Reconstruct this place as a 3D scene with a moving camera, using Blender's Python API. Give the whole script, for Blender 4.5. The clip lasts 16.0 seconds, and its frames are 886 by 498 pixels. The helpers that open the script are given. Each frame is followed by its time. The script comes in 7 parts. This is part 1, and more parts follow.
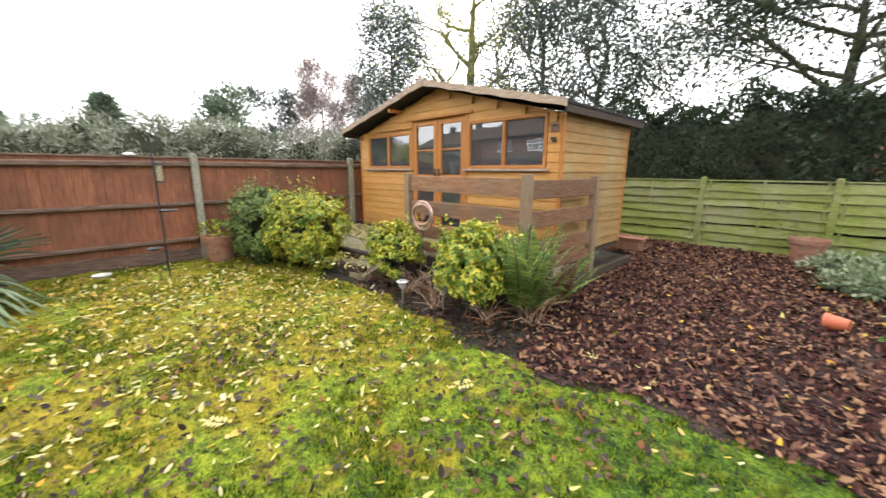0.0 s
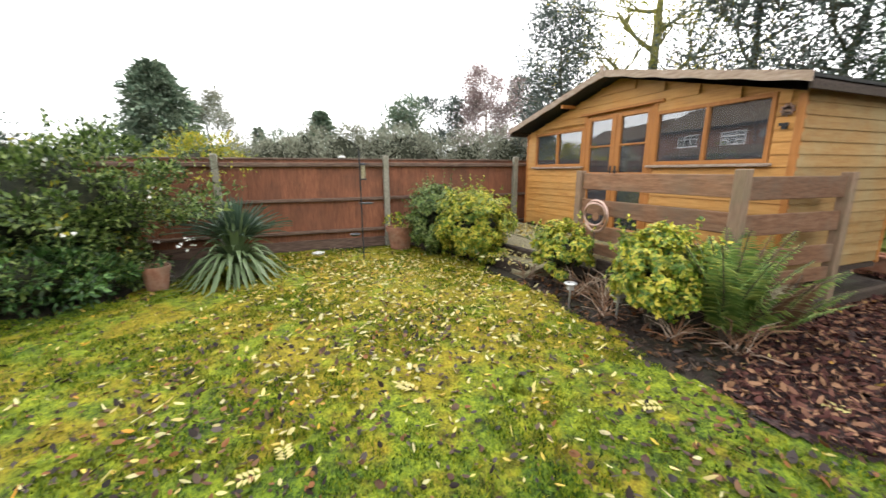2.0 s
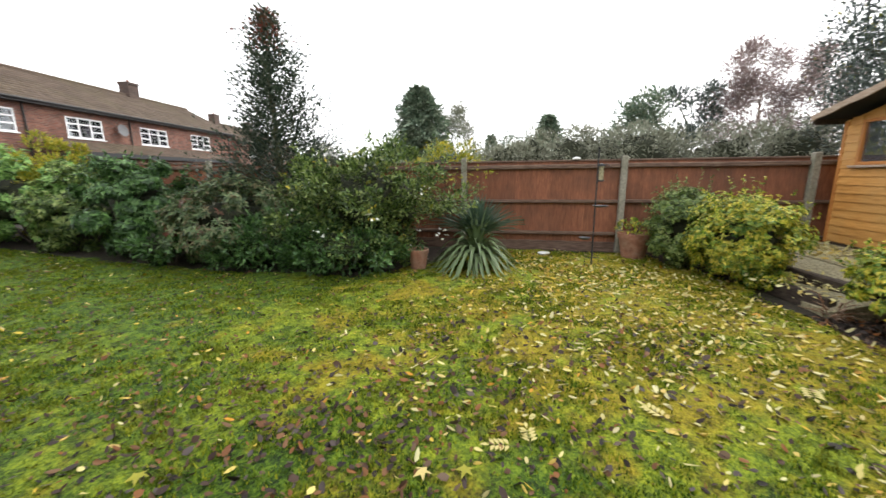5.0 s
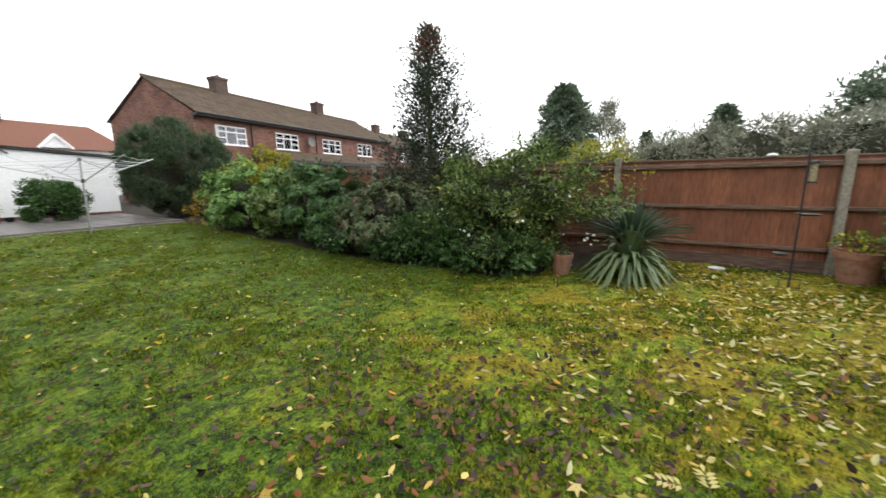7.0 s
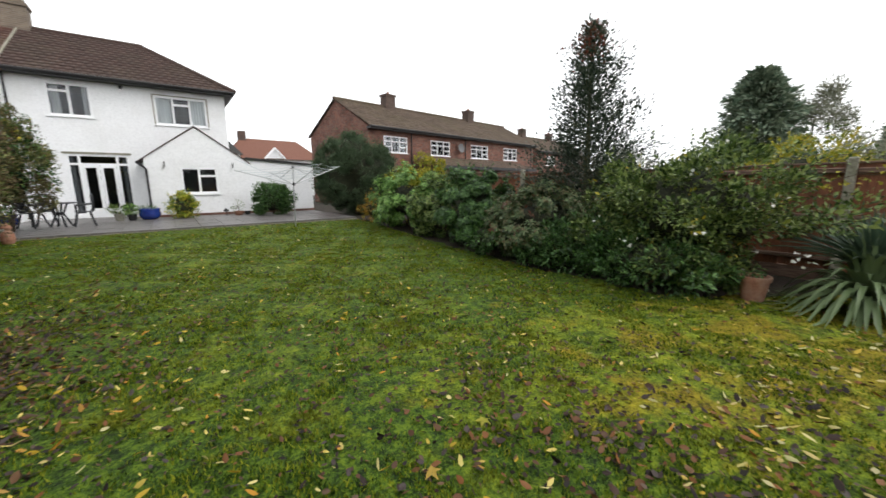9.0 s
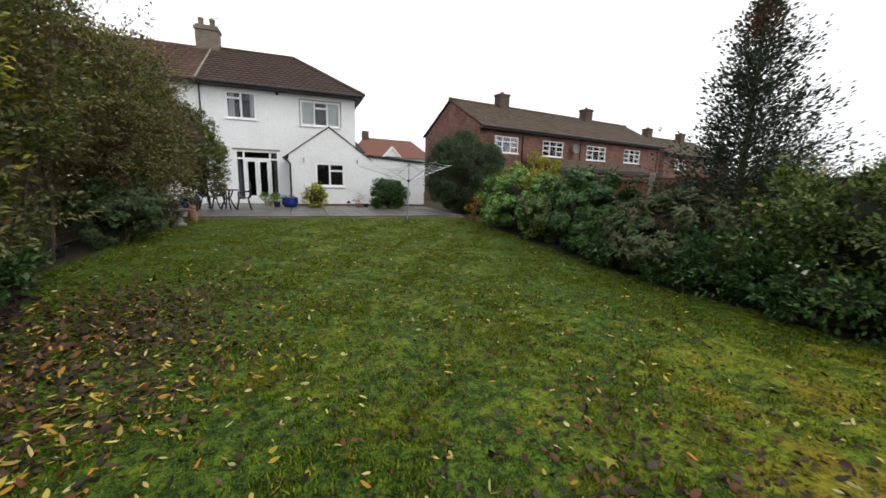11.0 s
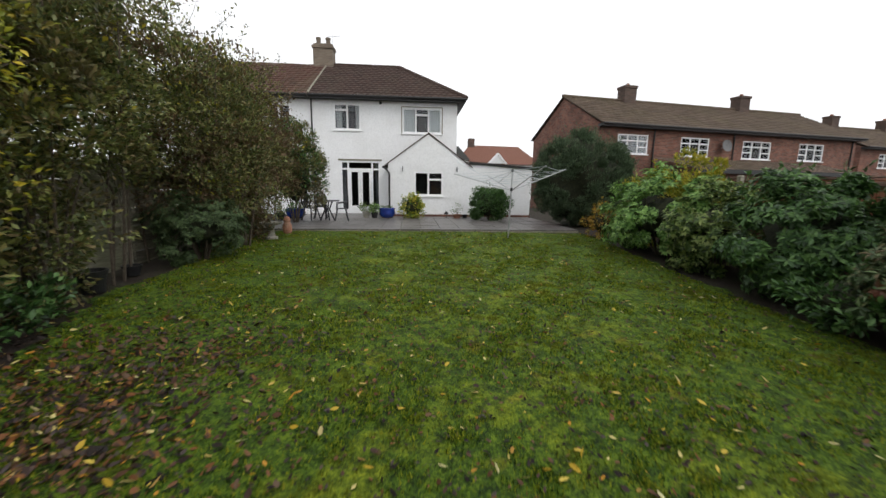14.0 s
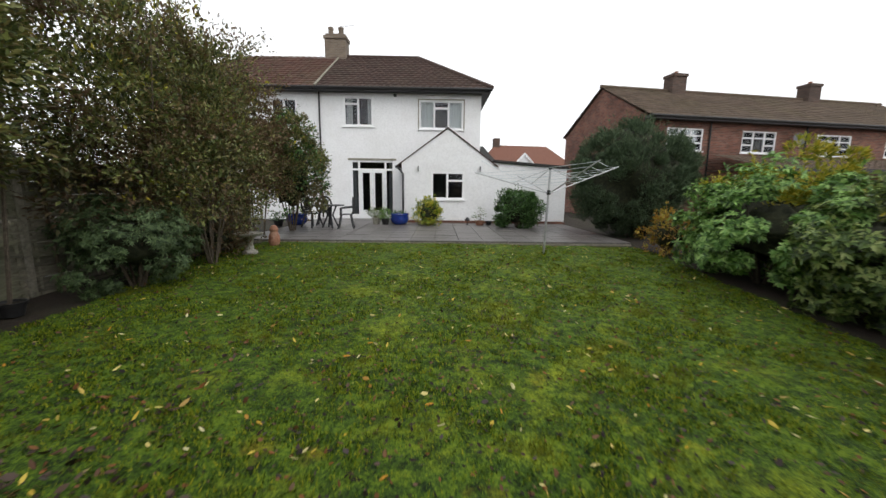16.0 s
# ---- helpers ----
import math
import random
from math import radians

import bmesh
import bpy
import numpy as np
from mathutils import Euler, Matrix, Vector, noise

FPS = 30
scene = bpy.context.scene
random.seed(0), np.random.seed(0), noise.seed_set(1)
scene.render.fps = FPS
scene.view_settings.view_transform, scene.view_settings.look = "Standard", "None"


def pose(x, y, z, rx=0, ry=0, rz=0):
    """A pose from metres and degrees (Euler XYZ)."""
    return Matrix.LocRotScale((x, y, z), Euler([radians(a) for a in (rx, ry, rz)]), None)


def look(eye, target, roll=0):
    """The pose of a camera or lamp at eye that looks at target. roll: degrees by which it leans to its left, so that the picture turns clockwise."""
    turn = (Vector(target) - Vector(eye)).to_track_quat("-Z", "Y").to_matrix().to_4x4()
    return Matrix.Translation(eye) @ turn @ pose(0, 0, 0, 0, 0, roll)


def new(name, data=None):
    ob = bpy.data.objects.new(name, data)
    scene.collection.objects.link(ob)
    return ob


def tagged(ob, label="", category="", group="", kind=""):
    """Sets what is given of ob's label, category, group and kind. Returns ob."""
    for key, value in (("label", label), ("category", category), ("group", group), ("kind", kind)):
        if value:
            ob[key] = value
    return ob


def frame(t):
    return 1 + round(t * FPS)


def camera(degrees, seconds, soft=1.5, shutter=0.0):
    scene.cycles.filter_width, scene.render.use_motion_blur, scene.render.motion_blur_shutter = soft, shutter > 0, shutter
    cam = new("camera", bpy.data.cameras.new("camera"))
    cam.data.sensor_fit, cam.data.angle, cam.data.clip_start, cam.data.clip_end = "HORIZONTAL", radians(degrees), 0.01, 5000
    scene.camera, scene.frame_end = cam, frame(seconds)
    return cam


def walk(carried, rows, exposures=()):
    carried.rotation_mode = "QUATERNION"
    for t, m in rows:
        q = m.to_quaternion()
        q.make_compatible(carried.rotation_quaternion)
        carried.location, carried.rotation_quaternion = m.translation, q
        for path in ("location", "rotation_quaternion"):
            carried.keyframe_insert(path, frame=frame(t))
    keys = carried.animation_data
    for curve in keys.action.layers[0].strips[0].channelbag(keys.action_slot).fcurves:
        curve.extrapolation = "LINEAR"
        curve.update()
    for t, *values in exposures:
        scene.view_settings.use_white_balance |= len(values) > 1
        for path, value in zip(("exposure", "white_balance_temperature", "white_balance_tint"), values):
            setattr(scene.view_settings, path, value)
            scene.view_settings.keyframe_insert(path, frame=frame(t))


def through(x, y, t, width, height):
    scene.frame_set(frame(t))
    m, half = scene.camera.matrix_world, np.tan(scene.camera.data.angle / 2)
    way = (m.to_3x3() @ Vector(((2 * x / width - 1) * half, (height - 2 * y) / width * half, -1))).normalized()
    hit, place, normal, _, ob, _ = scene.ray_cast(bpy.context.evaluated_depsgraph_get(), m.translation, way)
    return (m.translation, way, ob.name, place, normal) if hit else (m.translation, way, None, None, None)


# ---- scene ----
cam = camera(100.5, 16.0, soft=1.5, shutter=0.5)
PATH = [
    (0, (0.171, 0.854, 1.473), (1.582, -0.501, 1.055), 0.3),
    (0.5, (0.216, 0.895, 1.459), (1.757, -0.309, 1.039), 0.2),
    (1, (0.224, 0.944, 1.456), (1.886, -0.087, 1.036), -0.1),
    (1.5, (0.257, 0.99, 1.446), (2.01, 0.123, 1.028), -0.2),
    (2, (0.29, 1.039, 1.433), (2.121, 0.351, 1.018), -0.2),
    (2.5, (0.301, 1.084, 1.426), (2.191, 0.581, 1.012), -0.3),
    (3, (0.311, 1.126, 1.421), (2.243, 0.813, 1.009), -0.4),
    (3.5, (0.305, 1.18, 1.414), (2.259, 1.05, 1.011), -0.5),
    (4, (0.305, 1.224, 1.421), (2.263, 1.288, 1.018), -0.5),
    (4.2, (0.301, 1.236, 1.42), (2.255, 1.371, 1.019), -0.5),
    (6.3, (0.24, 1.423, 1.413), (2.023, 2.245, 1.031), -0.6),
    (6.5, (0.234, 1.42, 1.418), (1.984, 2.312, 1.038), -0.6),
    (7, (0.215, 1.463, 1.408), (1.877, 2.511, 1.034), -0.8),
    (7.5, (0.196, 1.51, 1.393), (1.755, 2.709, 1.03), -0.7),
    (8, (0.168, 1.553, 1.397), (1.605, 2.897, 1.039), -0.7),
    (8.5, (0.121, 1.564, 1.409), (1.429, 3.036, 1.06), -0.7),
    (9, (0.087, 1.585, 1.418), (1.257, 3.17, 1.073), -0.6),
    (9.5, (0.058, 1.607, 1.409), (1.105, 3.277, 1.073), -0.4),
    (10, (0.027, 1.614, 1.41), (0.949, 3.358, 1.079), -0.3),
    (10.2, (0.022, 1.651, 1.409), (0.898, 3.416, 1.064), 0.4),
    (12.5, (0.116, 2.261, 1.443), (0.495, 4.198, 1.12), 0.4),
    (13, (0.339, 2.628, 1.479), (0.614, 4.582, 1.156), 0.4),
    (13.5, (0.49, 3.084, 1.448), (0.684, 5.048, 1.123), 0.5),
    (14, (0.596, 3.564, 1.468), (0.754, 5.532, 1.146), 0.8),
    (14.5, (0.72, 4.084, 1.484), (0.848, 6.054, 1.161), 1.0),
    (15, (0.807, 4.587, 1.469), (0.914, 6.559, 1.155), 1.1),
    (15.5, (0.842, 5.063, 1.49), (0.929, 7.036, 1.177), 1.0),
    (16, (0.887, 5.577, 1.489), (0.915, 7.553, 1.176), 0.7),
]
# brightness of the picture along the walk: (seconds, stops)
EXPOSURES = [(0.0, 1.2), (2.5, 0.97), (4.2, 0.8), (6.3, 0.5), (7.5, 0.35), (10.0, -0.06), (12.5, -0.32), (14.0, -0.28), (16.0, -0.2)]
walk(cam, [(t, look(eye, target, roll)) for t, eye, target, roll in PATH], EXPOSURES)

# ---------------------------------------------------------------- light
world = bpy.data.worlds.new("overcast_sky")
scene.world = world
world.use_nodes = True
wn, wl = world.node_tree.nodes, world.node_tree.links
wn.clear()
sky = wn.new("ShaderNodeTexSky")
sky.sky_type, sky.sun_disc = "NISHITA", False
sky.sun_elevation, sky.sun_rotation = radians(32), radians(150)
sky.air_density, sky.dust_density, sky.ozone_density = 1.0, 4.0, 1.0
grey = wn.new("ShaderNodeHueSaturation")
grey.inputs["Saturation"].default_value = 0.12
sky_bg = wn.new("ShaderNodeBackground")
sky_bg.inputs["Strength"].default_value = 0.05
cloud_bg = wn.new("ShaderNodeBackground")
cloud_bg.inputs["Color"].default_value = (0.97, 0.98, 1.0, 1)
cloud_bg.inputs["Strength"].default_value = 1.25
both = wn.new("ShaderNodeAddShader")
out = wn.new("ShaderNodeOutputWorld")
wl.new(sky.outputs[0], grey.inputs["Color"])
wl.new(grey.outputs[0], sky_bg.inputs["Color"])
wl.new(sky_bg.outputs[0], both.inputs[0])
wl.new(cloud_bg.outputs[0], both.inputs[1])
wl.new(both.outputs[0], out.inputs["Surface"])

sun_data = bpy.data.lights.new("sun", "SUN")
sun_data.energy, sun_data.angle, sun_data.color = 0.8, radians(25), (1.0, 0.97, 0.92)
sun = new("sun", sun_data)
sun.matrix_basis = look((0, 0, 40), (-18, 22, 0))


# ---------------------------------------------------------------- materials
def nodes_of(name):
    m = bpy.data.materials.new(name)
    m.use_nodes = True
    nt = m.node_tree
    nt.nodes.clear()
    o = nt.nodes.new("ShaderNodeOutputMaterial")
    return m, nt, o


def ramp_node(nt, cols, fac, spread=(0.3, 0.7)):
    r = nt.nodes.new("ShaderNodeValToRGB")
    el = r.color_ramp.elements
    a, b = spread
    n = len(cols)
    el[0].position, el[-1].position = a, b
    while len(el) < n:
        el.new(0.5)
    for i, c in enumerate(cols):
        el[i].position = a + (b - a) * i / max(1, n - 1)
        el[i].color = (*c, 1)
    nt.links.new(fac, r.inputs["Fac"])
    return r.outputs["Color"]


def noise_node(nt, vec, scale, detail=4, rough=0.6):
    n = nt.nodes.new("ShaderNodeTexNoise")
    n.inputs["Scale"].default_value, n.inputs["Detail"].default_value = scale, detail
    n.inputs["Roughness"].default_value = rough
    nt.links.new(vec, n.inputs["Vector"])
    return n.outputs["Fac"]


def mix_node(nt, a, b, fac, blend="MIX"):
    n = nt.nodes.new("ShaderNodeMix")
    n.data_type, n.blend_type = "RGBA", blend
    if isinstance(fac, float):
        n.inputs[0].default_value = fac
    else:
        nt.links.new(fac, n.inputs[0])
    for value, slot in ((a, 6), (b, 7)):
        if isinstance(value, tuple):
            n.inputs[slot].default_value = (*value, 1)
        else:
            nt.links.new(value, n.inputs[slot])
    return n.outputs[2]


def coords(nt, stretch=(1, 1, 1), local=False):
    if local:
        v = nt.nodes.new("ShaderNodeTexCoord").outputs["Object"]
    else:
        v = nt.nodes.new("ShaderNodeNewGeometry").outputs["Position"]
    mp = nt.nodes.new("ShaderNodeMapping")
    mp.inputs["Scale"].default_value = stretch
    nt.links.new(v, mp.inputs["Vector"])
    return mp.outputs["Vector"]


def surf(name, cols, scale=8.0, rough=0.8, bump=0.25, metal=0.0, stretch=(1, 1, 1), local=False,
         stain=None, vary=0.0, island=False, spread=(0.3, 0.7), bump_scale=None, spec=0.4, depth=0.02, coat=0.0):
    """A surface: fine grain in cols, large stains (colour, scale, amount), piece-to-piece variation."""
    m, nt, o = nodes_of(name)
    v = coords(nt, stretch, local)
    grain = noise_node(nt, v, scale, 6)
    c = ramp_node(nt, cols, grain, spread)
    if stain:
        scol, sscale, amount = stain
        big = noise_node(nt, coords(nt, (1, 1, 1), local), sscale, 5, 0.65)
        mask = ramp_node(nt, [(0, 0, 0), (amount, amount, amount)], big, (0.45, 0.68))
        c = mix_node(nt, c, scol, mask)
    if vary:
        if island:
            rnd = nt.nodes.new("ShaderNodeNewGeometry").outputs["Random Per Island"]
        else:
            rnd = nt.nodes.new("ShaderNodeObjectInfo").outputs["Random"]
        hsv = nt.nodes.new("ShaderNodeHueSaturation")
        mr = nt.nodes.new("ShaderNodeMapRange")
        mr.inputs["To Min"].default_value, mr.inputs["To Max"].default_value = 1 - vary, 1 + vary
        nt.links.new(rnd, mr.inputs["Value"])
        nt.links.new(mr.outputs[0], hsv.inputs["Value"])
        nt.links.new(c, hsv.inputs["Color"])
        c = hsv.outputs["Color"]
    b = nt.nodes.new("ShaderNodeBsdfPrincipled")
    nt.links.new(c, b.inputs["Base Color"])
    b.inputs["Metallic"].default_value = metal
    b.inputs["Specular IOR Level"].default_value = spec
    b.inputs["Coat Weight"].default_value = coat
    rr = nt.nodes.new("ShaderNodeMapRange")
    rr.inputs["To Min"].default_value, rr.inputs["To Max"].default_value = max(0.02, rough - 0.12), min(1, rough + 0.12)
    nt.links.new(grain, rr.inputs["Value"])
    nt.links.new(rr.outputs[0], b.inputs["Roughness"])
    if bump:
        bp = nt.nodes.new("ShaderNodeBump")
        bp.inputs["Strength"].default_value, bp.inputs["Distance"].default_value = bump, depth
        fine = grain if bump_scale is None else noise_node(nt, v, bump_scale, 5)
        nt.links.new(fine, bp.inputs["Height"])
        nt.links.new(bp.outputs[0], b.inputs["Normal"])
    nt.links.new(b.outputs[0], o.inputs["Surface"])
    return m


def leaf_mat(name, cols, rough=0.45, through=0.25, patch=None, spread=(0.1, 0.9), spec=0.35):
    """Leaves: each its own tint, a little light coming through; patch: (colour, scale) of whole sprays that differ."""
    m, nt, o = nodes_of(name)
    g = nt.nodes.new("ShaderNodeNewGeometry")
    c = ramp_node(nt, cols, g.outputs["Random Per Island"], spread)
    if patch:
        big = noise_node(nt, coords(nt), patch[1], 3)
        mask = ramp_node(nt, [(0, 0, 0), (0.85, 0.85, 0.85)], big, (0.52, 0.66))
        c = mix_node(nt, c, patch[0], mask)
    b = nt.nodes.new("ShaderNodeBsdfPrincipled")
    nt.links.new(c, b.inputs["Base Color"])
    b.inputs["Roughness"].default_value = rough
    b.inputs["Specular IOR Level"].default_value = spec
    t = nt.nodes.new("ShaderNodeBsdfTranslucent")
    nt.links.new(c, t.inputs["Color"])
    mx = nt.nodes.new("ShaderNodeMixShader")
    mx.inputs[0].default_value = through
    nt.links.new(b.outputs[0], mx.inputs[1])
    nt.links.new(t.outputs[0], mx.inputs[2])
    nt.links.new(mx.outputs[0], o.inputs["Surface"])
    return m


def glass_mat(name, ior=1.5, tint=(0.9, 0.93, 0.95), dust_and_sky=0.0):
    m, nt, o = nodes_of(name)
    fr = nt.nodes.new("ShaderNodeFresnel")
    fr.inputs["IOR"].default_value = ior
    tr = nt.nodes.new("ShaderNodeBsdfTransparent")
    tr.inputs["Color"].default_value = (*tint, 1)
    gl = nt.nodes.new("ShaderNodeBsdfGlossy")
    gl.inputs["Roughness"].default_value = 0.015
    wob = nt.nodes.new("ShaderNodeBump")
    wob.inputs["Strength"].default_value, wob.inputs["Distance"].default_value = 0.03, 0.02
    nt.links.new(noise_node(nt, coords(nt), 2.5, 2), wob.inputs["Height"])
    nt.links.new(wob.outputs[0], gl.inputs["Normal"])
    mx = nt.nodes.new("ShaderNodeMixShader")
    nt.links.new(fr.outputs[0], mx.inputs[0])
    nt.links.new(tr.outputs[0], mx.inputs[1])
    nt.links.new(gl.outputs[0], mx.inputs[2])
    top = mx.outputs[0]
    # Pale film: dust on the glass, with sky reflection also put into its colour.
    if dust_and_sky:
        df = nt.nodes.new("ShaderNodeBsdfDiffuse")
        df.inputs["Color"].default_value = (0.6, 0.63, 0.67, 1)
        film = nt.nodes.new("ShaderNodeMixShader")
        mr = nt.nodes.new("ShaderNodeMapRange")
        mr.inputs["To Min"].default_value, mr.inputs["To Max"].default_value = 0.2 * dust_and_sky, 1.8 * dust_and_sky
        nt.links.new(noise_node(nt, coords(nt, (1, 1, 2)), 2.0, 5), mr.inputs["Value"])
        nt.links.new(mr.outputs[0], film.inputs[0])
        nt.links.new(top, film.inputs[1])
        nt.links.new(df.outputs[0], film.inputs[2])
        top = film.outputs[0]
    nt.links.new(top, o.inputs["Surface"])
    return m


def brick_mat(name, c1, c2, mortar):
    m, nt, o = nodes_of(name)
    tc = nt.nodes.new("ShaderNodeTexCoord").outputs["Object"]
    sp = nt.nodes.new("ShaderNodeSeparateXYZ")
    nt.links.new(tc, sp.inputs[0])
    ad = nt.nodes.new("ShaderNodeMath")
    nt.links.new(sp.outputs[0], ad.inputs[0])
    nt.links.new(sp.outputs[1], ad.inputs[1])
    cb = nt.nodes.new("ShaderNodeCombineXYZ")
    nt.links.new(ad.outputs[0], cb.inputs[0])
    nt.links.new(sp.outputs[2], cb.inputs[1])
    br = nt.nodes.new("ShaderNodeTexBrick")
    br.inputs["Color1"].default_value, br.inputs["Color2"].default_value = (*c1, 1), (*c2, 1)
    br.inputs["Mortar"].default_value = (*mortar, 1)
    br.inputs["Scale"].default_value = 1.0
    br.inputs["Brick Width"].default_value, br.inputs["Row Height"].default_value = 0.225, 0.075
    br.inputs["Mortar Size"].default_value, br.inputs["Bias"].default_value = 0.008, -0.1
    nt.links.new(cb.outputs[0], br.inputs["Vector"])
    big = noise_node(nt, tc, 0.8, 4)
    c = mix_node(nt, br.outputs["Color"], tuple(x * 0.6 for x in c1), ramp_node(nt, [(0, 0, 0), (0.6, 0.6, 0.6)], big, (0.45, 0.7)))
    b = nt.nodes.new("ShaderNodeBsdfPrincipled")
    nt.links.new(c, b.inputs["Base Color"])
    b.inputs["Roughness"].default_value = 0.88
    bp = nt.nodes.new("ShaderNodeBump")
    bp.inputs["Strength"].default_value, bp.inputs["Distance"].default_value = 0.5, 0.01
    bp.invert = True
    nt.links.new(br.outputs["Fac"], bp.inputs["Height"])
    nt.links.new(bp.outputs[0], b.inputs["Normal"])
    nt.links.new(b.outputs[0], o.inputs["Surface"])
    return m


def lawn_mat(name):
    """Mossy lawn: dark green grass, bright green and golden moss in drifts."""
    m, nt, o = nodes_of(name)
    v = coords(nt)
    fine = noise_node(nt, v, 55, 6, 0.75)
    tuft = noise_node(nt, v, 11, 4, 0.6)
    grain = nt.nodes.new("ShaderNodeMath")
    grain.operation = "MULTIPLY_ADD"
    nt.links.new(fine, grain.inputs[0])
    grain.inputs[1].default_value = 0.6
    half = nt.nodes.new("ShaderNodeMath")
    half.operation = "MULTIPLY"
    nt.links.new(tuft, half.inputs[0])
    half.inputs[1].default_value = 0.4
    nt.links.new(half.outputs[0], grain.inputs[2])
    g = grain.outputs[0]
    # Darkest grain stands for shade between tufts, put into the colour.
    grass = ramp_node(nt, [(0.006, 0.016, 0.0015), (0.041, 0.086, 0.005), (0.125, 0.19, 0.01)], g, (0.42, 0.58))
    moss = ramp_node(nt, [(0.026, 0.046, 0.004), (0.13, 0.175, 0.008), (0.28, 0.32, 0.016)], g, (0.40, 0.59))
    gold = ramp_node(nt, [(0.06, 0.042, 0.004), (0.22, 0.155, 0.008), (0.36, 0.26, 0.015)], g, (0.38, 0.60))
    m1 = noise_node(nt, v, 1.5, 6, 0.68)
    m2 = noise_node(nt, v, 2.1, 5, 0.6)
    # moss takes over away from the house, gold towards the brown fence
    sp = nt.nodes.new("ShaderNodeSeparateXYZ")
    nt.links.new(nt.nodes.new("ShaderNodeNewGeometry").outputs["Position"], sp.inputs[0])

    def drift(axis, f0, f1, t0, t1):
        d = nt.nodes.new("ShaderNodeMapRange")
        d.inputs["From Min"].default_value, d.inputs["From Max"].default_value = f0, f1
        d.inputs["To Min"].default_value, d.inputs["To Max"].default_value = t0, t1
        nt.links.new(sp.outputs[axis], d.inputs["Value"])
        return d.outputs[0]

    def plus(a, b):
        ad = nt.nodes.new("ShaderNodeMath")
        nt.links.new(a, ad.inputs[0])
        nt.links.new(b, ad.inputs[1])
        return ad.outputs[0]

    along = drift(1, 5.5, 0.8, -0.07, 0.1)
    near = nt.nodes.new("ShaderNodeMath")
    near.operation = "MULTIPLY"
    nt.links.new(drift(0, 0.3, 3.2, -0.2, 0.07), near.inputs[0])
    nt.links.new(drift(1, 4.5, 2.5, 0.0, 1.0), near.inputs[1])
    # Less moss by shrubs and hedge: their shade is put into the lawn colour.
    shady = nt.nodes.new("ShaderNodeMath")
    shady.operation = "MULTIPLY"
    nt.links.new(drift(0, 2.4, 4.8, 0.0, -0.13), shady.inputs[0])
    nt.links.new(drift(1, 3.0, 5.5, 0.0, 1.0), shady.inputs[1])
    across = plus(plus(near.outputs[0], shady.outputs[0]), drift(0, -2.2, 0.3, -0.13, 0.0))
    c = mix_node(nt, grass, moss, ramp_node(nt, [(0, 0, 0), (0.92, 0.92, 0.92)], plus(plus(m1, along), across), (0.43, 0.6)))
    c = mix_node(nt, c, gold, ramp_node(nt, [(0, 0, 0), (0.75, 0.75, 0.75)], plus(plus(m2, along), across), (0.53, 0.68)))
    b = nt.nodes.new("ShaderNodeBsdfPrincipled")
    nt.links.new(c, b.inputs["Base Color"])
    b.inputs["Roughness"].default_value = 0.85
    b.inputs["Specular IOR Level"].default_value = 0.25
    bp = nt.nodes.new("ShaderNodeBump")
    bp.inputs["Strength"].default_value, bp.inputs["Distance"].default_value = 0.8, 0.03
    nt.links.new(g, bp.inputs["Height"])
    nt.links.new(bp.outputs[0], b.inputs["Normal"])
    nt.links.new(b.outputs[0], o.inputs["Surface"])
    return m


M_SOIL = surf("damp_soil", [(0.0063, 0.0042, 0.0031), (0.021, 0.0136, 0.0095), (0.0447, 0.0289, 0.0184)], 22, 0.95, 0.8, stain=((0.03, 0.035, 0.012), 1.5, 0.7))
M_LAWN = lawn_mat("mossy_lawn")
M_BARK = surf("bark_mulch", [(0.0064, 0.0033, 0.0032), (0.024, 0.011, 0.0105), (0.0559, 0.0271, 0.0226), (0.1038, 0.0592, 0.0425)], 34, 0.9, 1.0, stain=((0.03, 0.014, 0.012), 1.3, 0.6), depth=0.04)
M_CHIP = leaf_mat("bark_chips", [(0.0106, 0.0045, 0.0046), (0.0372, 0.0142, 0.0129), (0.0729, 0.0283, 0.0232), (0.1193, 0.0541, 0.0389), (0.2651, 0.1481, 0.0842)], 0.8, 0.0, spec=0.1)
M_FENCE = surf("stained_fence_board", [(0.1375, 0.0483, 0.0252), (0.225, 0.0862, 0.0441), (0.3125, 0.1265, 0.063)], 9, 0.75, 0.35, stretch=(6, 6, 0.6), stain=((0.10, 0.048, 0.03), 0.9, 0.7), vary=0.1)
M_RAILBROWN = surf("weathered_rail", [(0.06, 0.035, 0.026), (0.13, 0.08, 0.058), (0.2, 0.14, 0.1)], 9, 0.85, 0.4, stretch=(6, 0.6, 6))
M_CONC = surf("concrete_post", [(0.16, 0.15, 0.12), (0.27, 0.25, 0.20), (0.36, 0.34, 0.28)], 26, 0.9, 0.4, stain=((0.12, 0.13, 0.07), 2.2, 0.6))
M_GREENFENCE = surf("algae_green_slat", [(0.0978, 0.1238, 0.022), (0.1675, 0.1955, 0.0403), (0.2304, 0.2541, 0.0734)], 8, 0.85, 0.35, stretch=(0.8, 6, 5), stain=((0.28, 0.27, 0.17), 1.2, 0.75), vary=0.2)
M_GREYFENCE = surf("grey_weathered_slat", [(0.10, 0.09, 0.07), (0.18, 0.165, 0.125), (0.26, 0.24, 0.18)], 8, 0.9, 0.35, stretch=(6, 0.8, 5), stain=((0.11, 0.13, 0.06), 1.2, 0.7), vary=0.35)
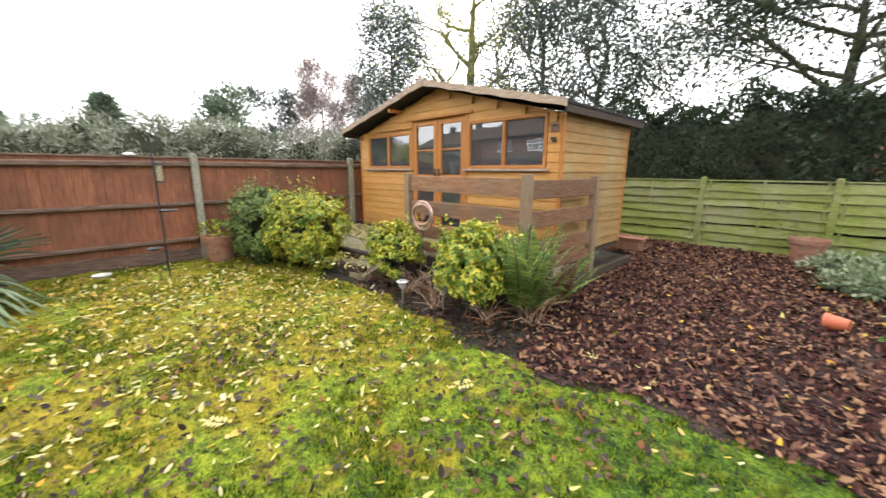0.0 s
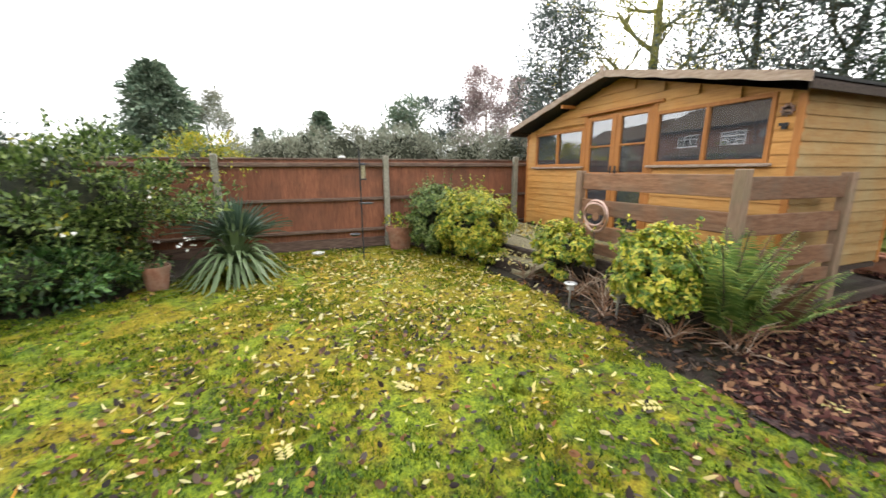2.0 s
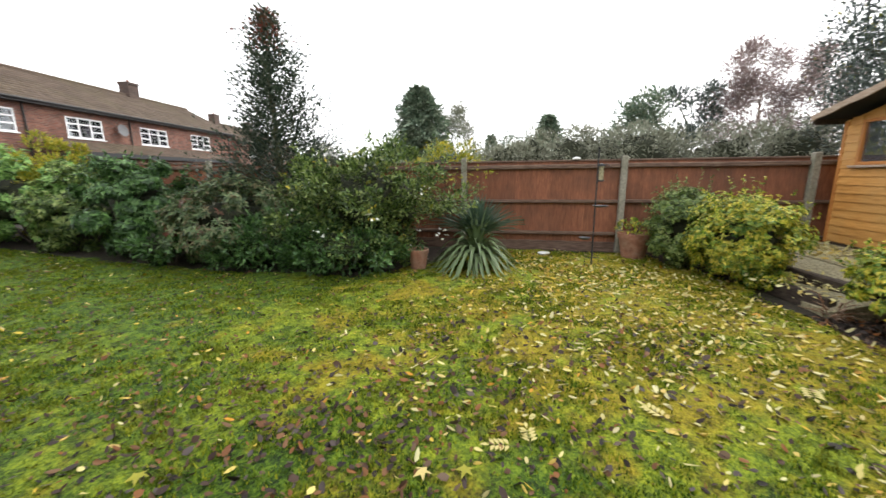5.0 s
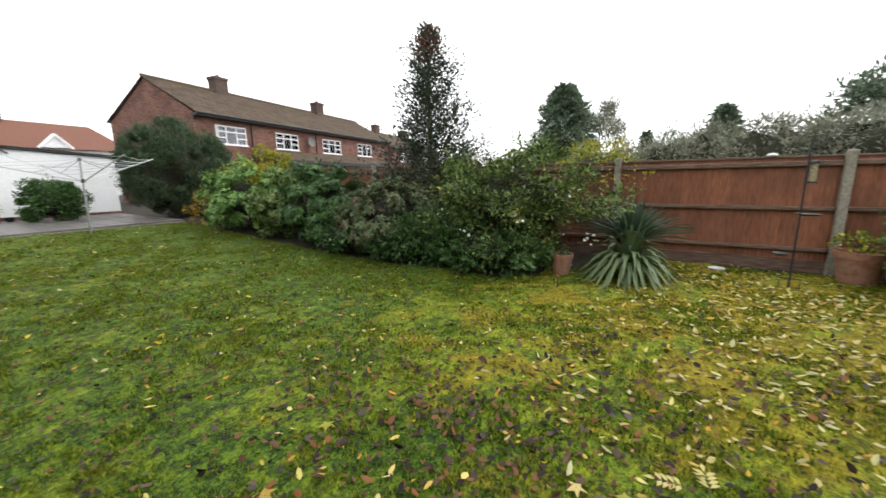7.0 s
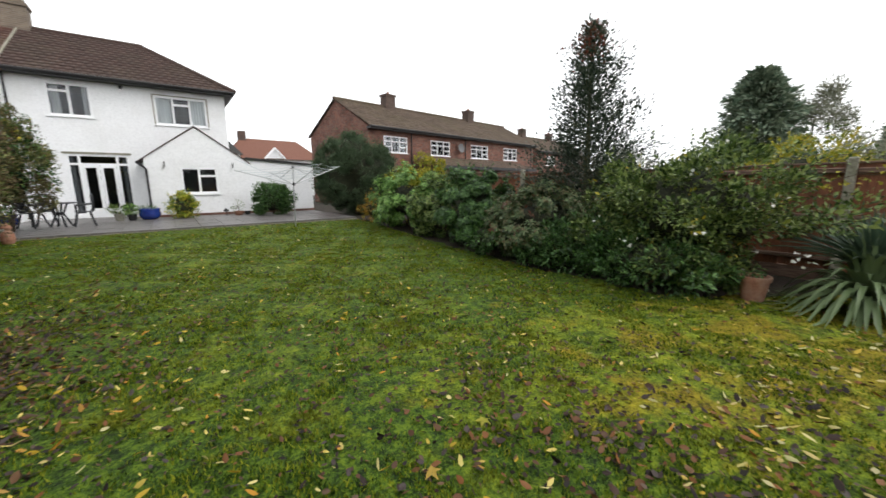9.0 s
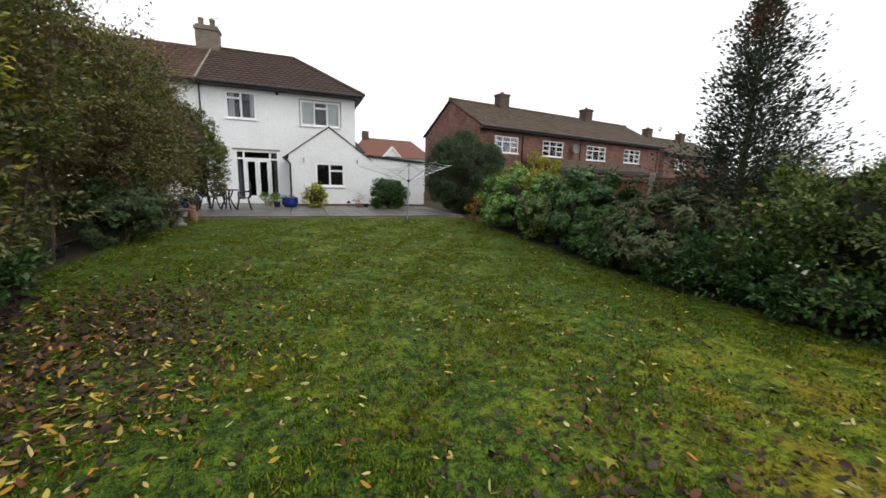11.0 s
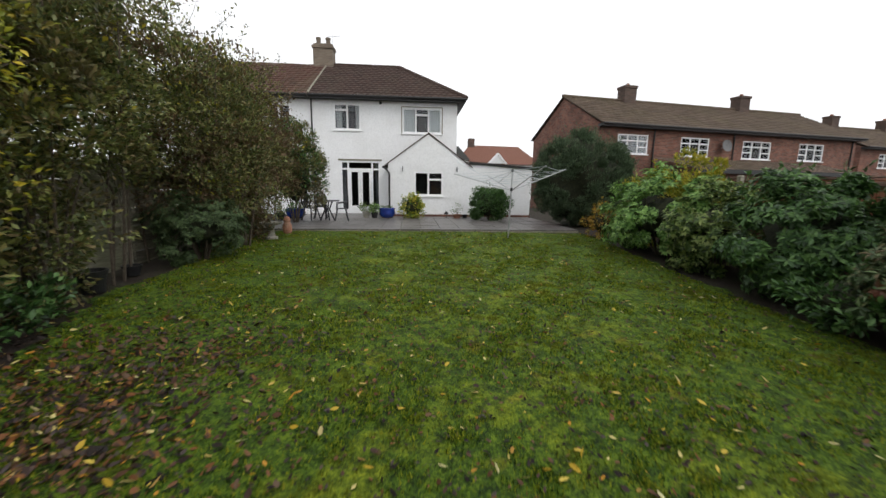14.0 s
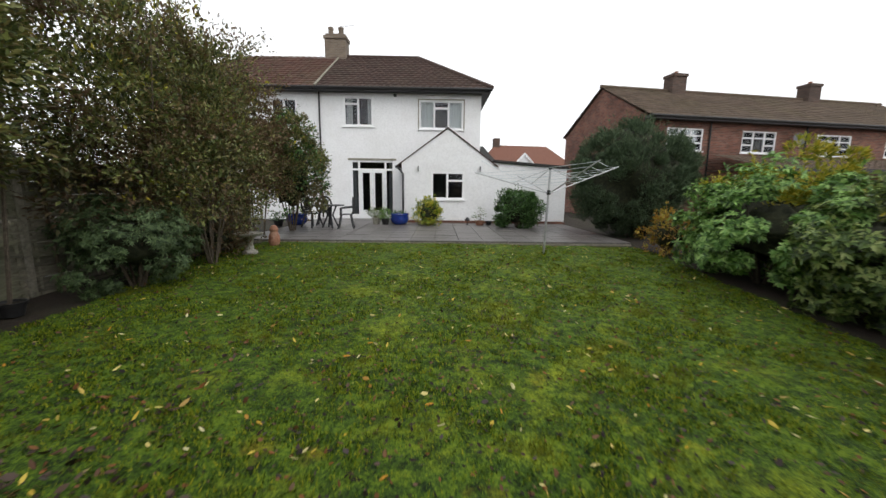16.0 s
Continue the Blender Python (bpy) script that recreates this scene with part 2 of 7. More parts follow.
M_CLAD = surf("honey_stained_cladding", [(0.3764, 0.17, 0.0373), (0.4893, 0.235, 0.0569), (0.5645, 0.3, 0.088)], 6, 0.6, 0.2, stretch=(0.7, 0.7, 7), stain=((0.42, 0.26, 0.09), 0.9, 0.6), vary=0.1)
# Side boards: algae stains, plus a darker base that paints in their shade.
M_CLADSIDE = surf("shaded_algae_side_cladding", [(0.2415, 0.1237, 0.0364), (0.3086, 0.1758, 0.0607), (0.3488, 0.2214, 0.0911)], 6, 0.7, 0.25, stretch=(0.7, 0.7, 7), stain=((0.33, 0.28, 0.15), 0.8, 0.8), vary=0.1)
M_CLADTRIM = surf("honey_stained_trim", [(0.34, 0.13, 0.028), (0.46, 0.19, 0.045)], 8, 0.55, 0.2, stretch=(4, 4, 0.7))
M_BARGE = surf("bare_weathered_timber", [(0.24, 0.17, 0.12), (0.36, 0.27, 0.2), (0.46, 0.37, 0.29)], 9, 0.85, 0.35, stretch=(0.8, 5, 5))
M_FELT = surf("roofing_felt", [(0.018, 0.018, 0.018), (0.045, 0.045, 0.042)], 60, 0.95, 0.4)
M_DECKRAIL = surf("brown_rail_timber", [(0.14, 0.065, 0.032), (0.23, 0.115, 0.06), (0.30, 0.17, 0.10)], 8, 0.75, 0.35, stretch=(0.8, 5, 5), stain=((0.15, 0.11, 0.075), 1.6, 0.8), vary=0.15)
# Rail timber with grain along y, darkened to put the side's shade into it.
M_DECKSIDE = surf("shaded_side_rail_timber", [(0.1008, 0.0468, 0.023), (0.1656, 0.0828, 0.0432), (0.216, 0.1224, 0.072)], 8, 0.75, 0.35, stretch=(5, 0.8, 5), stain=((0.15, 0.11, 0.075), 1.6, 0.8), vary=0.15)
M_MOSSTRUNK = surf("moss_covered_bark", [(0.09, 0.085, 0.035), (0.17, 0.165, 0.05), (0.27, 0.26, 0.07)], 10, 0.92, 0.8)
M_DECKPOST = surf("pale_rail_post", [(0.17, 0.11, 0.07), (0.27, 0.18, 0.12)], 9, 0.85, 0.35, stretch=(5, 5, 0.8), stain=((0.17, 0.15, 0.09), 2.0, 0.7), vary=0.12)
M_SLEEPER = surf("dark_sleeper", [(0.022, 0.015, 0.011), (0.05, 0.035, 0.026), (0.09, 0.068, 0.05)], 9, 0.9, 0.5, stretch=(0.7, 5, 5), vary=0.2)
M_GRAVEL = surf("leafy_gravel", [(0.10, 0.085, 0.05), (0.26, 0.23, 0.14), (0.42, 0.38, 0.24)], 40, 0.9, 0.8)
M_RENDER = surf("white_painted_render", [(0.72, 0.73, 0.74), (0.80, 0.81, 0.82), (0.84, 0.85, 0.86)], 14, 0.85, 0.03, stain=((0.62, 0.62, 0.60), 0.7, 0.35), bump_scale=60)
M_UPVC = surf("white_window_frame", [(0.80, 0.81, 0.82), (0.86, 0.87, 0.88)], 3, 0.35, 0.0)
M_TILE = surf("brown_roof_tile", [(0.0306, 0.0201, 0.0163), (0.0581, 0.0343, 0.0278), (0.0857, 0.0531, 0.0423)], 12, 0.85, 0.3, stain=((0.07, 0.06, 0.04), 0.7, 0.4), vary=0.16, island=True)
M_TILERED = surf("reddish_roof_tile", [(0.056, 0.0252, 0.019), (0.0896, 0.042, 0.0308), (0.112, 0.0616, 0.0448)], 12, 0.85, 0.3, stain=((0.09, 0.07, 0.045), 0.9, 0.7), vary=0.25, island=True)
M_TILEMOSS = surf("mossy_roof_tile", [(0.0675, 0.0468, 0.0342), (0.099, 0.0702, 0.0504), (0.135, 0.099, 0.072)], 12, 0.88, 0.3, stain=((0.09, 0.075, 0.04), 0.5, 0.5), vary=0.25, island=True)
M_ORANGETILE = surf("orange_roof_tile", [(0.1224, 0.052, 0.0337), (0.1714, 0.0734, 0.049), (0.202, 0.0979, 0.0673)], 10, 0.85, 0.3, vary=0.2, island=True)
M_BRICK = brick_mat("red_brick", (0.11, 0.042, 0.03), (0.27, 0.105, 0.066), (0.2, 0.165, 0.135))
M_STACK = brick_mat("dark_chimney_brick", (0.06, 0.038, 0.03), (0.12, 0.07, 0.05), (0.12, 0.1, 0.085))
M_BRICKDARK = brick_mat("sooty_brick", (0.15, 0.115, 0.085), (0.22, 0.17, 0.125), (0.22, 0.2, 0.17))
M_GLASS = glass_mat("window_glass", 1.45)
M_SHEDGLASS = glass_mat("summerhouse_glass", 3.3, (0.75, 0.78, 0.8), 0.03)
# Near-black interior tone: lack of light indoors is put into the colour.
M_DARKROOM = surf("unlit_interior_tone", [(0.03, 0.03, 0.032), (0.06, 0.06, 0.06)], 2, 0.9, 0.0)
M_CURTAIN = surf("grey_curtain", [(0.36, 0.35, 0.34), (0.5, 0.49, 0.48)], 9, 0.9, 0.1, stretch=(6, 6, 0.5))
M_DARKCURTAIN = surf("dark_curtain", [(0.1, 0.1, 0.105), (0.2, 0.2, 0.2)], 9, 0.9, 0.1, stretch=(6, 6, 0.5))
M_NET = surf("pale_net_curtain", [(0.55, 0.55, 0.53), (0.68, 0.68, 0.66)], 9, 0.9, 0.1, stretch=(6, 6, 0.5))
M_BLACK = surf("black_plastic", [(0.012, 0.012, 0.013), (0.025, 0.025, 0.026)], 20, 0.45, 0.1)
M_IRON = surf("black_cast_iron", [(0.012, 0.013, 0.016), (0.03, 0.032, 0.036)], 25, 0.5, 0.2)
M_STEEL = surf("galvanised_steel", [(0.38, 0.39, 0.4), (0.5, 0.51, 0.52)], 20, 0.4, 0.1, metal=0.8)
M_LINE = surf("pale_washing_line", [(0.5, 0.56, 0.6), (0.62, 0.68, 0.7)], 20, 0.5, 0.0)
M_TERRA = surf("terracotta", [(0.22, 0.095, 0.06), (0.32, 0.15, 0.095), (0.38, 0.2, 0.14)], 16, 0.85, 0.25, stain=((0.26, 0.2, 0.15), 4, 0.6))
M_ORANGEPOT = surf("orange_plastic_pot", [(0.45, 0.11, 0.05), (0.55, 0.15, 0.075)], 8, 0.55, 0.05)
M_BLUE = surf("cobalt_glaze", [(0.008, 0.02, 0.16), (0.012, 0.045, 0.27)], 5, 0.2, 0.05, coat=0.5)
M_STONE = surf("cast_stone", [(0.22, 0.21, 0.18), (0.34, 0.32, 0.28), (0.42, 0.4, 0.36)], 28, 0.9, 0.5, stain=((0.16, 0.17, 0.11), 3, 0.6))
M_SLAB = surf("wet_paving_slab", [(0.085, 0.08, 0.078), (0.14, 0.13, 0.125), (0.2, 0.185, 0.175)], 12, 0.38, 0.2, stain=((0.07, 0.066, 0.06), 1.2, 0.7), vary=0.14)
M_SOLAR = surf("brushed_solar_light", [(0.45, 0.46, 0.46), (0.62, 0.62, 0.62)], 12, 0.3, 0.05, metal=0.6)
M_COPPER = surf("copper_ring", [(0.42, 0.27, 0.22), (0.56, 0.4, 0.34)], 14, 0.35, 0.05, metal=0.75)
M_TWIG = surf("bare_twig", [(0.04, 0.03, 0.022), (0.09, 0.07, 0.05), (0.15, 0.125, 0.095)], 20, 0.9, 0.4, stretch=(3, 3, 1))
M_TRUNK = surf("mossy_bark", [(0.035, 0.032, 0.024), (0.08, 0.075, 0.05), (0.14, 0.13, 0.085)], 14, 0.92, 0.8, stretch=(3, 3, 0.7), stain=((0.10, 0.12, 0.03), 1.5, 0.5))
# Inside of bushes: shade among the twigs is put into this dark tone.
M_CORE = surf("shaded_inner_twigs", [(0.006, 0.008, 0.004), (0.022, 0.026, 0.012), (0.045, 0.045, 0.022)], 14, 0.95, 1.0)
L_GRASS = leaf_mat("grass_blades", [(0.0166, 0.0391, 0.0045), (0.058, 0.1127, 0.0083), (0.138, 0.1955, 0.012), (0.276, 0.2875, 0.0195)], 0.6, 0.3, patch=((0.13, 0.14, 0.014), 1.5), spec=0.1)
L_PALE = leaf_mat("pale_fallen_leaves", [(0.42, 0.28, 0.03), (0.55, 0.42, 0.08), (0.6, 0.52, 0.22), (0.34, 0.22, 0.07), (0.45, 0.22, 0.03)], 0.55, 0.1, spec=0.1)
L_BROWN = leaf_mat("brown_fallen_leaves", [(0.012, 0.008, 0.006), (0.026, 0.016, 0.012), (0.045, 0.026, 0.02), (0.085, 0.042, 0.022), (0.19, 0.075, 0.022), (0.12, 0.072, 0.04), (0.06, 0.046, 0.042)], 0.5, 0.1, spec=0.2)
L_CREAM = leaf_mat("cream_fallen_leaves", [(0.4223, 0.3947, 0.1785), (0.5324, 0.4957, 0.2678), (0.4774, 0.4039, 0.116), (0.3672, 0.3305, 0.1785), (0.459, 0.3305, 0.0714)], 0.5, 0.1, spec=0.2)
L_VARIEG = leaf_mat("yellow_green_leaves", [(0.06, 0.13, 0.014), (0.19, 0.29, 0.024), (0.45, 0.46, 0.04), (0.7, 0.58, 0.08)], 0.42, 0.25, patch=((0.065, 0.14, 0.016), 3.4))
L_BACKHEDGE = leaf_mat("back_hedge_leaves", [(0.0119, 0.0238, 0.0102), (0.0238, 0.0425, 0.0187), (0.0382, 0.0638, 0.0255)], 0.7, 0.12)
L_LAUREL = leaf_mat("laurel_leaves", [(0.0423, 0.1012, 0.0194), (0.1058, 0.2277, 0.0458), (0.2116, 0.3846, 0.088), (0.2962, 0.4554, 0.132)], 0.42, 0.2, spec=0.35)
L_DARK = leaf_mat("dark_glossy_leaves", [(0.0216, 0.054, 0.0154), (0.054, 0.126, 0.033), (0.12, 0.228, 0.0605)], 0.4, 0.15, spec=0.35)
L_RHODO = leaf_mat("grey_green_leaves", [(0.0322, 0.0592, 0.0215), (0.0828, 0.1301, 0.0497), (0.1656, 0.2242, 0.0994), (0.1472, 0.1166, 0.058)], 0.45, 0.2, spec=0.3)
L_GREYGREEN = leaf_mat("dusky_shrub_leaves", [(0.026, 0.048, 0.018), (0.06, 0.1, 0.036), (0.115, 0.165, 0.068)], 0.5, 0.15, spec=0.25)
L_ROSE = leaf_mat("light_green_leaves", [(0.03, 0.055, 0.014), (0.075, 0.13, 0.03), (0.16, 0.24, 0.055), (0.27, 0.33, 0.1)], 0.42, 0.3)
L_BRIAR = leaf_mat("briar_leaves", [(0.022, 0.042, 0.01), (0.055, 0.1, 0.022), (0.13, 0.195, 0.045), (0.24, 0.3, 0.09)], 0.42, 0.3)
L_CONIFER = leaf_mat("conifer_sprays", [(0.0426, 0.0728, 0.0392), (0.0711, 0.1138, 0.0567), (0.1185, 0.1708, 0.0873)], 0.7, 0.1)
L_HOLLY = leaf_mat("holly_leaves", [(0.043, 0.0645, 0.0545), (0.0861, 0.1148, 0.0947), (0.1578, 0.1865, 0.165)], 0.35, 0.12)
# Darker copy of the holly leaves, with shade put into their colour.
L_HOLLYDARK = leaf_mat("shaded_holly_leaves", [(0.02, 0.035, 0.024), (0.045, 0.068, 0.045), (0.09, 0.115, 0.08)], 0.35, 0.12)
L_HOLLYRED = leaf_mat("reddening_leaves", [(0.20, 0.05, 0.035), (0.16, 0.075, 0.045), (0.10, 0.085, 0.05)], 0.45, 0.2)
L_HEDGE = leaf_mat("mixed_hedge_leaves", [(0.049, 0.0672, 0.0221), (0.119, 0.147, 0.0442), (0.238, 0.266, 0.078), (0.21, 0.161, 0.065)], 0.42, 0.25, patch=((0.11, 0.085, 0.042), 0.9))
L_HEDGEYELLOW = leaf_mat("yellowing_hedge_leaves", [(0.0943, 0.1225, 0.0185), (0.2451, 0.2888, 0.0343), (0.509, 0.5075, 0.0594), (0.6786, 0.525, 0.0594)], 0.45, 0.3, patch=((0.17, 0.13, 0.04), 1.1))
L_YELLOW = leaf_mat("yellowing_leaves", [(0.16, 0.20, 0.02), (0.30, 0.30, 0.03), (0.46, 0.38, 0.04)], 0.5, 0.35)
L_ORANGE = leaf_mat("orange_leaves", [(0.30, 0.15, 0.03), (0.42, 0.26, 0.04), (0.36, 0.32, 0.05)], 0.5, 0.3)
L_RUST = leaf_mat("rusty_beech_leaves", [(0.1033, 0.0644, 0.0358), (0.1721, 0.1073, 0.0572), (0.1148, 0.1216, 0.0429)], 0.6, 0.2)
L_STRAP = leaf_mat("pale_green_straps", [(0.0675, 0.1092, 0.0504), (0.1125, 0.1638, 0.072), (0.195, 0.2496, 0.1224)], 0.38, 0.15)
L_YUCCA = leaf_mat("blue_green_blades", [(0.0338, 0.0638, 0.0413), (0.0562, 0.0975, 0.0638), (0.12, 0.165, 0.1125)], 0.4, 0.15)
L_FERN = leaf_mat("fern_fronds", [(0.104, 0.192, 0.048), (0.208, 0.3264, 0.08), (0.3536, 0.4224, 0.112)], 0.6, 0.3)
L_FERNDRY = leaf_mat("dry_fern_fronds", [(0.14, 0.08, 0.045), (0.20, 0.12, 0.065)], 0.7, 0.3)
L_WHITEVAR = leaf_mat("white_edged_leaves", [(0.10, 0.16, 0.07), (0.22, 0.28, 0.15), (0.42, 0.46, 0.32)], 0.5, 0.2)
# Far greens and greys are lightened, so haze sits in the leaf colour.
L_FARGREEN = leaf_mat("hazy_distant_green", [(0.1123, 0.1704, 0.1123), (0.1778, 0.2332, 0.1591), (0.2434, 0.287, 0.1966)], 0.7, 0.15)
L_FARGREY = leaf_mat("hazy_distant_grey_twigs", [(0.1859, 0.1925, 0.14), (0.2717, 0.2772, 0.2029), (0.3575, 0.3696, 0.28)], 0.8, 0.1)
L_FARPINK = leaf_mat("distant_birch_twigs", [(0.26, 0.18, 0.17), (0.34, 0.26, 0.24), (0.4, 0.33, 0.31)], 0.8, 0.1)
L_FLOWER = leaf_mat("white_petals", [(0.72, 0.72, 0.68), (0.8, 0.79, 0.74)], 0.6, 0.2)


# ---------------------------------------------------------------- mesh helpers
rng = np.random.default_rng(7)


def thing(name, loc=(0, 0, 0), label="", category="", group="", kind="", rz=0.0):
    ob = new(name)
    ob.empty_display_size = 0.1
    ob.matrix_basis = pose(*loc, 0, 0, rz)
    return tagged(ob, label, category, group, kind)


def finish(name, me, material, parent=None, label="", smooth=False):
    for m in material if isinstance(material, (list, tuple)) else [material]:
        me.materials.append(m)
    if smooth:
        me.polygons.foreach_set("use_smooth", [True] * len(me.polygons))
    ob = new(name, me)
    if parent is not None:
        ob.parent = parent
    if label:
        ob["label"] = label
    return ob


def part(name, bm, material, parent=None, label="", smooth=False):
    """Links a bmesh as one mesh object under a thing or a part."""
    me = bpy.data.meshes.new(name)
    bm.to_mesh(me)
    bm.free()
    return finish(name, me, material, parent, label, smooth)


def raw(name, verts, faces, material, parent=None, label="", smooth=False, slots=None):
    """A mesh from arrays; faces all of one size."""
    verts, faces = np.asarray(verts, np.float32), np.asarray(faces, np.int32)
    me = bpy.data.meshes.new(name)
    k = faces.shape[1]
    me.vertices.add(len(verts))
    me.vertices.foreach_set("co", verts.ravel())
    me.loops.add(faces.size)
    me.loops.foreach_set("vertex_index", faces.ravel())
    me.polygons.add(len(faces))
    me.polygons.foreach_set("loop_start", np.arange(0, faces.size, k, dtype=np.int32))
    if slots is not None:
        me.polygons.foreach_set("material_index", np.asarray(slots, np.int32))
    me.update(calc_edges=True)
    me.validate()
    return finish(name, me, material, parent, label, smooth)


def box(bm, x0, x1, y0, y1, z0, z1, bevel=0.0, m=None):
    mat4 = Matrix.Translation(((x0 + x1) / 2, (y0 + y1) / 2, (z0 + z1) / 2)) @ Matrix.Diagonal((x1 - x0, y1 - y0, z1 - z0, 1))
    if m is not None:
        mat4 = m @ mat4
    vs = bmesh.ops.create_cube(bm, size=1, matrix=mat4)["verts"]
    if bevel:
        es = list({e for v in vs for e in v.link_edges})
        bmesh.ops.bevel(bm, geom=es, offset=bevel, segments=1, affect="EDGES")
    return bm


def boxes(*spans, bevel=0.0):
    bm = bmesh.new()
    for s in spans:
        box(bm, *s, bevel=bevel)
    return bm


def tube(bm, pts, radii, sides=8, cap=True):
    """A tube along points."""
    pts = [Vector(p) for p in pts]
    if isinstance(radii, (int, float)):
        radii = [radii] * len(pts)
    rings = []
    for i, p in enumerate(pts):
        d = (pts[min(i + 1, len(pts) - 1)] - pts[max(i - 1, 0)]).normalized()
        u = d.orthogonal().normalized() if i == 0 else (u - d * u.dot(d)).normalized()
        w = d.cross(u)
        rings.append([bm.verts.new(p + (u * math.cos(a) + w * math.sin(a)) * radii[i])
                      for a in (2 * math.pi * k / sides for k in range(sides))])
    for a, b in zip(rings, rings[1:]):
        for k in range(sides):
            bm.faces.new((a[k], a[(k + 1) % sides], b[(k + 1) % sides], b[k]))
    if cap:
        bm.faces.new(rings[0][::-1])
        bm.faces.new(rings[-1])
    return bm


def lathe(bm, profile, sides=24, centre=(0, 0, 0)):
    """A turned shape from (radius, height) pairs."""
    cx, cy, cz = centre
    rings = [[bm.verts.new((cx + r * math.cos(2 * math.pi * k / sides), cy + r * math.sin(2 * math.pi * k / sides), cz + z))
              for k in range(sides)] for r, z in profile]
    for a, b in zip(rings, rings[1:]):
        for k in range(sides):
            bm.faces.new((a[k], a[(k + 1) % sides], b[(k + 1) % sides], b[k]))
    bm.faces.new(rings[0][::-1])
    bm.faces.new(rings[-1])
    return bm


def ring(bm, r, thick, m, n=28, sides=8):
    """A closed hoop in the local xz plane."""
    rows = []
    for i in range(n):
        a = 2 * math.pi * i / n
        rows.append([bm.verts.new(m @ Vector(((r + thick * math.cos(b)) * math.cos(a), thick * math.sin(b), (r + thick * math.cos(b)) * math.sin(a))))
                     for b in (2 * math.pi * k / sides for k in range(sides))])
    for i in range(n):
        a, b = rows[i], rows[(i + 1) % n]
        for k in range(sides):
            bm.faces.new((a[k], b[k], b[(k + 1) % sides], a[(k + 1) % sides]))
    return bm


def wall(bm, x0, x1, z0, z1, y0, y1, holes=()):
    """A wall along x from y0 (face) to y1, with holes (x0, x1, z0, z1) right through it."""
    xs = sorted({x0, x1, *(h[0] for h in holes), *(h[1] for h in holes)})
    zs = sorted({z0, z1, *(h[2] for h in holes), *(h[3] for h in holes)})
    full = {}
    for i in range(len(xs) - 1):
        for k in range(len(zs) - 1):
            cx, cz = (xs[i] + xs[i + 1]) / 2, (zs[k] + zs[k + 1]) / 2
            full[i, k] = not any(h[0] < cx < h[1] and h[2] < cz < h[3] for h in holes)
    vs = {}

    def v(i, k, y):
        if (i, k, y) not in vs:
            vs[i, k, y] = bm.verts.new((xs[i], y, zs[k]))
        return vs[i, k, y]
    for (i, k), on in full.items():
        if not on:
            continue
        bm.faces.new((v(i, k, y0), v(i + 1, k, y0), v(i + 1, k + 1, y0), v(i, k + 1, y0)))
        bm.faces.new((v(i, k, y1), v(i, k + 1, y1), v(i + 1, k + 1, y1), v(i + 1, k, y1)))
        for di, dk, a, b in ((-1, 0, (i, k), (i, k + 1)), (1, 0, (i + 1, k + 1), (i + 1, k)), (0, -1, (i + 1, k), (i, k)), (0, 1, (i, k + 1), (i + 1, k + 1))):
            if not full.get((i + di, k + dk)):
                bm.faces.new((v(*a, y0), v(*b, y0), v(*b, y1), v(*a, y1)))
    return bm


def unit(v):
    return v / np.maximum(np.linalg.norm(v, axis=1, keepdims=True), 1e-6)


def leaf_arrays(P, D, N, L, W, fold=0.25, curl=0.0):
    """Folded leaves: base, two sides and tip. P base points, D directions, N up-facing normals."""
    n = len(P)
    L, W = np.broadcast_to(L, n)[:, None], np.broadcast_to(W, n)[:, None]
    S = unit(np.cross(D, N))
    N = np.cross(S, D)
    mid = P + D * L * 0.5
    tip = P + D * L - N * L * curl
    lift = N * W * fold
    V = np.stack([P, mid + S * W * 0.5 + lift, tip, mid - S * W * 0.5 + lift], 1).reshape(-1, 3)
    i = np.arange(n)[:, None] * 4
    F = np.concatenate([i + [0, 1, 2], i + [0, 2, 3]], 0)
    return V, F


def sphere_dirs(n):
    return unit(rng.normal(size=(n, 3)))


def lumpy_core(c, r, seed, rows=10, cols=16):
    """A rough closed lump (arrays) for a bush's inner twigs, painted dark for the shade inside."""
    V, F = [], []
    for i in range(rows + 1):
        th = math.pi * i / rows
        for j in range(cols):
            ph = 2 * math.pi * j / cols
            d = Vector((math.sin(th) * math.cos(ph), math.sin(th) * math.sin(ph), math.cos(th)))
            k = 1 + 0.5 * noise.noise(d * 3.1 + Vector((seed, seed * 2, 0)))
            V.append((c[0] + d.x * r[0] * k, c[1] + d.y * r[1] * k, c[2] + d.z * r[2] * k))
    for i in range(rows):
        for j in range(cols):
            a, b = i * cols + j, i * cols + (j + 1) % cols
            F += [(a, b, b + cols), (a, b + cols, a + cols)]
    return np.array(V), np.array(F)


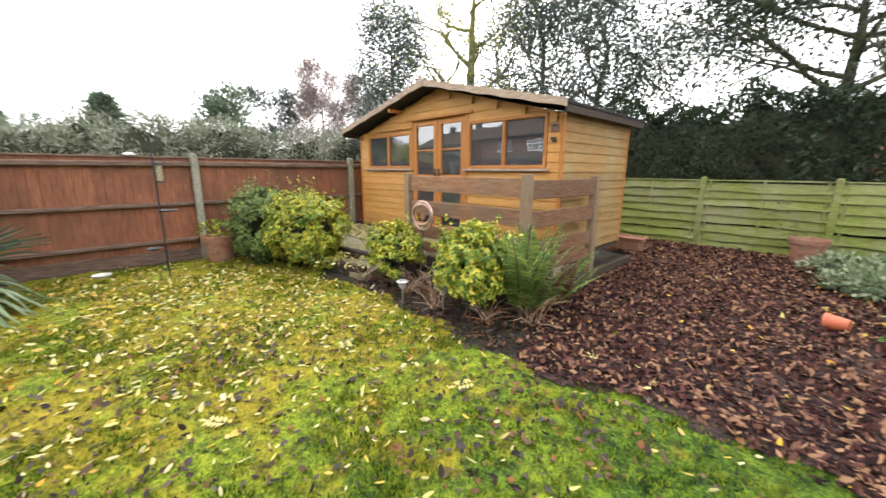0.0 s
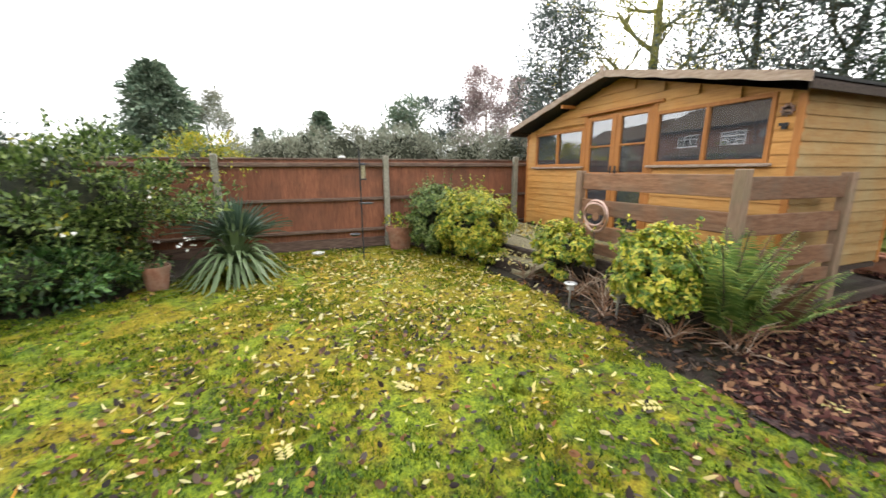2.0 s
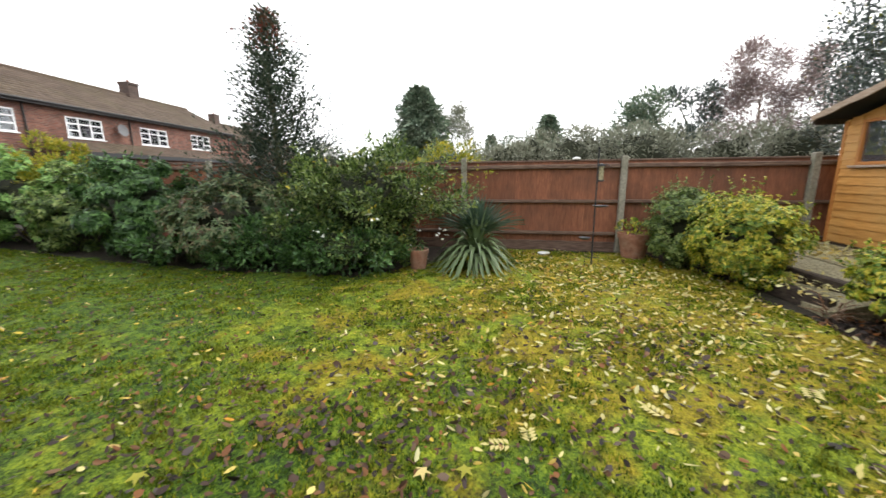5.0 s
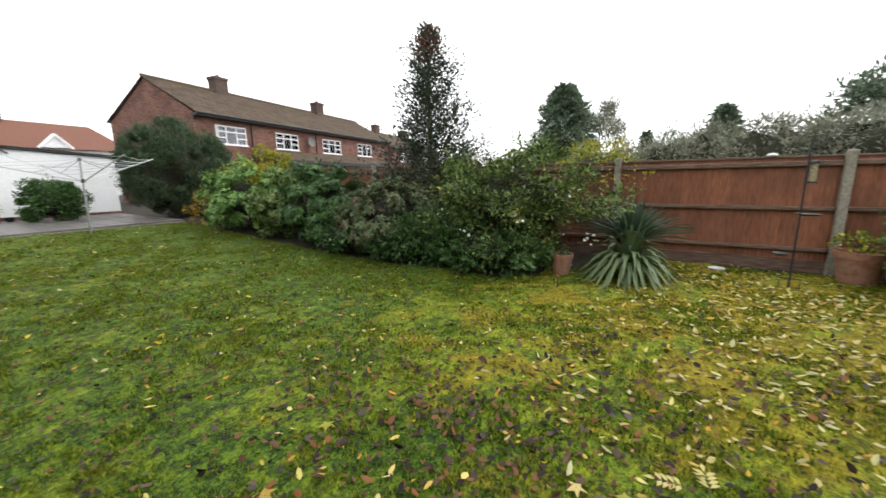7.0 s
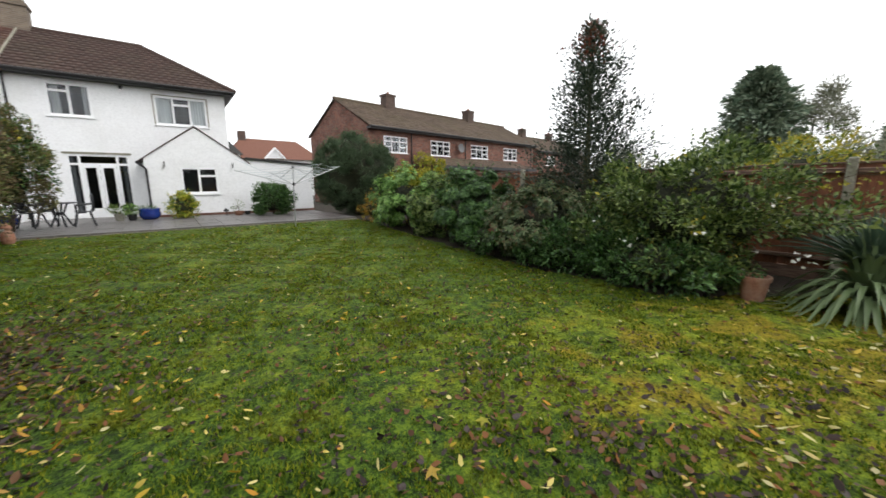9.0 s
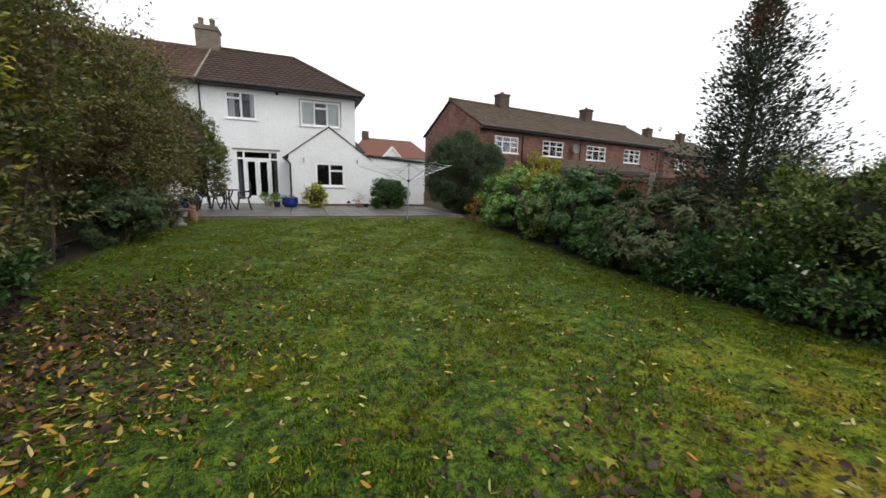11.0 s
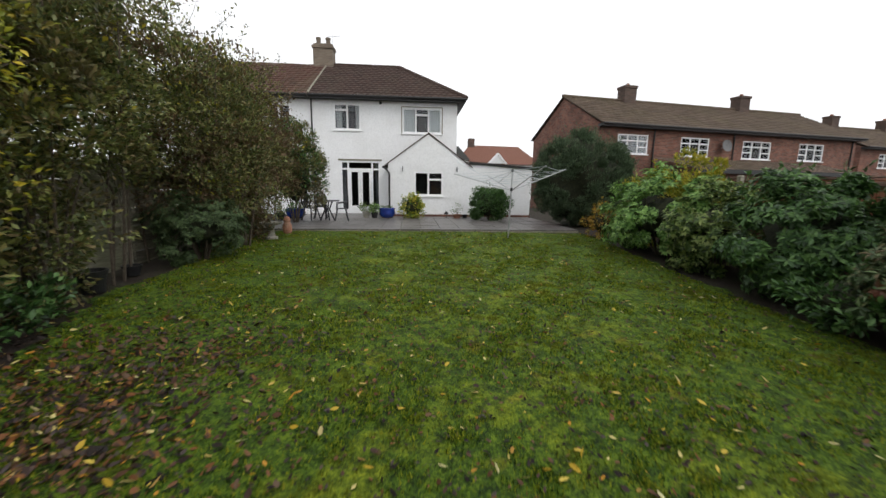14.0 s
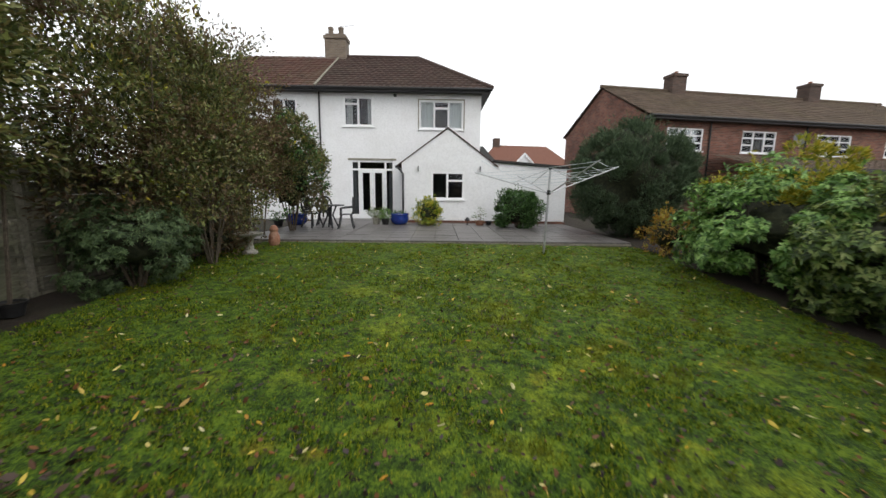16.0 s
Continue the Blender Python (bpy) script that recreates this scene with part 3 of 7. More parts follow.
def crown_arrays(c, r, n, leaf, clumps=40, clump=0.3, shell=0.8, droop=0.0, flat=0.35, up=0.35, low=-0.93, ragged=0.3, whorl=0):
    """Leaves in clumps over a lumpy ellipsoid. leaf: (length, width); whorl: leaves radiating from each twig end."""
    c, r = np.array(c, float), np.array(r, float)
    # clumps spread evenly over the part of the crown above its lowest leaves
    q = (np.arange(clumps) + 0.5) / clumps
    dz = 1 - q * (1 - low)
    da = np.arange(clumps) * 2.39996 + rng.uniform(0, 6.28)
    d = unit(np.stack([np.sqrt(1 - dz ** 2) * np.cos(da), np.sqrt(1 - dz ** 2) * np.sin(da), dz], 1) + rng.normal(size=(clumps, 3)) * 0.2)
    seed = Vector((c[0] + r[0] * 3.7, r[1] * 5.1, n * 0.013))
    lobe = np.array([noise.noise(Vector(q) * 1.6 + seed) + 0.6 * noise.noise(Vector(q) * 3.4 + seed) for q in d])
    k = (rng.uniform(shell, 1.05, len(d)) * (1 + ragged * lobe))[:, None]
    centres = c + d * r * k
    size = clump * r.mean() * rng.uniform(0.5, 1.45, len(d))
    twigs = n // whorl if whorl else n
    which = rng.integers(0, len(d), twigs)
    o = sphere_dirs(twigs)
    rad = rng.uniform(0.25, 1.0, (twigs, 1)) ** 0.6
    P = centres[which] + o * rad * size[which][:, None] * [1, 1, 0.8]
    if whorl:
        A = np.repeat(unit(0.5 * o + 0.6 * d[which] + rng.normal(size=(twigs, 3)) * 0.25 + [0, 0, up + 0.2]), whorl, 0)
        S = unit(np.cross(A, rng.normal(size=3) + [0.3, 0.2, 0.1]))
        T = np.cross(A, S)
        az = np.tile(np.arange(whorl) * (2 * np.pi / whorl), twigs) + np.repeat(rng.uniform(0, 6.28, twigs), whorl) + rng.normal(size=twigs * whorl) * 0.25
        D = unit(A * rng.uniform(0.05, 0.6, (len(A), 1)) + S * np.cos(az)[:, None] + T * np.sin(az)[:, None] - [0, 0, 0.15])
        s = np.repeat(rng.uniform(0.7, 1.2, twigs), whorl) * rng.uniform(0.8, 1.15, len(A))
        return leaf_arrays(np.repeat(P, whorl, 0), D, A, leaf[0] * s, leaf[1] * s, 0.2, 0.18)
    D = unit(0.7 * o + 0.5 * d[which] + rng.normal(size=(n, 3)) * 0.45 + [0, 0, up - droop])
    N = unit(d[which] * flat + [0, 0, 1.0] + rng.normal(size=(n, 3)) * 0.45)
    s = rng.uniform(0.65, 1.25, n)
    return leaf_arrays(P, D, N, leaf[0] * s, leaf[1] * s, 0.22, 0.12)


def merge(*arrays):
    V, F, S, k = [], [], [], 0
    for slot, (v, f) in arrays:
        V.append(v)
        F.append(f + k)
        S.append(np.full(len(f), slot))
        k += len(v)
    return np.concatenate(V), np.concatenate(F), np.concatenate(S)


def ground_z(x, y):
    """The plot rises gently towards the houses."""
    t = np.clip((np.asarray(y, float) - 6.0) / 9.0, 0, 1)
    return 0.2 * t + 0 * np.asarray(x, float)


def bush(name, base, r, h, leaf_material, n, leaf, label, category="bush", group="", clumps=45, stems=7, core=0.62, clump=0.3, extra=None, **kw):
    """A shrub: stems, an inner lump painted dark as its shaded inside, and clumps of leaves. base (x, y), r (rx, ry), h
    its height.
    """
    x, y = base
    z = float(ground_z(x, y))
    th = thing(name, (x, y, z), label, category, group)
    for i in range(stems):
        bm = bmesh.new()
        a = 2 * math.pi * i / stems + rng.uniform(-0.4, 0.4)
        e = (math.cos(a) * r[0] * 0.55, math.sin(a) * r[1] * 0.55, h * rng.uniform(0.45, 0.75))
        tube(bm, [(math.cos(a) * 0.05, math.sin(a) * 0.05, -0.05), (e[0] * 0.45, e[1] * 0.45, e[2] * 0.5), e], [0.022, 0.016, 0.006], 5)
        part("stem", bm, M_TWIG, th)
    c, rr = (0, 0, h * 0.48), (r[0] * 0.92, r[1] * 0.92, h * 0.45)
    arrays = [(0, crown_arrays(c, rr, n, leaf, clumps, clump, **kw))]
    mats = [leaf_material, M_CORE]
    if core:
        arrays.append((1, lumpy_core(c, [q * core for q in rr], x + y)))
    if extra:
        for k, (mat, cnt, lf) in enumerate(extra):
            arrays.append((len(mats), crown_arrays(c, [q * 1.03 for q in rr], cnt, lf, max(4, cnt // 5), clump * 0.6, **kw)))
            mats.append(mat)
    # stray shoots standing out of the outline
    m = max(6, n // 700)
    for i in range(m):
        d = sphere_dirs(1)[0]
        d[2] = abs(d[2]) * 0.9 + 0.15
        p0 = np.array(c) + d * np.array(rr) * 0.9
        p1 = p0 + (d * 0.7 + [0, 0, 0.5]) * rng.uniform(0.12, 0.28) * h ** 0.5
        cnt = 16
        t = rng.uniform(0, 1, (cnt, 1))
        D = unit(rng.normal(size=(cnt, 3)) + (p1 - p0) * 2)
        arrays.append((0, leaf_arrays(p0 + (p1 - p0) * t, D, unit(rng.normal(size=(cnt, 3)) * 0.5 + [0, 0, 1]), leaf[0] * 0.9, leaf[1] * 0.9)))
    V, F, S = merge(*arrays)
    raw("crown", V, F, mats, th, slots=S)
    return th


def limb(bm, p, d, length, r, depth, tips, spread=0.6, lift=0.15, kids=3):
    pts, rad = [Vector(p)], [r]
    q, dd = Vector(p), Vector(d).normalized()
    steps = 4
    for i in range(steps):
        dd = (dd + Vector(rng.normal(size=3)) * 0.13 + Vector((0, 0, lift * 0.3))).normalized()
        q = q + dd * (length / steps)
        pts.append(q.copy())
        rad.append(r * (1 - 0.5 * (i + 1) / steps))
    tube(bm, pts, rad, 6 if r > 0.03 else 4)
    if depth == 0:
        tips.append((pts[-1].copy(), dd.copy()))
        return
    for k in range(kids):
        j = rng.integers(2, steps + 1)
        nd = (dd + Vector(rng.normal(size=3)) * spread + Vector((0, 0, lift))).normalized()
        limb(bm, pts[j], nd, length * rng.uniform(0.55, 0.8), rad[j] * 0.7, depth - 1, tips, spread, lift, kids)


def tree(name, base, h, trunk_h, r, leaf_material, label, n=6000, leaf=(0.12, 0.06), depth=3, kids=3, clump=0.5, spread=0.65, crown_r=None,
         bark=None, z=0.0, group="", lift=0.15, droop=0.0, extra=None, limbs=5, gather=1.0):
    """A tapered trunk, limbs and clumps of leaves about the limb ends."""
    th = thing(name, (base[0], base[1], z), label, "tree", group)
    bm = bmesh.new()
    lean = Vector((rng.normal() * 0.03, rng.normal() * 0.03, 1))
    top = h * 0.92
    pts = [Vector((0, 0, -0.1))] + [lean * (top * i / 6) + Vector((rng.normal() * 0.04, rng.normal() * 0.04, 0)) * i for i in range(1, 7)]
    tube(bm, pts, [r * 1.25] + [r * (1 - 0.92 * i / 6) for i in range(1, 7)], 10)
    part("trunk", bm, bark or M_TRUNK, th)
    tips = []
    R = crown_r or h * 0.28
    for k in range(limbs):
        bm = bmesh.new()
        f = trunk_h / h + (0.95 - trunk_h / h) * (k + 0.5) / limbs
        a = k * 2.4 + rng.uniform(-0.3, 0.3)
        reach = R * (1.15 - 0.75 * (f - trunk_h / h) / max(0.05, 1 - trunk_h / h))
        limb(bm, lean * (top * f), (math.cos(a), math.sin(a), 0.45), reach * 0.62, r * 0.45 * (1 - 0.6 * f), depth - 1, tips, spread, lift, kids)
        part("limb", bm, bark or M_TRUNK, th)
    T = np.array([p for p, _ in tips])
    Td = np.array([d for _, d in tips])
    which = rng.integers(0, len(T), n)
    o = sphere_dirs(n)
    P = T[which] + o * (rng.uniform(0, 1, (n, 1)) ** 0.5) * clump * R * 0.5 * gather
    D = unit(o * 0.7 + Td[which] * 0.6 + rng.normal(size=(n, 3)) * 0.4 - [0, 0, droop])
    N = unit(rng.normal(size=(n, 3)) * 0.6 + [0, 0, 1])
    s = rng.uniform(0.6, 1.3, n)
    arrays, mats = [(0, leaf_arrays(P, D, N, leaf[0] * s, leaf[1] * s))], [leaf_material]
    if extra:
        mat, cnt, above = extra
        hi = np.flatnonzero(T[:, 2] > above * h)
        if len(hi):
            w = hi[rng.integers(0, len(hi), cnt)]
            o = sphere_dirs(cnt)
            arrays.append((1, leaf_arrays(T[w] + o * clump * R * 0.5, unit(o + Td[w]), unit(rng.normal(size=(cnt, 3)) + [0, 0, 1]), leaf[0], leaf[1])))
            mats.append(mat)
    V, F, S = merge(*arrays)
    raw("crown", V, F, mats, th, slots=S)
    return th


def conifer(name, base, h, r, leaf_material, label, n=7000, leaf=(0.3, 0.1), z=0.0, rounded=False, inner=0.55):
    """A cone of drooping sprays round a straight trunk."""
    th = thing(name, (base[0], base[1], z), label, "tree")
    part("trunk", tube(bmesh.new(), [(0, 0, -0.1), (0, 0, h * 0.5), (0, 0, h * 0.97)], [r * 0.1, r * 0.06, 0.02], 8), M_TRUNK, th)
    t = rng.uniform(0.05, 1, n) ** 0.8
    prof = (1.03 - t) ** 0.62 if rounded else (1.02 - t) ** 0.75
    a = rng.uniform(0, 2 * np.pi, n)
    lump = 1 + 0.26 * np.sin(a * 3 + t * 17) + 0.24 * np.sin(a * 5 - t * 41)
    q = r * prof * lump * rng.uniform(0.25 if rounded else inner, 1.0, n)
    P = np.stack([np.cos(a) * q, np.sin(a) * q, t * h], 1)
    D = unit(np.stack([np.cos(a), np.sin(a), rng.uniform(-0.5, 0.5, n)], 1) + rng.normal(size=(n, 3)) * 0.3)
    N = unit(rng.normal(size=(n, 3)) * 0.5 + [0, 0, 1])
    s = rng.uniform(0.6, 1.3, n)
    V, F = leaf_arrays(P, D, N, leaf[0] * s, leaf[1] * s)
    raw("crown", V, F, leaf_material, th)
    return th


def cone_tree(name, base, h, r, leaf_material, label, n, leaf, limbs=70, extra=None, z=0.0, power=0.85, bare=0.0):
    """A straight leader with many side limbs that shorten towards the top; leaves sit along the limbs."""
    th = thing(name, (base[0], base[1], z), label, "tree")
    part("trunk", tube(bmesh.new(), [(0, 0, -0.1), (0.02, 0.01, h * 0.5), (0.0, 0.03, h)], [r * 0.065, r * 0.04, 0.006], 8), M_TRUNK, th)
    P, D, top = [], [], []
    per = n // limbs
    for k in range(limbs):
        f = bare + (1 - bare) * (k + rng.uniform(0, 1)) / limbs
        a = k * 2.39996 + rng.normal() * 0.25
        L = r * ((1 - f) ** power * rng.uniform(0.45, 1.25) + 0.05)
        rise = rng.uniform(0.25, 0.75) + 0.5 * f
        b = np.array((0, 0, h * f * 0.97))
        e = b + np.array((math.cos(a) * L, math.sin(a) * L, L * rise))
        part("limb", tube(bmesh.new(), [tuple(b), tuple((b + e) / 2 - [0, 0, 0.04 * L]), tuple(e)], [0.018 * (1.2 - f), 0.011 * (1.2 - f), 0.003], 5, False), M_TRUNK, th)
        m = max(10, int(per * (0.35 + 1.3 * (1 - f))))
        t = rng.uniform(0.25, 1.05, (m, 1))
        off = rng.normal(size=(m, 3)) * (0.07 * L + 0.045)
        P.append(b + (e - b) * t + off)
        D.append(unit(off + (e - b) * 0.5 + rng.normal(size=(m, 3)) * 0.05))
        top.append(np.full(m, f))
    P, D, top = np.concatenate(P), np.concatenate(D), np.concatenate(top)
    N = unit(rng.normal(size=P.shape) * 0.6 + [0, 0, 1])
    s = rng.uniform(0.6, 1.3, len(P))
    V, F = leaf_arrays(P, D, N, leaf[0] * s, leaf[1] * s)
    slots = np.zeros(len(P), int)
    mats = [leaf_material]
    if extra:
        mats.append(extra[0])
        slots[(top > extra[1]) & (rng.uniform(0, 1, len(P)) < extra[2])] = 1
    raw("crown", V, F, mats, th, slots=np.concatenate([slots, slots]))
    return th


def box_hedge(name, x0, x1, y0, y1, h, leaf_material, n, leaf, label):
    """A long hedge with an uneven face and top: woody stems, dark-painted lumps for its shaded inside and leaves over
    the outside.
    """
    cx, cy = (x0 + x1) / 2, (y0 + y1) / 2
    th = thing(name, (cx, cy, 0), label, "hedge")
    w, d = x1 - x0, y1 - y0
    u = rng.uniform(0, 1, (n, 2))
    area = np.array([w * h, w * h, w * d, d * h, d * h])
    face = rng.choice(5, n, p=area / area.sum())
    P, N = np.zeros((n, 3)), np.zeros((n, 3))
    for k, (fn, nn) in enumerate(((lambda a, b: (a * w - w / 2, d / 2 + 0 * a, b * h), (0, 1, 0)), (lambda a, b: (a * w - w / 2, -d / 2 + 0 * a, b * h), (0, -1, 0)),
                                  (lambda a, b: (a * w - w / 2, b * d - d / 2, h + 0 * a), (0, 0, 1)), (lambda a, b: (w / 2 + 0 * a, b * d - d / 2, a * h), (1, 0, 0)),
                                  (lambda a, b: (-w / 2 + 0 * a, b * d - d / 2, a * h), (-1, 0, 0)))):
        m = face == k
        P[m] = np.stack(fn(u[m, 0], u[m, 1]), 1)
        N[m] = nn
    lump = 0.16 * np.sin(P[:, 0] * 2.3 + P[:, 2] * 1.7) + 0.13 * np.sin(P[:, 0] * 5.1 - P[:, 2] * 4.3) + 0.1 * np.sin(P[:, 0] * 9.7 + P[:, 2] * 7.9 + P[:, 1] * 6)
    P += N * (lump - rng.uniform(0, 0.3, n) ** 1.5)[:, None] + rng.normal(size=(n, 3)) * 0.04
    D = unit(N * 0.7 + rng.normal(size=(n, 3)) * 0.6 + [0, 0, 0.1])
    s = rng.uniform(0.6, 1.3, n)
    a1 = leaf_arrays(P, D, unit(N * 0.5 + rng.normal(size=(n, 3)) * 0.5 + [0, 0, 0.8]), leaf[0] * s, leaf[1] * s)
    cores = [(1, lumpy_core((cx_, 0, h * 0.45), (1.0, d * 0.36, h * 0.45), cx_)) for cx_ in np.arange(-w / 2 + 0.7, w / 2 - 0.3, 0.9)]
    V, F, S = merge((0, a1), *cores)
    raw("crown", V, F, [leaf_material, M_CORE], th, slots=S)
    for k, x in enumerate(np.arange(-w / 2 + 0.3, w / 2, 0.6)):
        part("stem", tube(bmesh.new(), [(x, 0, -0.05), (x + rng.normal() * 0.1, rng.normal() * 0.1, h * 0.8)], [0.04, 0.015], 6), M_TWIG, th)
    return th


# ---------------------------------------------------------------- ground
LAWN = [(7.28, -0.9), (7.28, 1.6), (6.6, 2.4), (5.9, 2.7), (5.4, 3.1), (5.0, 3.7), (4.95, 5.5), (5.0, 7.0), (5.1, 8.7), (5.35, 11.0), (5.7, 13.2), (5.7, 14.3),
        (-3.2, 14.95), (-3.9, 12.6), (-3.3, 10.0), (-3.4, 8.6), (-2.6, 6.5), (-2.1, 5.0), (-1.8, 3.5), (-2.0, 1.6), (-2.6, -0.3), (-1.5, -1.0), (-0.6, -1.55), (0.05, -1.6), (0.54, -1.72), (0.97, -1.62), (1.4, -1.4),
        (1.92, -1.32), (2.5, -1.46), (3.2, -1.46), (4.1, -1.55), (4.9, -1.42), (5.8, -1.4), (6.6, -1.0)]
MULCH = [(-4.2, -7.9), (3.4, -7.9), (2.9, -6.2), (2.35, -5.8), (2.15, -2.6), (1.9, -2.0), (1.75, -1.4), (1.4, -1.33), (0.97, -1.54), (0.54, -1.62), (0.05, -1.5), (-0.6, -1.45), (-1.5, -0.9), (-2.6, -0.2), (-4.2, -0.3)]


def inside(poly, X, Y):
    ok = np.zeros(X.shape, bool)
    for (x0, y0), (x1, y1) in zip(poly, poly[1:] + poly[:1]):
        hit = ((y0 > Y) != (y1 > Y)) & (X < (x1 - x0) * (Y - y0) / (y1 - y0 + 1e-12) + x0)
        ok ^= hit
    return ok


def patch_sheet(name, poly, material, step, lift, label, bumps=0.012):
    """A sheet cut from a fine grid along an uneven outline, laid just above the ground."""
    px, py = np.array(poly).T
    xs, ys = np.arange(px.min() - 0.2, px.max() + 0.2, step), np.arange(py.min() - 0.2, py.max() + 0.2, step)
    X, Y = np.meshgrid(xs, ys)
    Z = ground_z(X, Y) + lift + bumps * (np.sin(X * 3.1 + np.sin(Y * 2.3)) * np.sin(Y * 2.7 + 1.3) + 0.5 * np.sin(X * 9.7 + Y * 4) * np.sin(Y * 8.3))
    V = np.stack([X, Y, Z], -1).reshape(-1, 3)
    cx, cy = X[:-1, :-1] + step / 2, Y[:-1, :-1] + step / 2
    wob = 0.06 * np.sin(cx * 7 + cy * 3) + 0.05 * np.sin(cy * 11 - cx * 5)
    keep = inside(poly, cx + wob, cy + wob)
    idx = np.arange(X.size).reshape(X.shape)
    F = np.stack([idx[:-1, :-1], idx[:-1, 1:], idx[1:, 1:], idx[1:, :-1]], -1)[keep]
    ob = raw(name, V, F, material, smooth=True)
    return tagged(ob, label, name, "", "structure")


def scatter(poly, n, edge=0.0):
    px, py = np.array(poly).T
    P = np.zeros((0, 2))
    while len(P) < n:
        Q = np.stack([rng.uniform(px.min(), px.max(), n), rng.uniform(py.min(), py.max(), n)], 1)
        P = np.concatenate([P, Q[inside(poly, Q[:, 0], Q[:, 1])]])
    return P[:n]


gx = np.concatenate([[-3000, -600, -150, -50, -20, -10], np.arange(-7, 10, 0.5), [12, 16, 24, 40, 80, 200, 700, 3000]])
gy = np.concatenate([[-3000, -600, -150, -50, -20, -12], np.arange(-9, 22, 0.5), [25, 30, 40, 70, 200, 700, 3000]])
GX, GY = np.meshgrid(gx, gy)
GZ = ground_z(GX, GY) - 0.015
ii = np.arange(GX.size).reshape(GX.shape)
tagged(raw("ground", np.stack([GX, GY, GZ], -1).reshape(-1, 3), np.stack([ii[:-1, :-1], ii[:-1, 1:], ii[1:, 1:], ii[1:, :-1]], -1).reshape(-1, 4), M_SOIL, smooth=True),
       "dark damp garden soil with moss and litter", "ground", "", "structure")
patch_sheet("lawn", LAWN, M_LAWN, 0.05, 0.004, "mossy autumn lawn, green with golden moss drifts")
patch_sheet("mulch_bed", MULCH, M_BARK, 0.06, 0.012, "reddish brown bark mulch covering the back corner", 0.02)

# ---------------------------------------------------------------- fences
def piece(name, mesh, parent, loc, rot=(0, 0, 0), scale=(1, 1, 1)):
    ob = new(name, mesh)
    ob.parent = parent
    ob.matrix_basis = Matrix.LocRotScale(loc, Euler(rot), scale)
    return ob


def mesh_of(bm, material):
    me = bpy.data.meshes.new("piece")
    bm.to_mesh(me)
    bm.free()
    me.materials.append(material)
    return me


POSTS_Y = [-0.48 + 2.85 * k for k in range(-3, 6)]
brown_fence = thing("fence", (7.45, 3.0, 0), "brown stained close-board fence with concrete posts and wooden rails", "fence")


def concrete_post(parent, x, y, h, name="post", w=0.1, material=None):
    bm = box(bmesh.new(), -w / 2, w / 2, -w / 2, w / 2, -0.3, h, 0.008)
    for v in bm.verts:
        if v.co.z > h - 0.001:
            v.co.x *= 0.75
            v.co.y *= 0.75
            v.co.z += 0.015
    for v in bm.verts:
        v.co += Vector((x, y, 0))
    return part(name, bm, material or M_CONC, parent)


for y in POSTS_Y:
    concrete_post(brown_fence, -0.02, y - 3.0, 1.71 + float(ground_z(0, y)))
for y0, y1 in zip(POSTS_Y, POSTS_Y[1:]):
    a, b = y0 + 0.055 - 3.0, y1 - 0.055 - 3.0
    zz = float(ground_z(0, (y0 + y1) / 2))
    sag = rng.uniform(-0.012, 0.012)
    for z, hgt in ((1.55 + zz, 0.075), (0.92 + zz, 0.06), (0.33 + zz, 0.06)):
        bm = box(bmesh.new(), -0.03, 0.035, a, b, z - hgt / 2, z + hgt / 2, 0.012)
        for v in bm.verts:
            v.co.z += sag * math.sin((v.co.y - a) * 3)
        part("rail", bm, M_RAILBROWN, brown_fence)
    part("cap_rail", box(bmesh.new(), 0.02, 0.1, a, b, 1.635 + zz, 1.665 + zz, 0.006), M_RAILBROWN, brown_fence)
    part("gravel_board", box(bmesh.new(), 0.036, 0.08, a, b, -0.1, 0.17 + zz, 0.006), M_RAILBROWN, brown_fence)
bm = box(bmesh.new(), -0.006, 0.006, -0.058, 0.058, 0, 1.47, 0.002)
for v in bm.verts:
    v.co.x += 0.008 * (v.co.y / 0.058)
fence_board = mesh_of(bm, M_FENCE)
y = POSTS_Y[0] + 0.1
while y < POSTS_Y[-1]:
    piece("board", fence_board, brown_fence, (0.052 + rng.uniform(-0.002, 0.002), y - 3.0, 0.17 + float(ground_z(0, y)) + rng.uniform(-0.006, 0.006)), (0, 0, rng.normal() * 0.01))
    y += 0.106
part("loose_cap", lathe(bmesh.new(), [(0.01, 0.0), (0.07, 0.005), (0.075, 0.02), (0.05, 0.04), (0.012, 0.05)], 16, (0.05, 0.32 - 3.0, 1.665)), M_NET, brown_fence, "white plastic cap on the top rail")


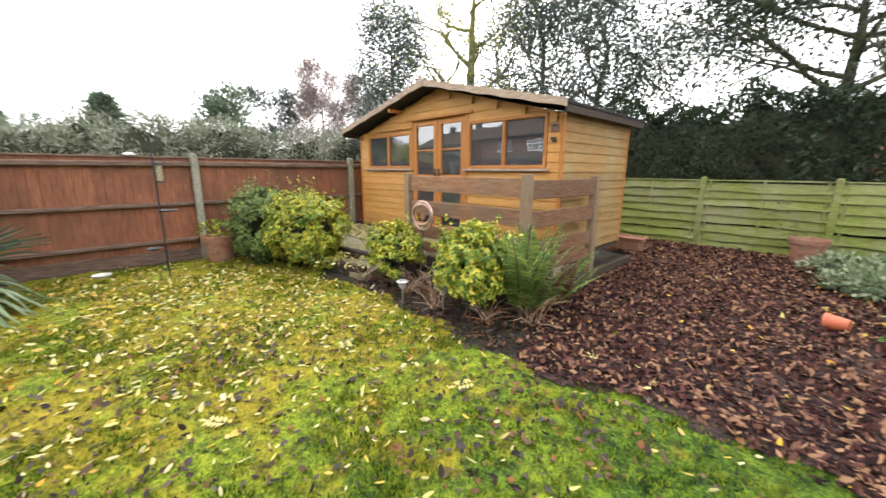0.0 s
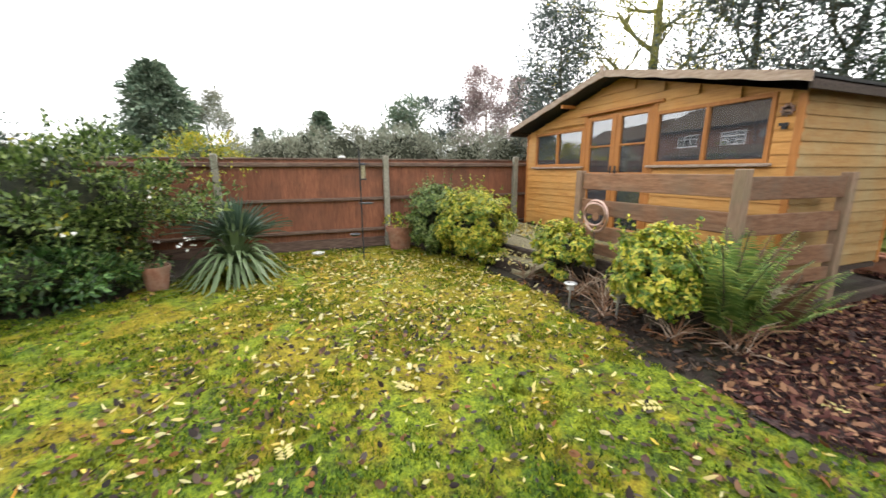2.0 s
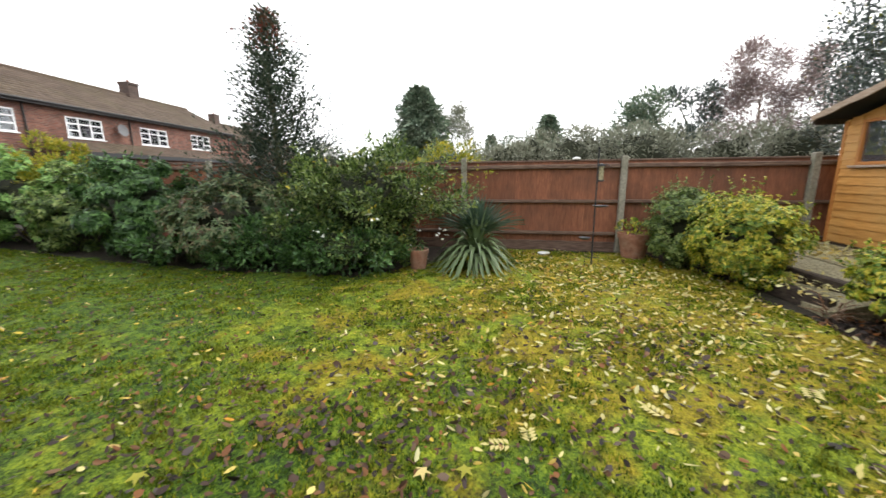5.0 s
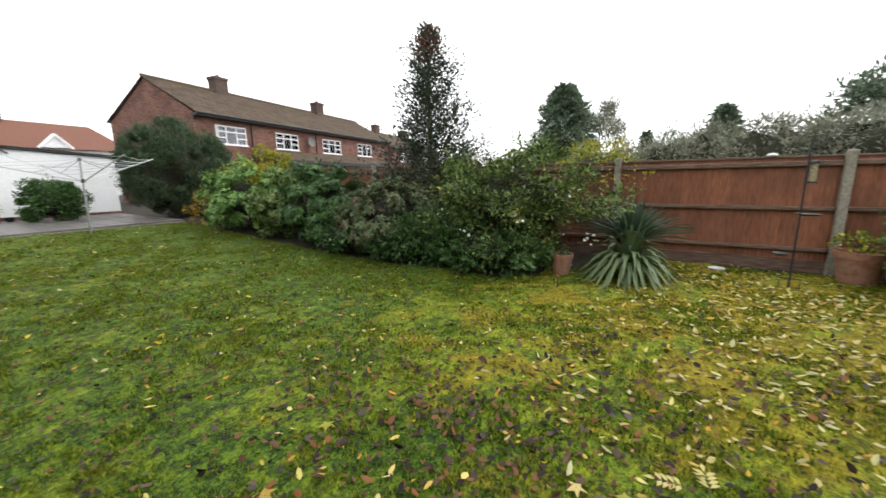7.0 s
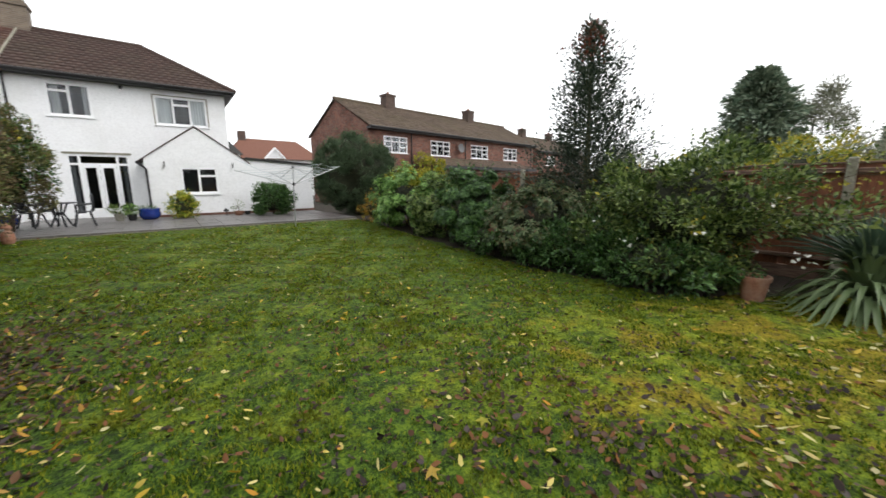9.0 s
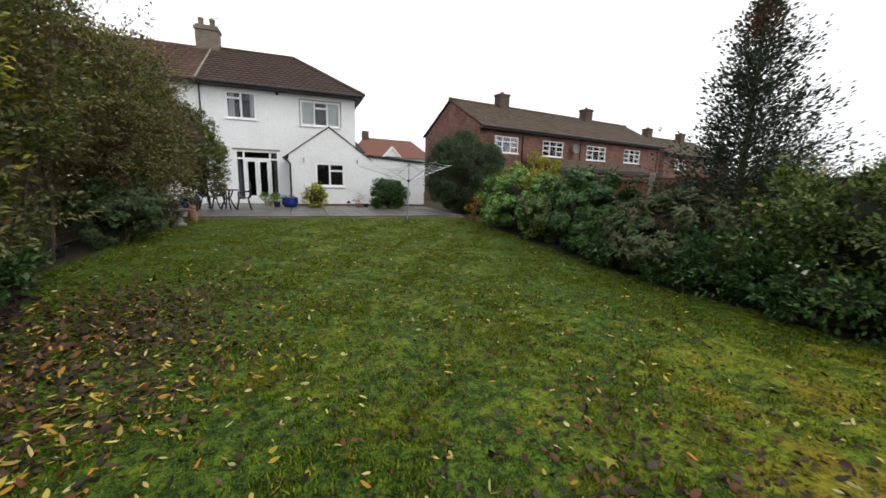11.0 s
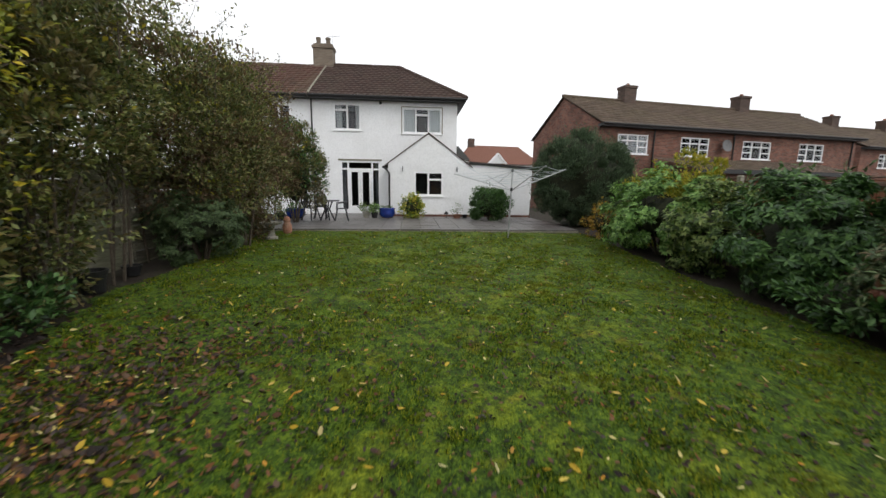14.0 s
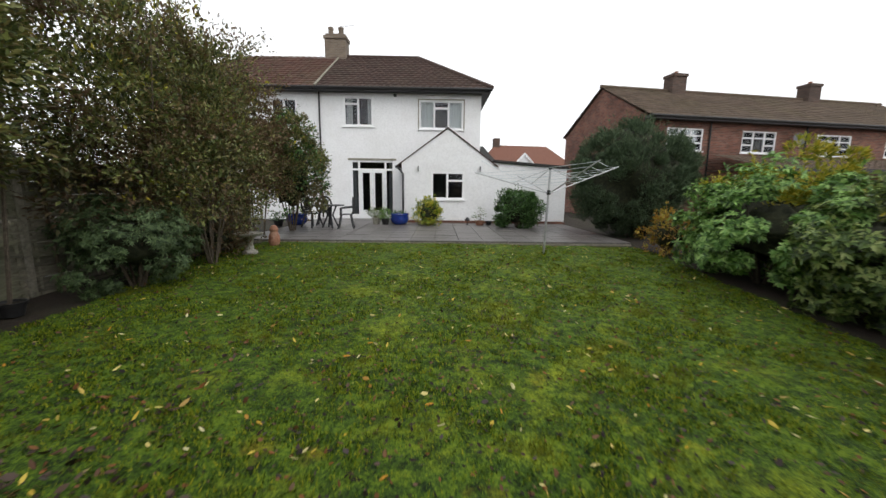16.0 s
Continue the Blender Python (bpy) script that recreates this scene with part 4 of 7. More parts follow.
def slat_fence(name, loc, rz, length, h, bays, material, label, seed_gap=0, post=None):
    """Overlapping horizontal slats in bays between concrete posts, along local x."""
    th = thing(name, loc, label, "fence", "", "", rz)
    bay = length / bays
    bm = box(bmesh.new(), 0, bay - 0.1, -0.008, 0.008, -0.075, 0.09, 0.003)
    bmesh.ops.subdivide_edges(bm, edges=[e for e in bm.edges if abs(e.verts[0].co.x - e.verts[1].co.x) > 0.5], cuts=5)
    shapes = []
    for k in range(5):
        b2 = bm.copy()
        for v in b2.verts:
            if v.co.z < 0:
                v.co.z += 0.012 * math.sin(v.co.x * (3 + k) + k * 1.7)
            v.co.y += 0.042 * (1 - (v.co.z + 0.075) / 0.165) + 0.004 * math.sin(v.co.x * 2 + k)
        shapes.append(mesh_of(b2, material))
    bm.free()
    rows = int(h / 0.15)
    for i in range(bays + 1):
        concrete_post(th, i * bay, 0, h + 0.06, material=post)
    for i in range(bays):
        for k in range(rows):
            gap = 0.03 if (i * 7 + k * 3 + seed_gap) % 11 == 0 else 0.0
            piece("slat", shapes[(i * 3 + k) % 5], th, (i * bay + 0.05, 0.0, 0.08 + k * (h - 0.17) / (rows - 1) + rng.uniform(-0.012, 0.012) - gap), (rng.normal() * 0.03 + gap, rng.normal() * 0.006, 0))
        for f in (0.06, 0.5, 0.94):
            part("batten", box(bmesh.new(), i * bay + bay * f - 0.02, i * bay + bay * f + 0.02, 0.012, 0.04, 0.02, h, 0.004), material, th)
        part("cap_rail", box(bmesh.new(), i * bay + 0.06, (i + 1) * bay - 0.06, -0.03, 0.045, h, h + 0.022, 0.004), material, th)
    return th


slat_fence("fence", (-5.46, -8.0, 0), 0, 9.25, 1.3, 5, M_GREENFENCE, "low slatted fence covered in bright green algae", 2, M_GREENFENCE)
slat_fence("fence", (-4.3, 15.75, 0), -90, 24.05, 1.84, 13, M_GREYFENCE, "weathered grey lap panel fence behind the hedge", 5)

# ---------------------------------------------------------------- summerhouse
SX0, SX1, SY0, SY1, SZ = 2.52, 7.13, -3.445, -5.42, 0.36
AX, AZ, EZ = 4.83, 2.76, 2.16
shed = thing("summerhouse", (AX, -4.6, 0.33), "honey-stained timber summerhouse with glazed doors and felt roof", "shed")
HOLES = [(4.14, 5.42, SZ, 2.30), (5.46, 6.85, 1.49, 2.14), (2.74, 4.12, 1.49, 2.20)]


def to_shed(bm):
    bmesh.ops.translate(bm, vec=(-AX, 4.6, -0.33), verts=bm.verts)
    return bm


def plank(axis, a, b, z, hgt, face, material=None):
    """One shiplap board along x or y, its lower edge standing proud, outward to +y or -x."""
    bm = box(bmesh.new(), a, b, -0.008, 0.008, z, z + hgt, 0.002)
    for v in bm.verts:
        v.co.y += 0.012 * (1 - (v.co.z - z) / hgt)
    if axis == "x":
        for v in bm.verts:
            v.co.y += face
    else:
        for v in bm.verts:
            v.co.x, v.co.y = face - v.co.y, v.co.x
    return part("board", to_shed(bm), material or M_CLAD, shed)


PITCH = 0.122
z = SZ
while z < AZ - 0.05:
    top = min(z + PITCH - 0.004, AZ)
    lo, hi = SX0, SX1
    if top > EZ:
        half = 2.30 * (AZ - top) / (AZ - EZ)
        lo, hi = AX - half, AX + half
    cuts = sorted((h[0], h[1]) for h in HOLES if h[2] < z + PITCH * 0.5 < h[3])
    x = lo
    for a, b in cuts + [(hi, hi)]:
        if a - x > 0.03:
            plank("x", x, min(a, hi), z, PITCH, SY0)
        x = max(x, b)
    z += PITCH
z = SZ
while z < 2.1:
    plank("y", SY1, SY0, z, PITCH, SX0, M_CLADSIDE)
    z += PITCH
bm = bmesh.new()
wall(bm, SX0 + 0.02, SX1 - 0.02, 0.33, EZ, SY0 - 0.012, SY0 - 0.05, [(h[0], h[1], h[2], min(h[3], EZ)) for h in HOLES])
box(bm, SX0 + 0.014, SX0 + 0.05, SY1, SY0 - 0.05, 0.33, EZ)
box(bm, SX1 - 0.05, SX1, SY1, SY0, 0.33, EZ)
box(bm, SX0 + 0.05, SX1 - 0.05, SY1, SY1 + 0.04, 0.33, EZ)
for yy in (SY0 - 0.03, SY1 + 0.02):
    vs = [bm.verts.new((AX + sx * 2.3, yy, EZ)) for sx in (-1, 1)] + [bm.verts.new((AX, yy, AZ))]
    bm.faces.new(vs)
part("wall_lining", to_shed(bm), M_CLAD, shed)
part("floor", to_shed(boxes((SX0, SX1, SY1, SY0, 0.28, 0.345))), M_SLEEPER, shed)
for x0, x1, y0, y1 in ((SX0 - 0.012, SX0 + 0.05, SY0 - 0.03, SY0 + 0.022), (SX1 - 0.045, SX1 + 0.012, SY0 - 0.03, SY0 + 0.022), (SX0 - 0.022, SX0 + 0.03, SY1 - 0.01, SY1 + 0.04)):
    part("corner_trim", to_shed(boxes((x0, x1, y0, y1, 0.33, EZ - 0.02), bevel=0.004)), M_CLADTRIM, shed)
for s, ex in ((-1, 2.36), (1, 7.39)):
    bm = bmesh.new()
    pts = [(AX, 2.83), (ex, 2.255), (ex, 2.21), (AX, 2.785)]
    loops = [[bm.verts.new((px, yy, pz)) for px, pz in pts] for yy in (-3.16, -5.62)]
    for k in range(4):
        bm.faces.new((loops[0][k], loops[0][(k + 1) % 4], loops[1][(k + 1) % 4], loops[1][k]))
    bm.faces.new(loops[0])
    bm.faces.new(loops[1][::-1])
    bmesh.ops.recalc_face_normals(bm, faces=bm.faces)
    part("roof_slope", to_shed(bm), [M_FELT], shed)
    # bargeboard with a wavy lower edge
    bm = bmesh.new()
    n = 26
    rows = []
    for i in range(n + 1):
        f = i / n
        px, pz = AX + (ex - AX) * f, 2.85 + (2.27 - 2.85) * f
        dip = 0.09 + 0.007 * math.sin(f * 15.7 * 2)
        rows.append([bm.verts.new((px, yy, zz)) for yy, zz in ((-3.13, pz), (-3.13, pz - dip), (-3.158, pz - dip), (-3.158, pz))])
    for a, b in zip(rows, rows[1:]):
        for k in range(4):
            bm.faces.new((a[k], a[(k + 1) % 4], b[(k + 1) % 4], b[k]))
    bm.faces.new(rows[0])
    bm.faces.new(rows[-1][::-1])
    bmesh.ops.recalc_face_normals(bm, faces=bm.faces)
    part("bargeboard", to_shed(bm), M_BARGE, shed, "bare weathered timber bargeboard")
    part("fascia", to_shed(boxes((min(ex, ex - s * 0.025), max(ex, ex - s * 0.025), -5.61, -3.165, 2.13, 2.225))), M_SLEEPER, shed)
part("finial", to_shed(boxes((AX - 0.035, AX + 0.035, -3.125, -3.1, 2.73, 2.9), bevel=0.006)), M_BARGE, shed)
for x in (5.75,):
    zt = AZ - (AZ - EZ) * abs(x - AX) / 2.3
    part("purlin", to_shed(boxes((x - 0.022, x + 0.022, -3.44, -3.17, zt - 0.06, zt - 0.005))), M_CLADTRIM, shed)


def glazed(x0, x1, z0, z1, nx, bars=(), sill=True, frame_w=0.045):
    """A wooden window in the front wall: frame, panes, glazing bars and a sill."""
    bm = bmesh.new()
    y0, y1 = SY0 - 0.045, SY0 + 0.022
    box(bm, x0, x0 + frame_w, y0, y1, z0, z1, 0.004)
    box(bm, x1 - frame_w, x1, y0, y1, z0, z1, 0.004)
    box(bm, x0 + frame_w, x1 - frame_w, y0, y1, z1 - frame_w, z1, 0.004)
    box(bm, x0 + frame_w, x1 - frame_w, y0, y1, z0, z0 + frame_w, 0.004)
    w = (x1 - x0 - frame_w) / nx
    for k in range(1, nx):
        box(bm, x0 + w * k, x0 + w * k + frame_w, y0, y1, z0 + frame_w, z1 - frame_w, 0.004)
    for b in bars:
        box(bm, x0 + frame_w, x1 - frame_w, y0 + 0.01, y1 - 0.006, b - 0.014, b + 0.014, 0.003)
    win = part("window", to_shed(bm), M_CLADTRIM, shed)
    zs = [z0 + frame_w, *bars, z1 - frame_w]
    for k in range(nx):
        for a, b in zip(zs, zs[1:]):
            p = part("pane", to_shed(boxes((x0 + w * k + frame_w + 0.001, x0 + w * (k + 1) - 0.001, SY0 - 0.02, SY0 - 0.014, a + 0.001, b - 0.001))), M_SHEDGLASS, win)
            p.visible_shadow = False
    if sill:
        part("sill", to_shed(boxes((x0 - 0.05, x1 + 0.05, SY0 - 0.01, SY0 + 0.075, z0 - 0.035, z0 - 0.002), bevel=0.005)), M_BARGE, win)
    return win


glazed(5.47, 6.84, 1.5, 2.13, 2)
glazed(2.75, 4.11, 1.5, 2.19, 2)
for x0, x1 in ((4.16, 4.775), (4.785, 5.40)):
    bm = bmesh.new()
    y0, y1, st = SY0 - 0.04, SY0 + 0.02, 0.085
    box(bm, x0, x0 + st, y0, y1, 0.4, 2.26, 0.005)
    box(bm, x1 - st, x1, y0, y1, 0.4, 2.26, 0.005)
    for a, b in ((2.2, 2.26), (1.3, 1.4), (0.4, 0.56), (1.79, 1.815), (0.92, 0.945)):
        box(bm, x0 + st, x1 - st, y0 + 0.004, y1 - 0.004, a, b, 0.004)
    door = part("door", to_shed(bm), M_CLADTRIM, shed)
    for a, b in ((1.4, 1.79), (1.815, 2.2), (0.56, 0.92), (0.945, 1.3)):
        p = part("pane", to_shed(boxes((x0 + st + 0.001, x1 - st - 0.001, SY0 - 0.016, SY0 - 0.01, a + 0.001, b - 0.001))), M_SHEDGLASS, door)
        p.visible_shadow = False
    hx = x0 + 0.04 if x0 > 4.5 else x1 - 0.04
    bm = tube(bmesh.new(), [(hx, SY0 + 0.02, 1.42), (hx, SY0 + 0.06, 1.42), (hx + (0.1 if x0 > 4.5 else -0.1), SY0 + 0.062, 1.42)], 0.009, 8)
    box(bm, hx - 0.018, hx + 0.018, SY0 + 0.02, SY0 + 0.028, 1.34, 1.5)
    part("door_handle", to_shed(bm), M_BLACK, door, "black lever handle")
part("door_frame", to_shed(boxes((4.09, 4.155, SY0 - 0.04, SY0 + 0.026, 0.36, 2.3), (5.405, 5.465, SY0 - 0.04, SY0 + 0.026, 0.36, 2.3), (4.0, 5.55, SY0 - 0.02, SY0 + 0.05, 2.302, 2.34), bevel=0.005)), M_CLADTRIM, shed)
bm = bmesh.new()
for k in range(9):
    a = k * 0.7
    box(bm, 2.58, 2.70, SY0 + 0.03, SY0 + 0.038, 1.98, 2.0, 0.0, Matrix.Translation((2.64, 0, 2.0)) @ Matrix.Rotation(a, 4, "Y") @ Matrix.Translation((-2.64, 0, -2.0)))
lathe(bm, [(0.03, 0), (0.035, 0.02), (0.02, 0.03)], 10, (2.64, SY0 + 0.02, 1.98))
part("wall_ornament", to_shed(bm), M_COPPER, shed, "small rusty flower ornament")
bm = boxes((2.62, 2.66, SY0 + 0.02, SY0 + 0.05, 1.82, 1.86), (2.6, 2.68, SY0 + 0.05, SY0 + 0.06, 1.85, 1.88))
part("hook", to_shed(bm), M_BLACK, shed)

# goods standing inside, half seen through the door
for x, zz, m, nm in ((4.5, 0.36, M_NET, "storage_box"), (5.1, 0.36, M_CURTAIN, "storage_box"), (3.3, 0.36, M_DARKROOM, "cupboard")):
    hgt = 0.45 if nm == "storage_box" else 1.1
    t = thing(nm, (x, -4.2, 0.345), "pale box standing inside the summerhouse" if nm == "storage_box" else "dark cupboard inside the summerhouse", "box" if nm == "storage_box" else "cupboard")
    part("body", boxes((-0.25, 0.25, -0.2, 0.2, 0, hgt), bevel=0.015), m, t)
    part("lid", boxes((-0.26, 0.26, -0.21, 0.21, hgt + 0.002, hgt + 0.04), bevel=0.008), m, t)

# ---------------------------------------------------------------- deck, rail and step
deck = thing("deck", (4.8, -2.9, 0), "raised terrace before the summerhouse, strewn with yellow leaves", "deck", "", "structure")
part("fill", boxes((2.33 - 4.8, 7.35 - 4.8, -0.54, 0.42, 0.0, 0.31)), M_GRAVEL, deck)
for k, (a, b) in enumerate(((2.28, 3.9), (3.91, 5.6), (5.61, 7.36))):
    for j in range(1 if k else 2):
        part("sleeper", boxes((a - 4.8, b - 4.8, 0.43, 0.49, 0.005 + j * 0.165, 0.16 + j * 0.165), bevel=0.01), M_SLEEPER, deck)
bm = bmesh.new()
q = [bm.verts.new((x, yy, zz)) for x in (-0.4, 2.4) for yy, zz in ((0.4, 0.3), (0.7, 0.2), (1.2, 0.05), (1.2, -0.05), (0.4, -0.05))]
for f in ((0, 1, 6, 5), (1, 2, 7, 6), (2, 3, 8, 7), (0, 5, 9, 4), (4, 3, 2, 1, 0), (5, 6, 7, 8, 9)):
    bm.faces.new([q[k] for k in f])
bmesh.ops.recalc_face_normals(bm, faces=bm.faces)
part("ramp", bm, M_GRAVEL, deck, "leaf-strewn gravel slope up to the terrace")
part("sleeper", boxes((2.26 - 4.8, 2.32 - 4.8, -2.5, 0.42, 0.005, 0.14), bevel=0.01), M_SLEEPER, deck)
part("fill", boxes((2.325 - 4.8, 2.5 - 4.8, -2.5, -0.545, 0.0, 0.12)), M_SOIL, deck)

rail = thing("deck_rail", (3.4, -2.5, 0.31), "brown timber rail with broad horizontal boards", "rail")
for x, y, h in ((4.38, -2.5, 1.43), (2.39, -2.5, 1.44), (2.30, -3.92, 1.41)):
    part("post", boxes((x - 3.4 - 0.05, x - 3.4 + 0.05, y + 2.5 - 0.05, y + 2.5 + 0.05, -0.25, h - 0.31), bevel=0.008), M_DECKPOST, rail)
for z0, z1 in ((1.19, 1.395), (0.87, 1.06), (0.55, 0.73), (0.36, 0.5)):
    part("board", boxes((-0.955, 0.925, -0.03, 0.012, z0 - 0.31, z1 - 0.31), bevel=0.006), M_DECKRAIL, rail)
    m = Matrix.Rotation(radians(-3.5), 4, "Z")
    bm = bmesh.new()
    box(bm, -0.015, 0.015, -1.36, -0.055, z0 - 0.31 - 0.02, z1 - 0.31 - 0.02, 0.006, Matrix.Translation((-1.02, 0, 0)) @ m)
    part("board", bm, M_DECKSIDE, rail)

for (x0, y0, x1, y1, h) in ((6.1, -1.5, 4.5, -1.8, 0.16), (6.0, -1.86, 4.45, -2.15, 0.27)):
    d = math.atan2(y1 - y0, x1 - x0)
    L = math.hypot(x1 - x0, y1 - y0)
    th = thing("sleeper", ((x0 + x1) / 2, (y0 + y1) / 2, 0), "dark rotting timber edging lying along the step", "timber", "step edging", "", math.degrees(d))
    part("beam", boxes((-L / 2, L / 2, -0.05, 0.05, -0.02, h), bevel=0.015), M_SLEEPER, th)

# ---------------------------------------------------------------- white house
def tiles(u0, u1, p0, du, dv, dn, rows, step, width=0.3, edge=None):
    """Roof tiles in overlapping courses: p0 eave corner, du along, dv up the slope, dn outward; edge(v) gives the span at height v."""
    p0, du, dv, dn = (np.array(q, float) for q in (p0, du, dv, dn))
    V, F = [], []
    for i in range(rows):
        v0, v1 = i * step, (i + 1) * step + 0.03
        a, b = edge((v0 + v1) / 2) if edge else (u0, u1)
        u = a - (width / 2 if i % 2 else 0)
        while u < b:
            s, e = max(u, a), min(u + width - 0.006, b)
            u += width
            if e - s < 0.03:
                continue
            h = 0.05 + rng.uniform(-0.008, 0.01)
            q = len(V)
            m = (s + e) / 2
            for uu, vv, hh in ((s, v0, h), (m, v0, h + 0.018), (e, v0, h), (e, v1, 0.006), (m, v1, 0.016), (s, v1, 0.006), (s, v0, 0.0), (e, v0, 0.0)):
                V.append(p0 + du * uu + dv * vv + dn * hh)
            F += [(q, q + 1, q + 4, q + 5), (q + 1, q + 2, q + 3, q + 4), (q + 6, q + 7, q + 2, q)]
    return V, F


def casement(parent, x0, x1, z0, z1, y, mullions, transoms=(), sill=True, curtains=None, material=None, reveal=0.06, fw=0.08):
    """A framed window set in a wall whose face is at y, facing -y. transoms: (column, height)."""
    bm = bmesh.new()
    ya, yb = y + reveal - 0.05, y + reveal + 0.03
    xs = [x0, *mullions, x1]
    for k, xx in enumerate(xs):
        a, b = (xx, xx + fw) if k == 0 else (xx - fw, xx) if k == len(xs) - 1 else (xx - fw / 2, xx + fw / 2)
        box(bm, a, b, ya, yb, z0, z1, 0.006)
    cols = [(xs[k] + (fw if k == 0 else fw / 2), xs[k + 1] - (fw if k == len(xs) - 2 else fw / 2)) for k in range(len(xs) - 1)]
    panes = []
    for k, (a, b) in enumerate(cols):
        box(bm, a, b, ya, yb, z0, z0 + fw, 0.005)
        box(bm, a, b, ya, yb, z1 - fw, z1, 0.005)
        hs = sorted(h for c, h in transoms if c == k)
        for h in hs:
            box(bm, a, b, ya, yb, h - fw / 2, h + fw / 2, 0.005)
        lims = [z0 + fw, *(q for h in hs for q in (h - fw / 2, h + fw / 2)), z1 - fw]
        panes += [(a, b, lims[i], lims[i + 1]) for i in range(0, len(lims), 2)]
    win = part("window", bm, material or M_UPVC, parent)
    for a, b, c, d in panes:
        p = part("pane", boxes((a + 0.001, b - 0.001, y + reveal - 0.012, y + reveal - 0.004, c + 0.001, d - 0.001)), M_GLASS, win)
        p.visible_shadow = False
    if sill:
        part("sill", boxes((x0 - 0.06, x1 + 0.06, y - 0.06, y + reveal - 0.052, z0 - 0.05, z0 - 0.003), bevel=0.006), material or M_UPVC, win)
    for k, (a, b, m) in enumerate(curtains or ()):
        n = max(6, int((b - a) / 0.03))
        V = [(a + (b - a) * i / n, y + reveal + 0.12 + 0.025 * math.sin(i * 1.9), zz) for i in range(n + 1) for zz in (z0 + 0.02, z1 - 0.02)]
        raw("curtain", V, [(2 * i, 2 * i + 2, 2 * i + 3, 2 * i + 1) for i in range(n)], m, win)
    return win


HY = 21.63
house = thing("house", (-0.7, HY, 0.2), "white rendered semi-detached house with hipped brown tile roof", "house")


def H(bm):
    bmesh.ops.translate(bm, vec=(0.7, -HY, -0.2), verts=bm.verts)
    return bm


hx = 0.7
W1, W2, FD = (-3.1, -1.86, 4.1, 5.29), (0.05, 1.9, 4.02, 5.18), (-2.86, -1.0, 0.36, 2.72)
bm = wall(bmesh.new(), -4.07, 2.63, 0.1, 5.6, HY, HY + 0.28, [W1, W2, FD])
part("front_wall", H(bm), M_RENDER, house)
part("side_wall", H(boxes((2.35, 2.63, HY + 0.281, 29.2, 0.1, 5.6), (-4.07, 2.63, 29.201, 29.4, 0.1, 5.6))), M_RENDER, house)
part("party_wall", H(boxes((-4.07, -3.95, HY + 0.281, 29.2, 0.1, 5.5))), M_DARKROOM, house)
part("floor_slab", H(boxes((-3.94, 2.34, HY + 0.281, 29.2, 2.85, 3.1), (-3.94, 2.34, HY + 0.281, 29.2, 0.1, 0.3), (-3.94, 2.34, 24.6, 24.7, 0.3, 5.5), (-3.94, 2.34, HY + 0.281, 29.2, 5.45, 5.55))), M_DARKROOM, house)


def shift(w):
    return [w[0] + hx, w[1] + hx, w[2] - 0.2, w[3] - 0.2]


def house_window(w, mull, trans, curtains=None, sill=True):
    x0, x1, z0, z1 = shift(w)
    return casement(house, x0, x1, z0, z1, 0.0, [m + hx for m in mull], [(c, h - 0.2) for c, h in trans], sill,
                    [(a + hx, b + hx, m) for a, b, m in curtains or ()])


house_window(W1, [-2.48], [(0, 5.0)], [(-3.0, -2.75, M_CURTAIN), (-2.12, -1.92, M_CURTAIN)])
house_window(W2, [0.68, 1.28], [(1, 4.87)], [(0.1, 0.62, M_NET), (1.3, 1.84, M_NET)])
# french doors with side lights and a top light
house_window(FD, [-2.5, -1.38], [(0, 2.34), (1, 2.34), (2, 2.34)], [(-2.82, -2.62, M_DARKCURTAIN), (-1.24, -1.04, M_DARKCURTAIN)], False)
for a, b in ((-2.455, -1.945), (-1.935, -1.425)):
    bm = bmesh.new()
    box(bm, a, a + 0.1, HY - 0.012, HY + 0.05, 0.42, 2.3, 0.006)
    box(bm, b - 0.1, b, HY - 0.012, HY + 0.05, 0.42, 2.3, 0.006)
    box(bm, a + 0.1, b - 0.1, HY - 0.01, HY + 0.05, 2.2, 2.3, 0.006)
    box(bm, a + 0.1, b - 0.1, HY - 0.01, HY + 0.05, 0.42, 0.62, 0.006)
    d = part("door", H(bm), M_UPVC, house)
    s = 1 if a < -2 else -1
    hh = b - 0.05 if s > 0 else a + 0.05
    part("door_handle", H(tube(bmesh.new(), [(hh, HY - 0.012, 1.35), (hh, HY - 0.06, 1.35), (hh - s * 0.1, HY - 0.06, 1.35)], 0.01, 8)), M_STEEL, d)
for span in ((-2.95, -0.92, HY - 0.025, HY - 0.003, 2.725, 2.8), (0.0, 1.95, HY - 0.02, HY - 0.003, 5.19, 5.23), (0.0, 0.045, HY - 0.02, HY - 0.003, 3.95, 5.185), (1.905, 1.95, HY - 0.02, HY - 0.003, 3.95, 5.185)):
    part("mortar_trim", H(boxes(span)), M_CONC, house, "grey line of bare mortar")

